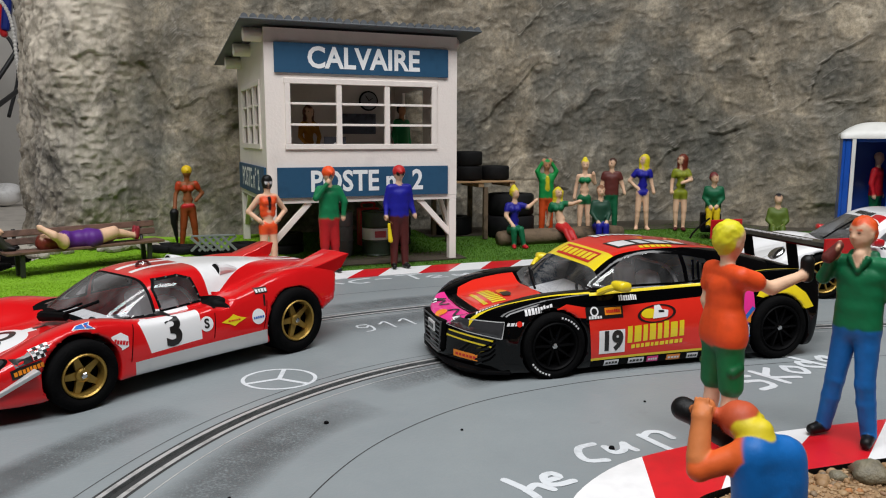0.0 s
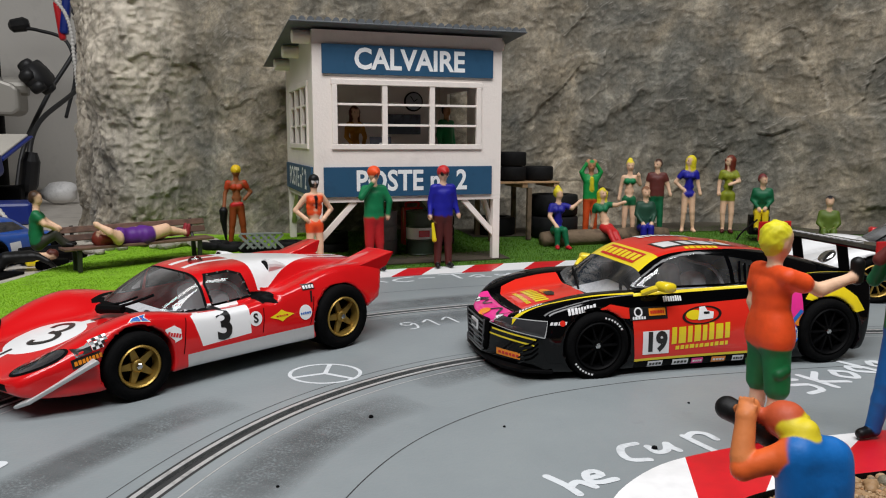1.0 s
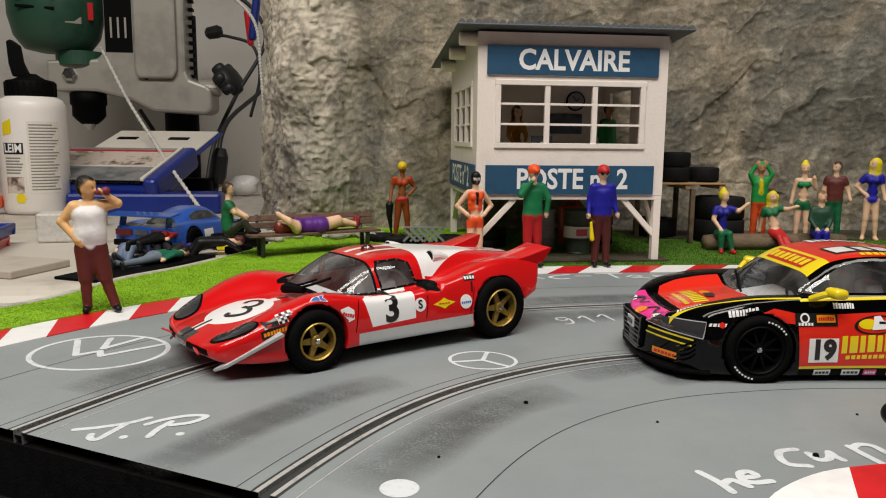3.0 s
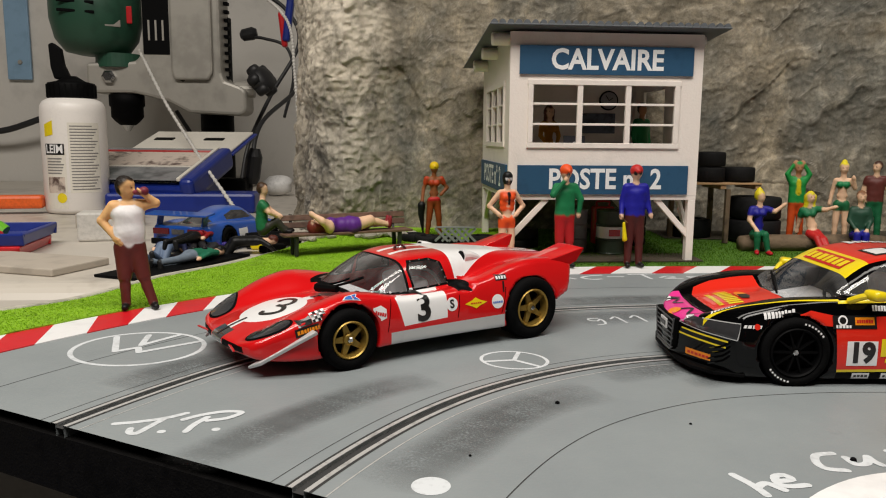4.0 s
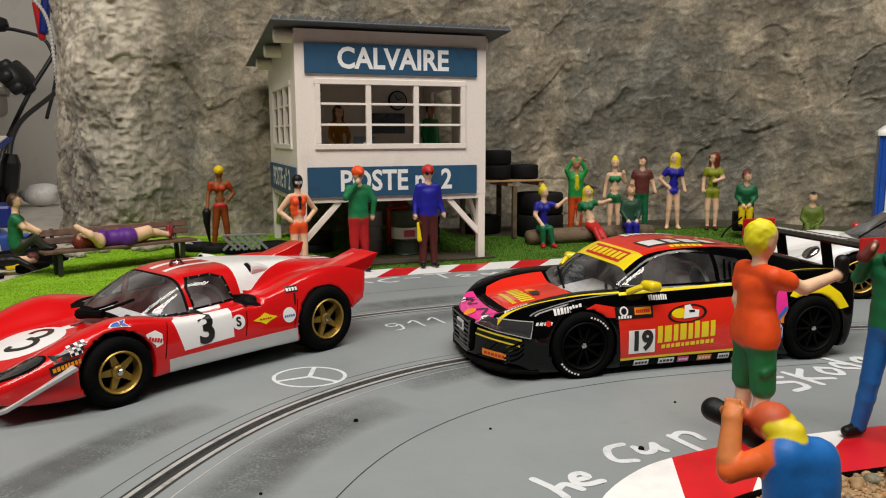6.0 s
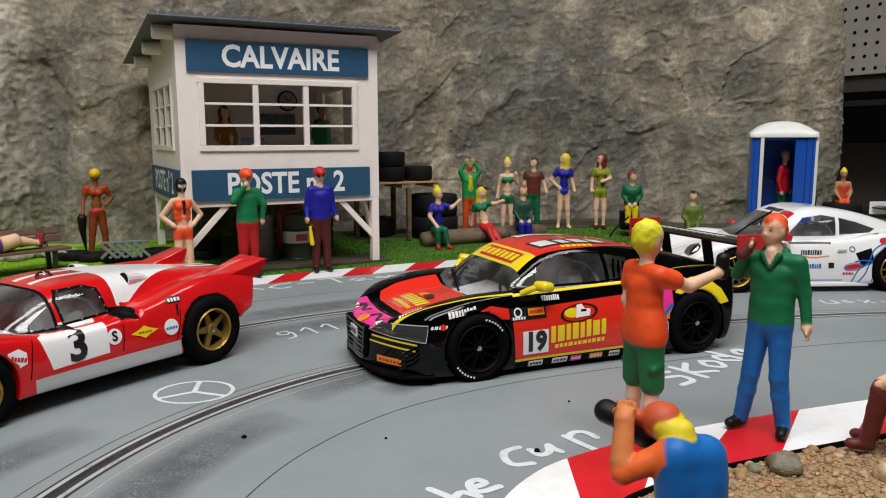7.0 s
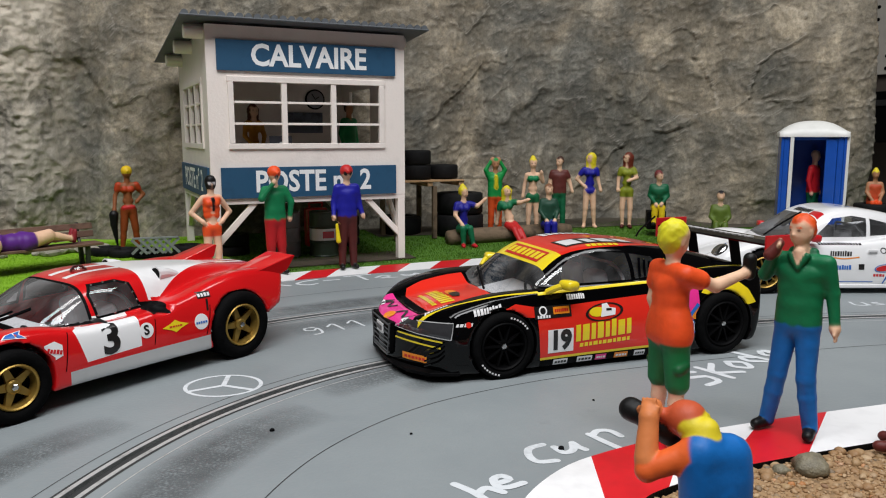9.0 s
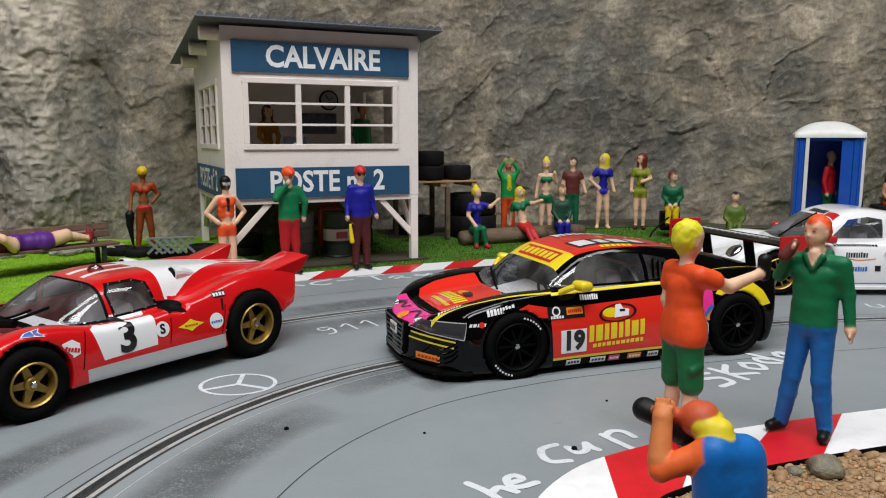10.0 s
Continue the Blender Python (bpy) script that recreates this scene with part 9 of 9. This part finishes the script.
# trays, boards and boxes
for i, (x, y, z, sx, sy, hh, mt, lb) in enumerate([(-297, 505, TOP, 116, 60, 7.0, DRED, "red plastic tray on the worktop"), (-298, 508, TOP + 7.2, 122, 66, 8.0, BLUEPL, "blue plastic tray stacked on a red one")]):
    tr = thing("tray", lb, "tray", at_bench(x, y, 6, z))
    part("tray_floor", box((sx, sy, 2), (0, 0, 1.1), bevel=0.5), mt, tr)
    for ax in (-1, 1):
        part("tray_side", box((sx + 4, 3, hh), (0, ax * sy / 2, hh / 2 + 0.1), (ax * -16, 0, 0), 0.8), mt, tr)
        part("tray_side", box((3, sy, hh), (ax * sx / 2, 0, hh / 2 + 0.1), (0, ax * 16, 0), 0.8), mt, tr)
tagged(part("toy_part", tube([(-305, 500, TOP + 13), (-282, 496, TOP + 22), (-260, 500, TOP + 18), (-252, 500, TOP + 13.5)], 5, 10, 20), material("lime", (0.12, 0.42, 0.02), 0.4)), "lime green plastic part lying in the tray", "part")
tagged(part("toy_part", box((30, 10, 7), (-262, 486, TOP + 13), (0, 0, -8), 2), DRED), "small red plastic part lying in the tray", "part")
tagged(part("orange_bar", box((204, 14, 13), (-436, 742, TOP + 12.1), (0, 0, 8), 3), material("level_orange", (0.75, 0.12, 0.02), 0.4)), "orange spirit-level bar lying on the worktop", "bar")
BOARD = material("offcut_board", (0.42, 0.37, 0.31), 0.7, vary=0.15, scale=80)
tagged(part("offcut_board", box((84, 44, 4.4), (-217, 447, TOP + 2.3), (0, 0, -22), 0.8), BOARD), "pale offcut board lying at the worktop's edge", "board")
tagged(part("small_box", box((26, 24, 21), (-216, 566, TOP + 10.6), (0, 0, 10), 1.5), material("box_grey", (0.55, 0.53, 0.49), 0.5)), "small pale plastic box on the worktop", "box")
tagged(part("small_box", box((46, 34, 12), (-236, 650, TOP + 6.1), (0, 0, -4), 1.5), BOARD), "flat grey box on the worktop", "box")
# cables
def cable(name, pts, r, mat, label):
    if mat is CORD:
        return tagged(part(name, tube(pts, lambda t: r * (1 + 0.22 * math.sin(380 * t)), 8, 420), mat, smooth=True), label, "cable")
    return tagged(part(name, tube(pts, r, 8, 70), mat, smooth=True), label, "cable")


cable("braided_cord", [(-311, 1000, 178), (-303, 990, 166), (-263, 930, 111.6), (-223.6, 870, 68.7), (-187.5, 800, 37), (-151, 740, 4), (-148, 736, TOP + 1.8)], 1.8, CORD, "white braided cord hanging from the drill stand")
cable("braided_cord", [(-190, 1000, 262), (-160, 990, 250), (-120, 960, 210), (-112, 950, 150), (-108, 940, 90)], 1.9, CORD, "white braided cord hanging beside the rock")
cable("power_cable", [(-210, 1200, 300), (-150, 1190, 262), (-130, 1180, 210), (-170, 1150, 130), (-195, 1100, 60), (-205, 1080, TOP + 3)], 3.0, CABLE, "black power cable drooping along the wall")
cable("power_cable", [(-128, 1150, 290), (-108, 1140, 230), (-120, 1120, 150), (-160, 1000, 90), (-168, 960, 40), (-170, 950, TOP + 3)], 3.0, CABLE, "black power cable drooping along the wall")
cable("power_cable", [(-210, 1210, 222), (-185, 1206, 220), (-150, 1200, 206), (-140, 1190, 160), (-150, 1150, 100)], 2.4, CABLE, "black lead with a plug hanging by the wall")
cable("power_cable", [(-700, 1290, 90), (-660, 1285, 76), (-610, 1280, 78), (-540, 1270, 100)], 5.0, CABLE, "black cable looping along the wall")
cable("power_cable", [(-330, 1240, 110), (-300, 1235, 60), (-285, 1220, 20), (-280, 1200, TOP + 3)], 3.4, CABLE, "black cable hanging behind the drill stand")
tagged(part("cable_plug", lathe([(4, 0), (9, 4), (10, 20), (6, 26)], (-222, 1212, 224), (0, 78, 0), 14), CABLE), "black plug on the end of a lead", "plug")
tagged(part("cable_plug", lathe([(7, 0), (10, 8), (10, 34), (6, 44)], (-168, 950, TOP + 18), (0, 8, 0), 14), CABLE), "black cable connector standing behind the case", "plug")
tagged(part("power_strip", box((40, 24, 26), (-190, 930, TOP + 13.1), bevel=3), MATTE), "black power strip on the worktop", "power strip")
bag = new("plastic_bag", mesh_from("plastic_bag", (pebble_verts(22, np.random.default_rng(3)) + np.array([0, 0, 14])) * MM, IF, material("bag_white", (0.72, 0.71, 0.69), 0.4), True))
bag.matrix_world = at_bench(-140, 985)
tagged(bag, "crumpled white plastic bag by the wall", "bag")
tagged(part("blue_clip", box((10, 14, 60), (-128, 1040, 226), (0, 8, 0), 3), BLUEPL), "blue plastic clip hanging among the cables", "clip")
tagged(part("red_clip", box((8, 12, 46), (-136, 1042, 212), (0, -6, 0), 3), DRED), "red plastic clip hanging among the cables", "clip")

# blue car parked on the worktop, tail towards the track
blue_car = thing("blue_race_car", "blue wedge-shaped slot car with a large tail wing", "slot car", at_bench(-118, 540, 66) @ Matrix.Scale(0.8, 4))
WEDGE = dict(
    nose=68.0, nose_z=8.0, tail=-66.0, high=37.0, axle_z=10.4,
    deck=[(-70, 23), (-50, 24.5), (-20, 25), (10, 22), (40, 17), (60, 12), (71, 8)],
    ridge=[(-70, 22.5), (-40, 25.5), (-20, 24), (10, 22), (38, 20.6), (55, 14.5), (71, 8)],
    ridge_at=[(-70, 23), (71, 22)], ridge_out=0.05, ridge_in=0.02,
    cabin=[(-70, 19), (-50, 25), (-30, 31), (-12, 35), (0, 35.4), (8, 33.4), (24, 25), (34, 18), (71, 2)],
    cab_w=[(-70, 17), (71, 19)], cab_drop=8.0, cab_blend=1.2,
    width=[(-70, 29), (-40, 31), (0, 29), (38, 30), (60, 27), (71, 20)],
    belly=[(-70, 6.5), (0, 3.6), (71, 4)], arches=[(38, 11, 15.0), (-38, 11.6, 14.0)], cuts=[])
body = shell(WEDGE, 1.0)
region(body, [(-40, -14), (-40, 14), (-58, 13), (-58, -13)], "z", 1, facing_up)
for t_ in (on_left, on_right):
    region(body, [(12, 24.8), (2, 31.5), (-12, 32.4), (-24, 29), (-24, 25.2)], "y", 1, t_)
region(body, [(-10, 8), (-10, 18), (-24, 18), (-24, 8)], "y", 2, on_right)
finish(body, [CARBLUE, LAMP, PAPER], blue_car, "glossy blue wedge body")
for s in (-1, 1):
    wheel(blue_car, 38, s * 25.6, 10.0, 10, MATTE, "five", s)
    wheel(blue_car, -38, s * 25.2, 10.6, 12, MATTE, "five", s)
    part("tail_lamp", box((1.2, 16, 5), (-65.8, s * 17, 18.5), bevel=0.5), material("tail_lamp_red", (0.10, 0.006, 0.012), 0.2), blue_car, "wide dark red tail lamp")
    part("wing_strut", box((7, 1.2, 10), (-60, s * 22, 27.5), (0, 16, 0), 0.3), CARBLUE, blue_car)
part("tail_wing", box((13, 60, 1.6), (-63, 0, 33.0), (0, -8, 0), 0.6), CARBLUE, blue_car, "blue tail wing")
part("rear_bumper", box((3, 54, 5), (-65.5, 0, 10), bevel=1), MATTE, blue_car)
part("number_plate", box((0.6, 12, 4), (-66.4, 0, 18.5)), SLATE, blue_car)

# a heap of figures and car parts beside the mat
def lay(ob, x, y, z, turn, roll):
    ob.matrix_world = pose(x * MM, y * MM, z * MM, 0, 0, turn) @ pose(0, 0, 0, 90, 0, roll)


PILE = "figures heaped on the worktop"
lay(doll("lying_mechanic_figure", "painted figure in green top and grey trousers lying on its back", (0, 0, 0), 0, dict(haB=(9, -6, 38), kneeB=(3.2, -5.5, 15)), top=(0.01, 0.13, 0.07), legs=(0.16, 0.20, 0.25), hair=BLACKISH, h=0.6, group=PILE), -137, 428, TOP + 5.6, 147, 0)
lay(doll("lying_mechanic_figure", "painted figure in navy jumper and pale jeans leaning on the heap", (0, 0, 0), 0, dict(kneeA=(-3, -9, 18), kneeB=(3, -8, 17), elA=(-8, -6, 42), haA=(-7, -14, 44)), top=(0.02, 0.025, 0.07), legs=(0.13, 0.18, 0.27), hair=(0.5, 0.22, 0.08), h=0.6, group=PILE), -147, 446, TOP + 7.6, 152, 20)
lay(doll("lying_mechanic_figure", "painted figure in black suit with raised legs and red shoes", (0, 0, 0), 0, dict(kneeA=(-2, -11, 20), footA=(-2, -17, 11), kneeB=(3, -9, 18), elA=(-8, -3, 48), haA=(-5, -8, 53)), top=BLACKISH, legs=BLACKISH, shoes=(0.32, 0.01, 0.02), hair=BROWNHAIR, h=0.6, group=PILE), -128, 478, TOP + 9.0, 80, 30)
lay(doll("lying_mechanic_figure", "painted figure in red and black lying askew with dark hair", (0, 0, 0), 0, dict(elB=(8, -5, 46), haB=(9, -10, 50)), top=(0.26, 0.012, 0.015), legs=BLACKISH, hair=(0.02, 0.008, 0.008), hairdo="long", woman=True, h=0.6, group=PILE), -134, 450, TOP + 14.0, 128, 35)
lay(doll("lying_mechanic_figure", "painted bare-armed figure in black vest lying across the heap", (0, 0, 0), 0, dict(elA=(-9, -6, 40), haA=(-4, -11, 46), elB=(9, -5, 40), haB=(5, -11, 45)), top=BLACKISH, legs=(0.02, 0.02, 0.022), hair=(0.55, 0.30, 0.08), sleeves="none", h=0.6, group=PILE), -118, 456, TOP + 9.0, 206, -10)
lay(doll("lying_mechanic_figure", "painted figure in purple top and yellow cap lying by the mat", (0, 0, 0), 0, dict(haA=(-8, -4, 36)), top=(0.05, 0.03, 0.22), legs=(0.03, 0.03, 0.03), hat=(0.65, 0.55, 0.01), h=0.6, group=PILE), -120, 460, TOP + 5.6, 146, 30)
tagged(part("rubber_mat", box((96, 34, 1.6), (-128, 446, TOP + 0.9), (0, 0, 64), 0.5), MATTE), "black strip of rubber matting by the grass edge", "matting")
tagged(part("small_part", box((9, 6, 5), (-92, 512, TOP + 2.6), (0, 0, 20), 1.5), LEMON), "small yellow plastic part beside the mat", "part")
tagged(part("small_part", box((18, 9, 5), (-80, 500, TOP + 2.6), (0, 0, 50), 1.5), MATTE), "small black plastic part beside the mat", "part")
tagged(part("test_tube", lathe([(5, 0), (5.4, 4), (5.4, 34), (4, 38)], (-100, 515, TOP + 6), (0, 90, 20), 16), MATTE), "black cylinder lying beside the blue car", "cylinder")
cable("mat_cable", [(-240, 262, -12), (-208, 284, -8), (-176, 310, -6), (-148, 334, -5), (-129, 384, -4), (-104, 420, -4), (-76, 472, -4)], 1.8, CABLE, "black cable run along the grass board's edge")
tagged(part("storage_bin", box((300, 200, 160), (-250, 250, -260), (0, 0, 8), 12), material("bin_blue", (0.01, 0.03, 0.10), 0.4)), "dark blue storage bin under the table", "bin")

# ---- right end of the room ----
peg = thing("pegboard", "cream perforated tool board on the wall", "pegboard", pose(1518 * MM, 960 * MM, 0, 0, 0, -90))
PEG = material("pegboard_cream", (0.78, 0.74, 0.65), 0.6, vary=0.06, scale=40)
part("peg_panel", box((700, 8, 620), (0, 0, 510), bevel=1), PEG, peg)
for i in range(14):
    for k in range(12):
        part("peg_hole", lathe([(3.6, 0), (3.6, 1.2)], (-330 + 25 * i, -4.05, 212 + 25 * k), (90, 0, 0), 10), MATTE, peg)
cab = thing("black_cabinet", "black wall cabinet hung under the pegboard", "cabinet", pose(1455 * MM, 960 * MM, -60 * MM, 0, 0, -90))
part("cabinet_body", box((700, 149, 96), (0, 0, 170), bevel=3), MATTE, cab)
part("cabinet_rail", box((700, 6, 12), (0, -76, 196), bevel=2), CABLE, cab)
tagged(part("side_bench", box((900, 700, 40), (1130, 560, -80), bevel=4), material("side_bench_grey", (0.055, 0.046, 0.04), 0.6, vary=0.2, scale=40)), "dark side bench behind the track board", "bench")
stand = thing("tubular_stand", "black tubular frame with a red and white wing behind the rock", "frame", pose(600 * MM, 330 * MM, 8 * MM))
part("frame_tube", tube([(-30, 0, 0), (0, 10, 30), (60, 20, 42)], 3.0, 8, 20), CABLE, stand)
part("frame_tube", tube([(-36, 0, 44), (10, 6, 46), (80, 10, 44)], 2.6, 8, 20), CABLE, stand)
part("frame_tube", tube([(-10, -6, 2), (20, 0, 44)], 2.2, 8, 12), CABLE, stand)
part("frame_wing", box((30, 12, 5), (40, -30, 26), (0, -8, 0), 1), CARWHITE, stand)
part("frame_red", box((14, 12, 8), (10, -32, 31), (0, -8, 0), 1), DRED, stand)
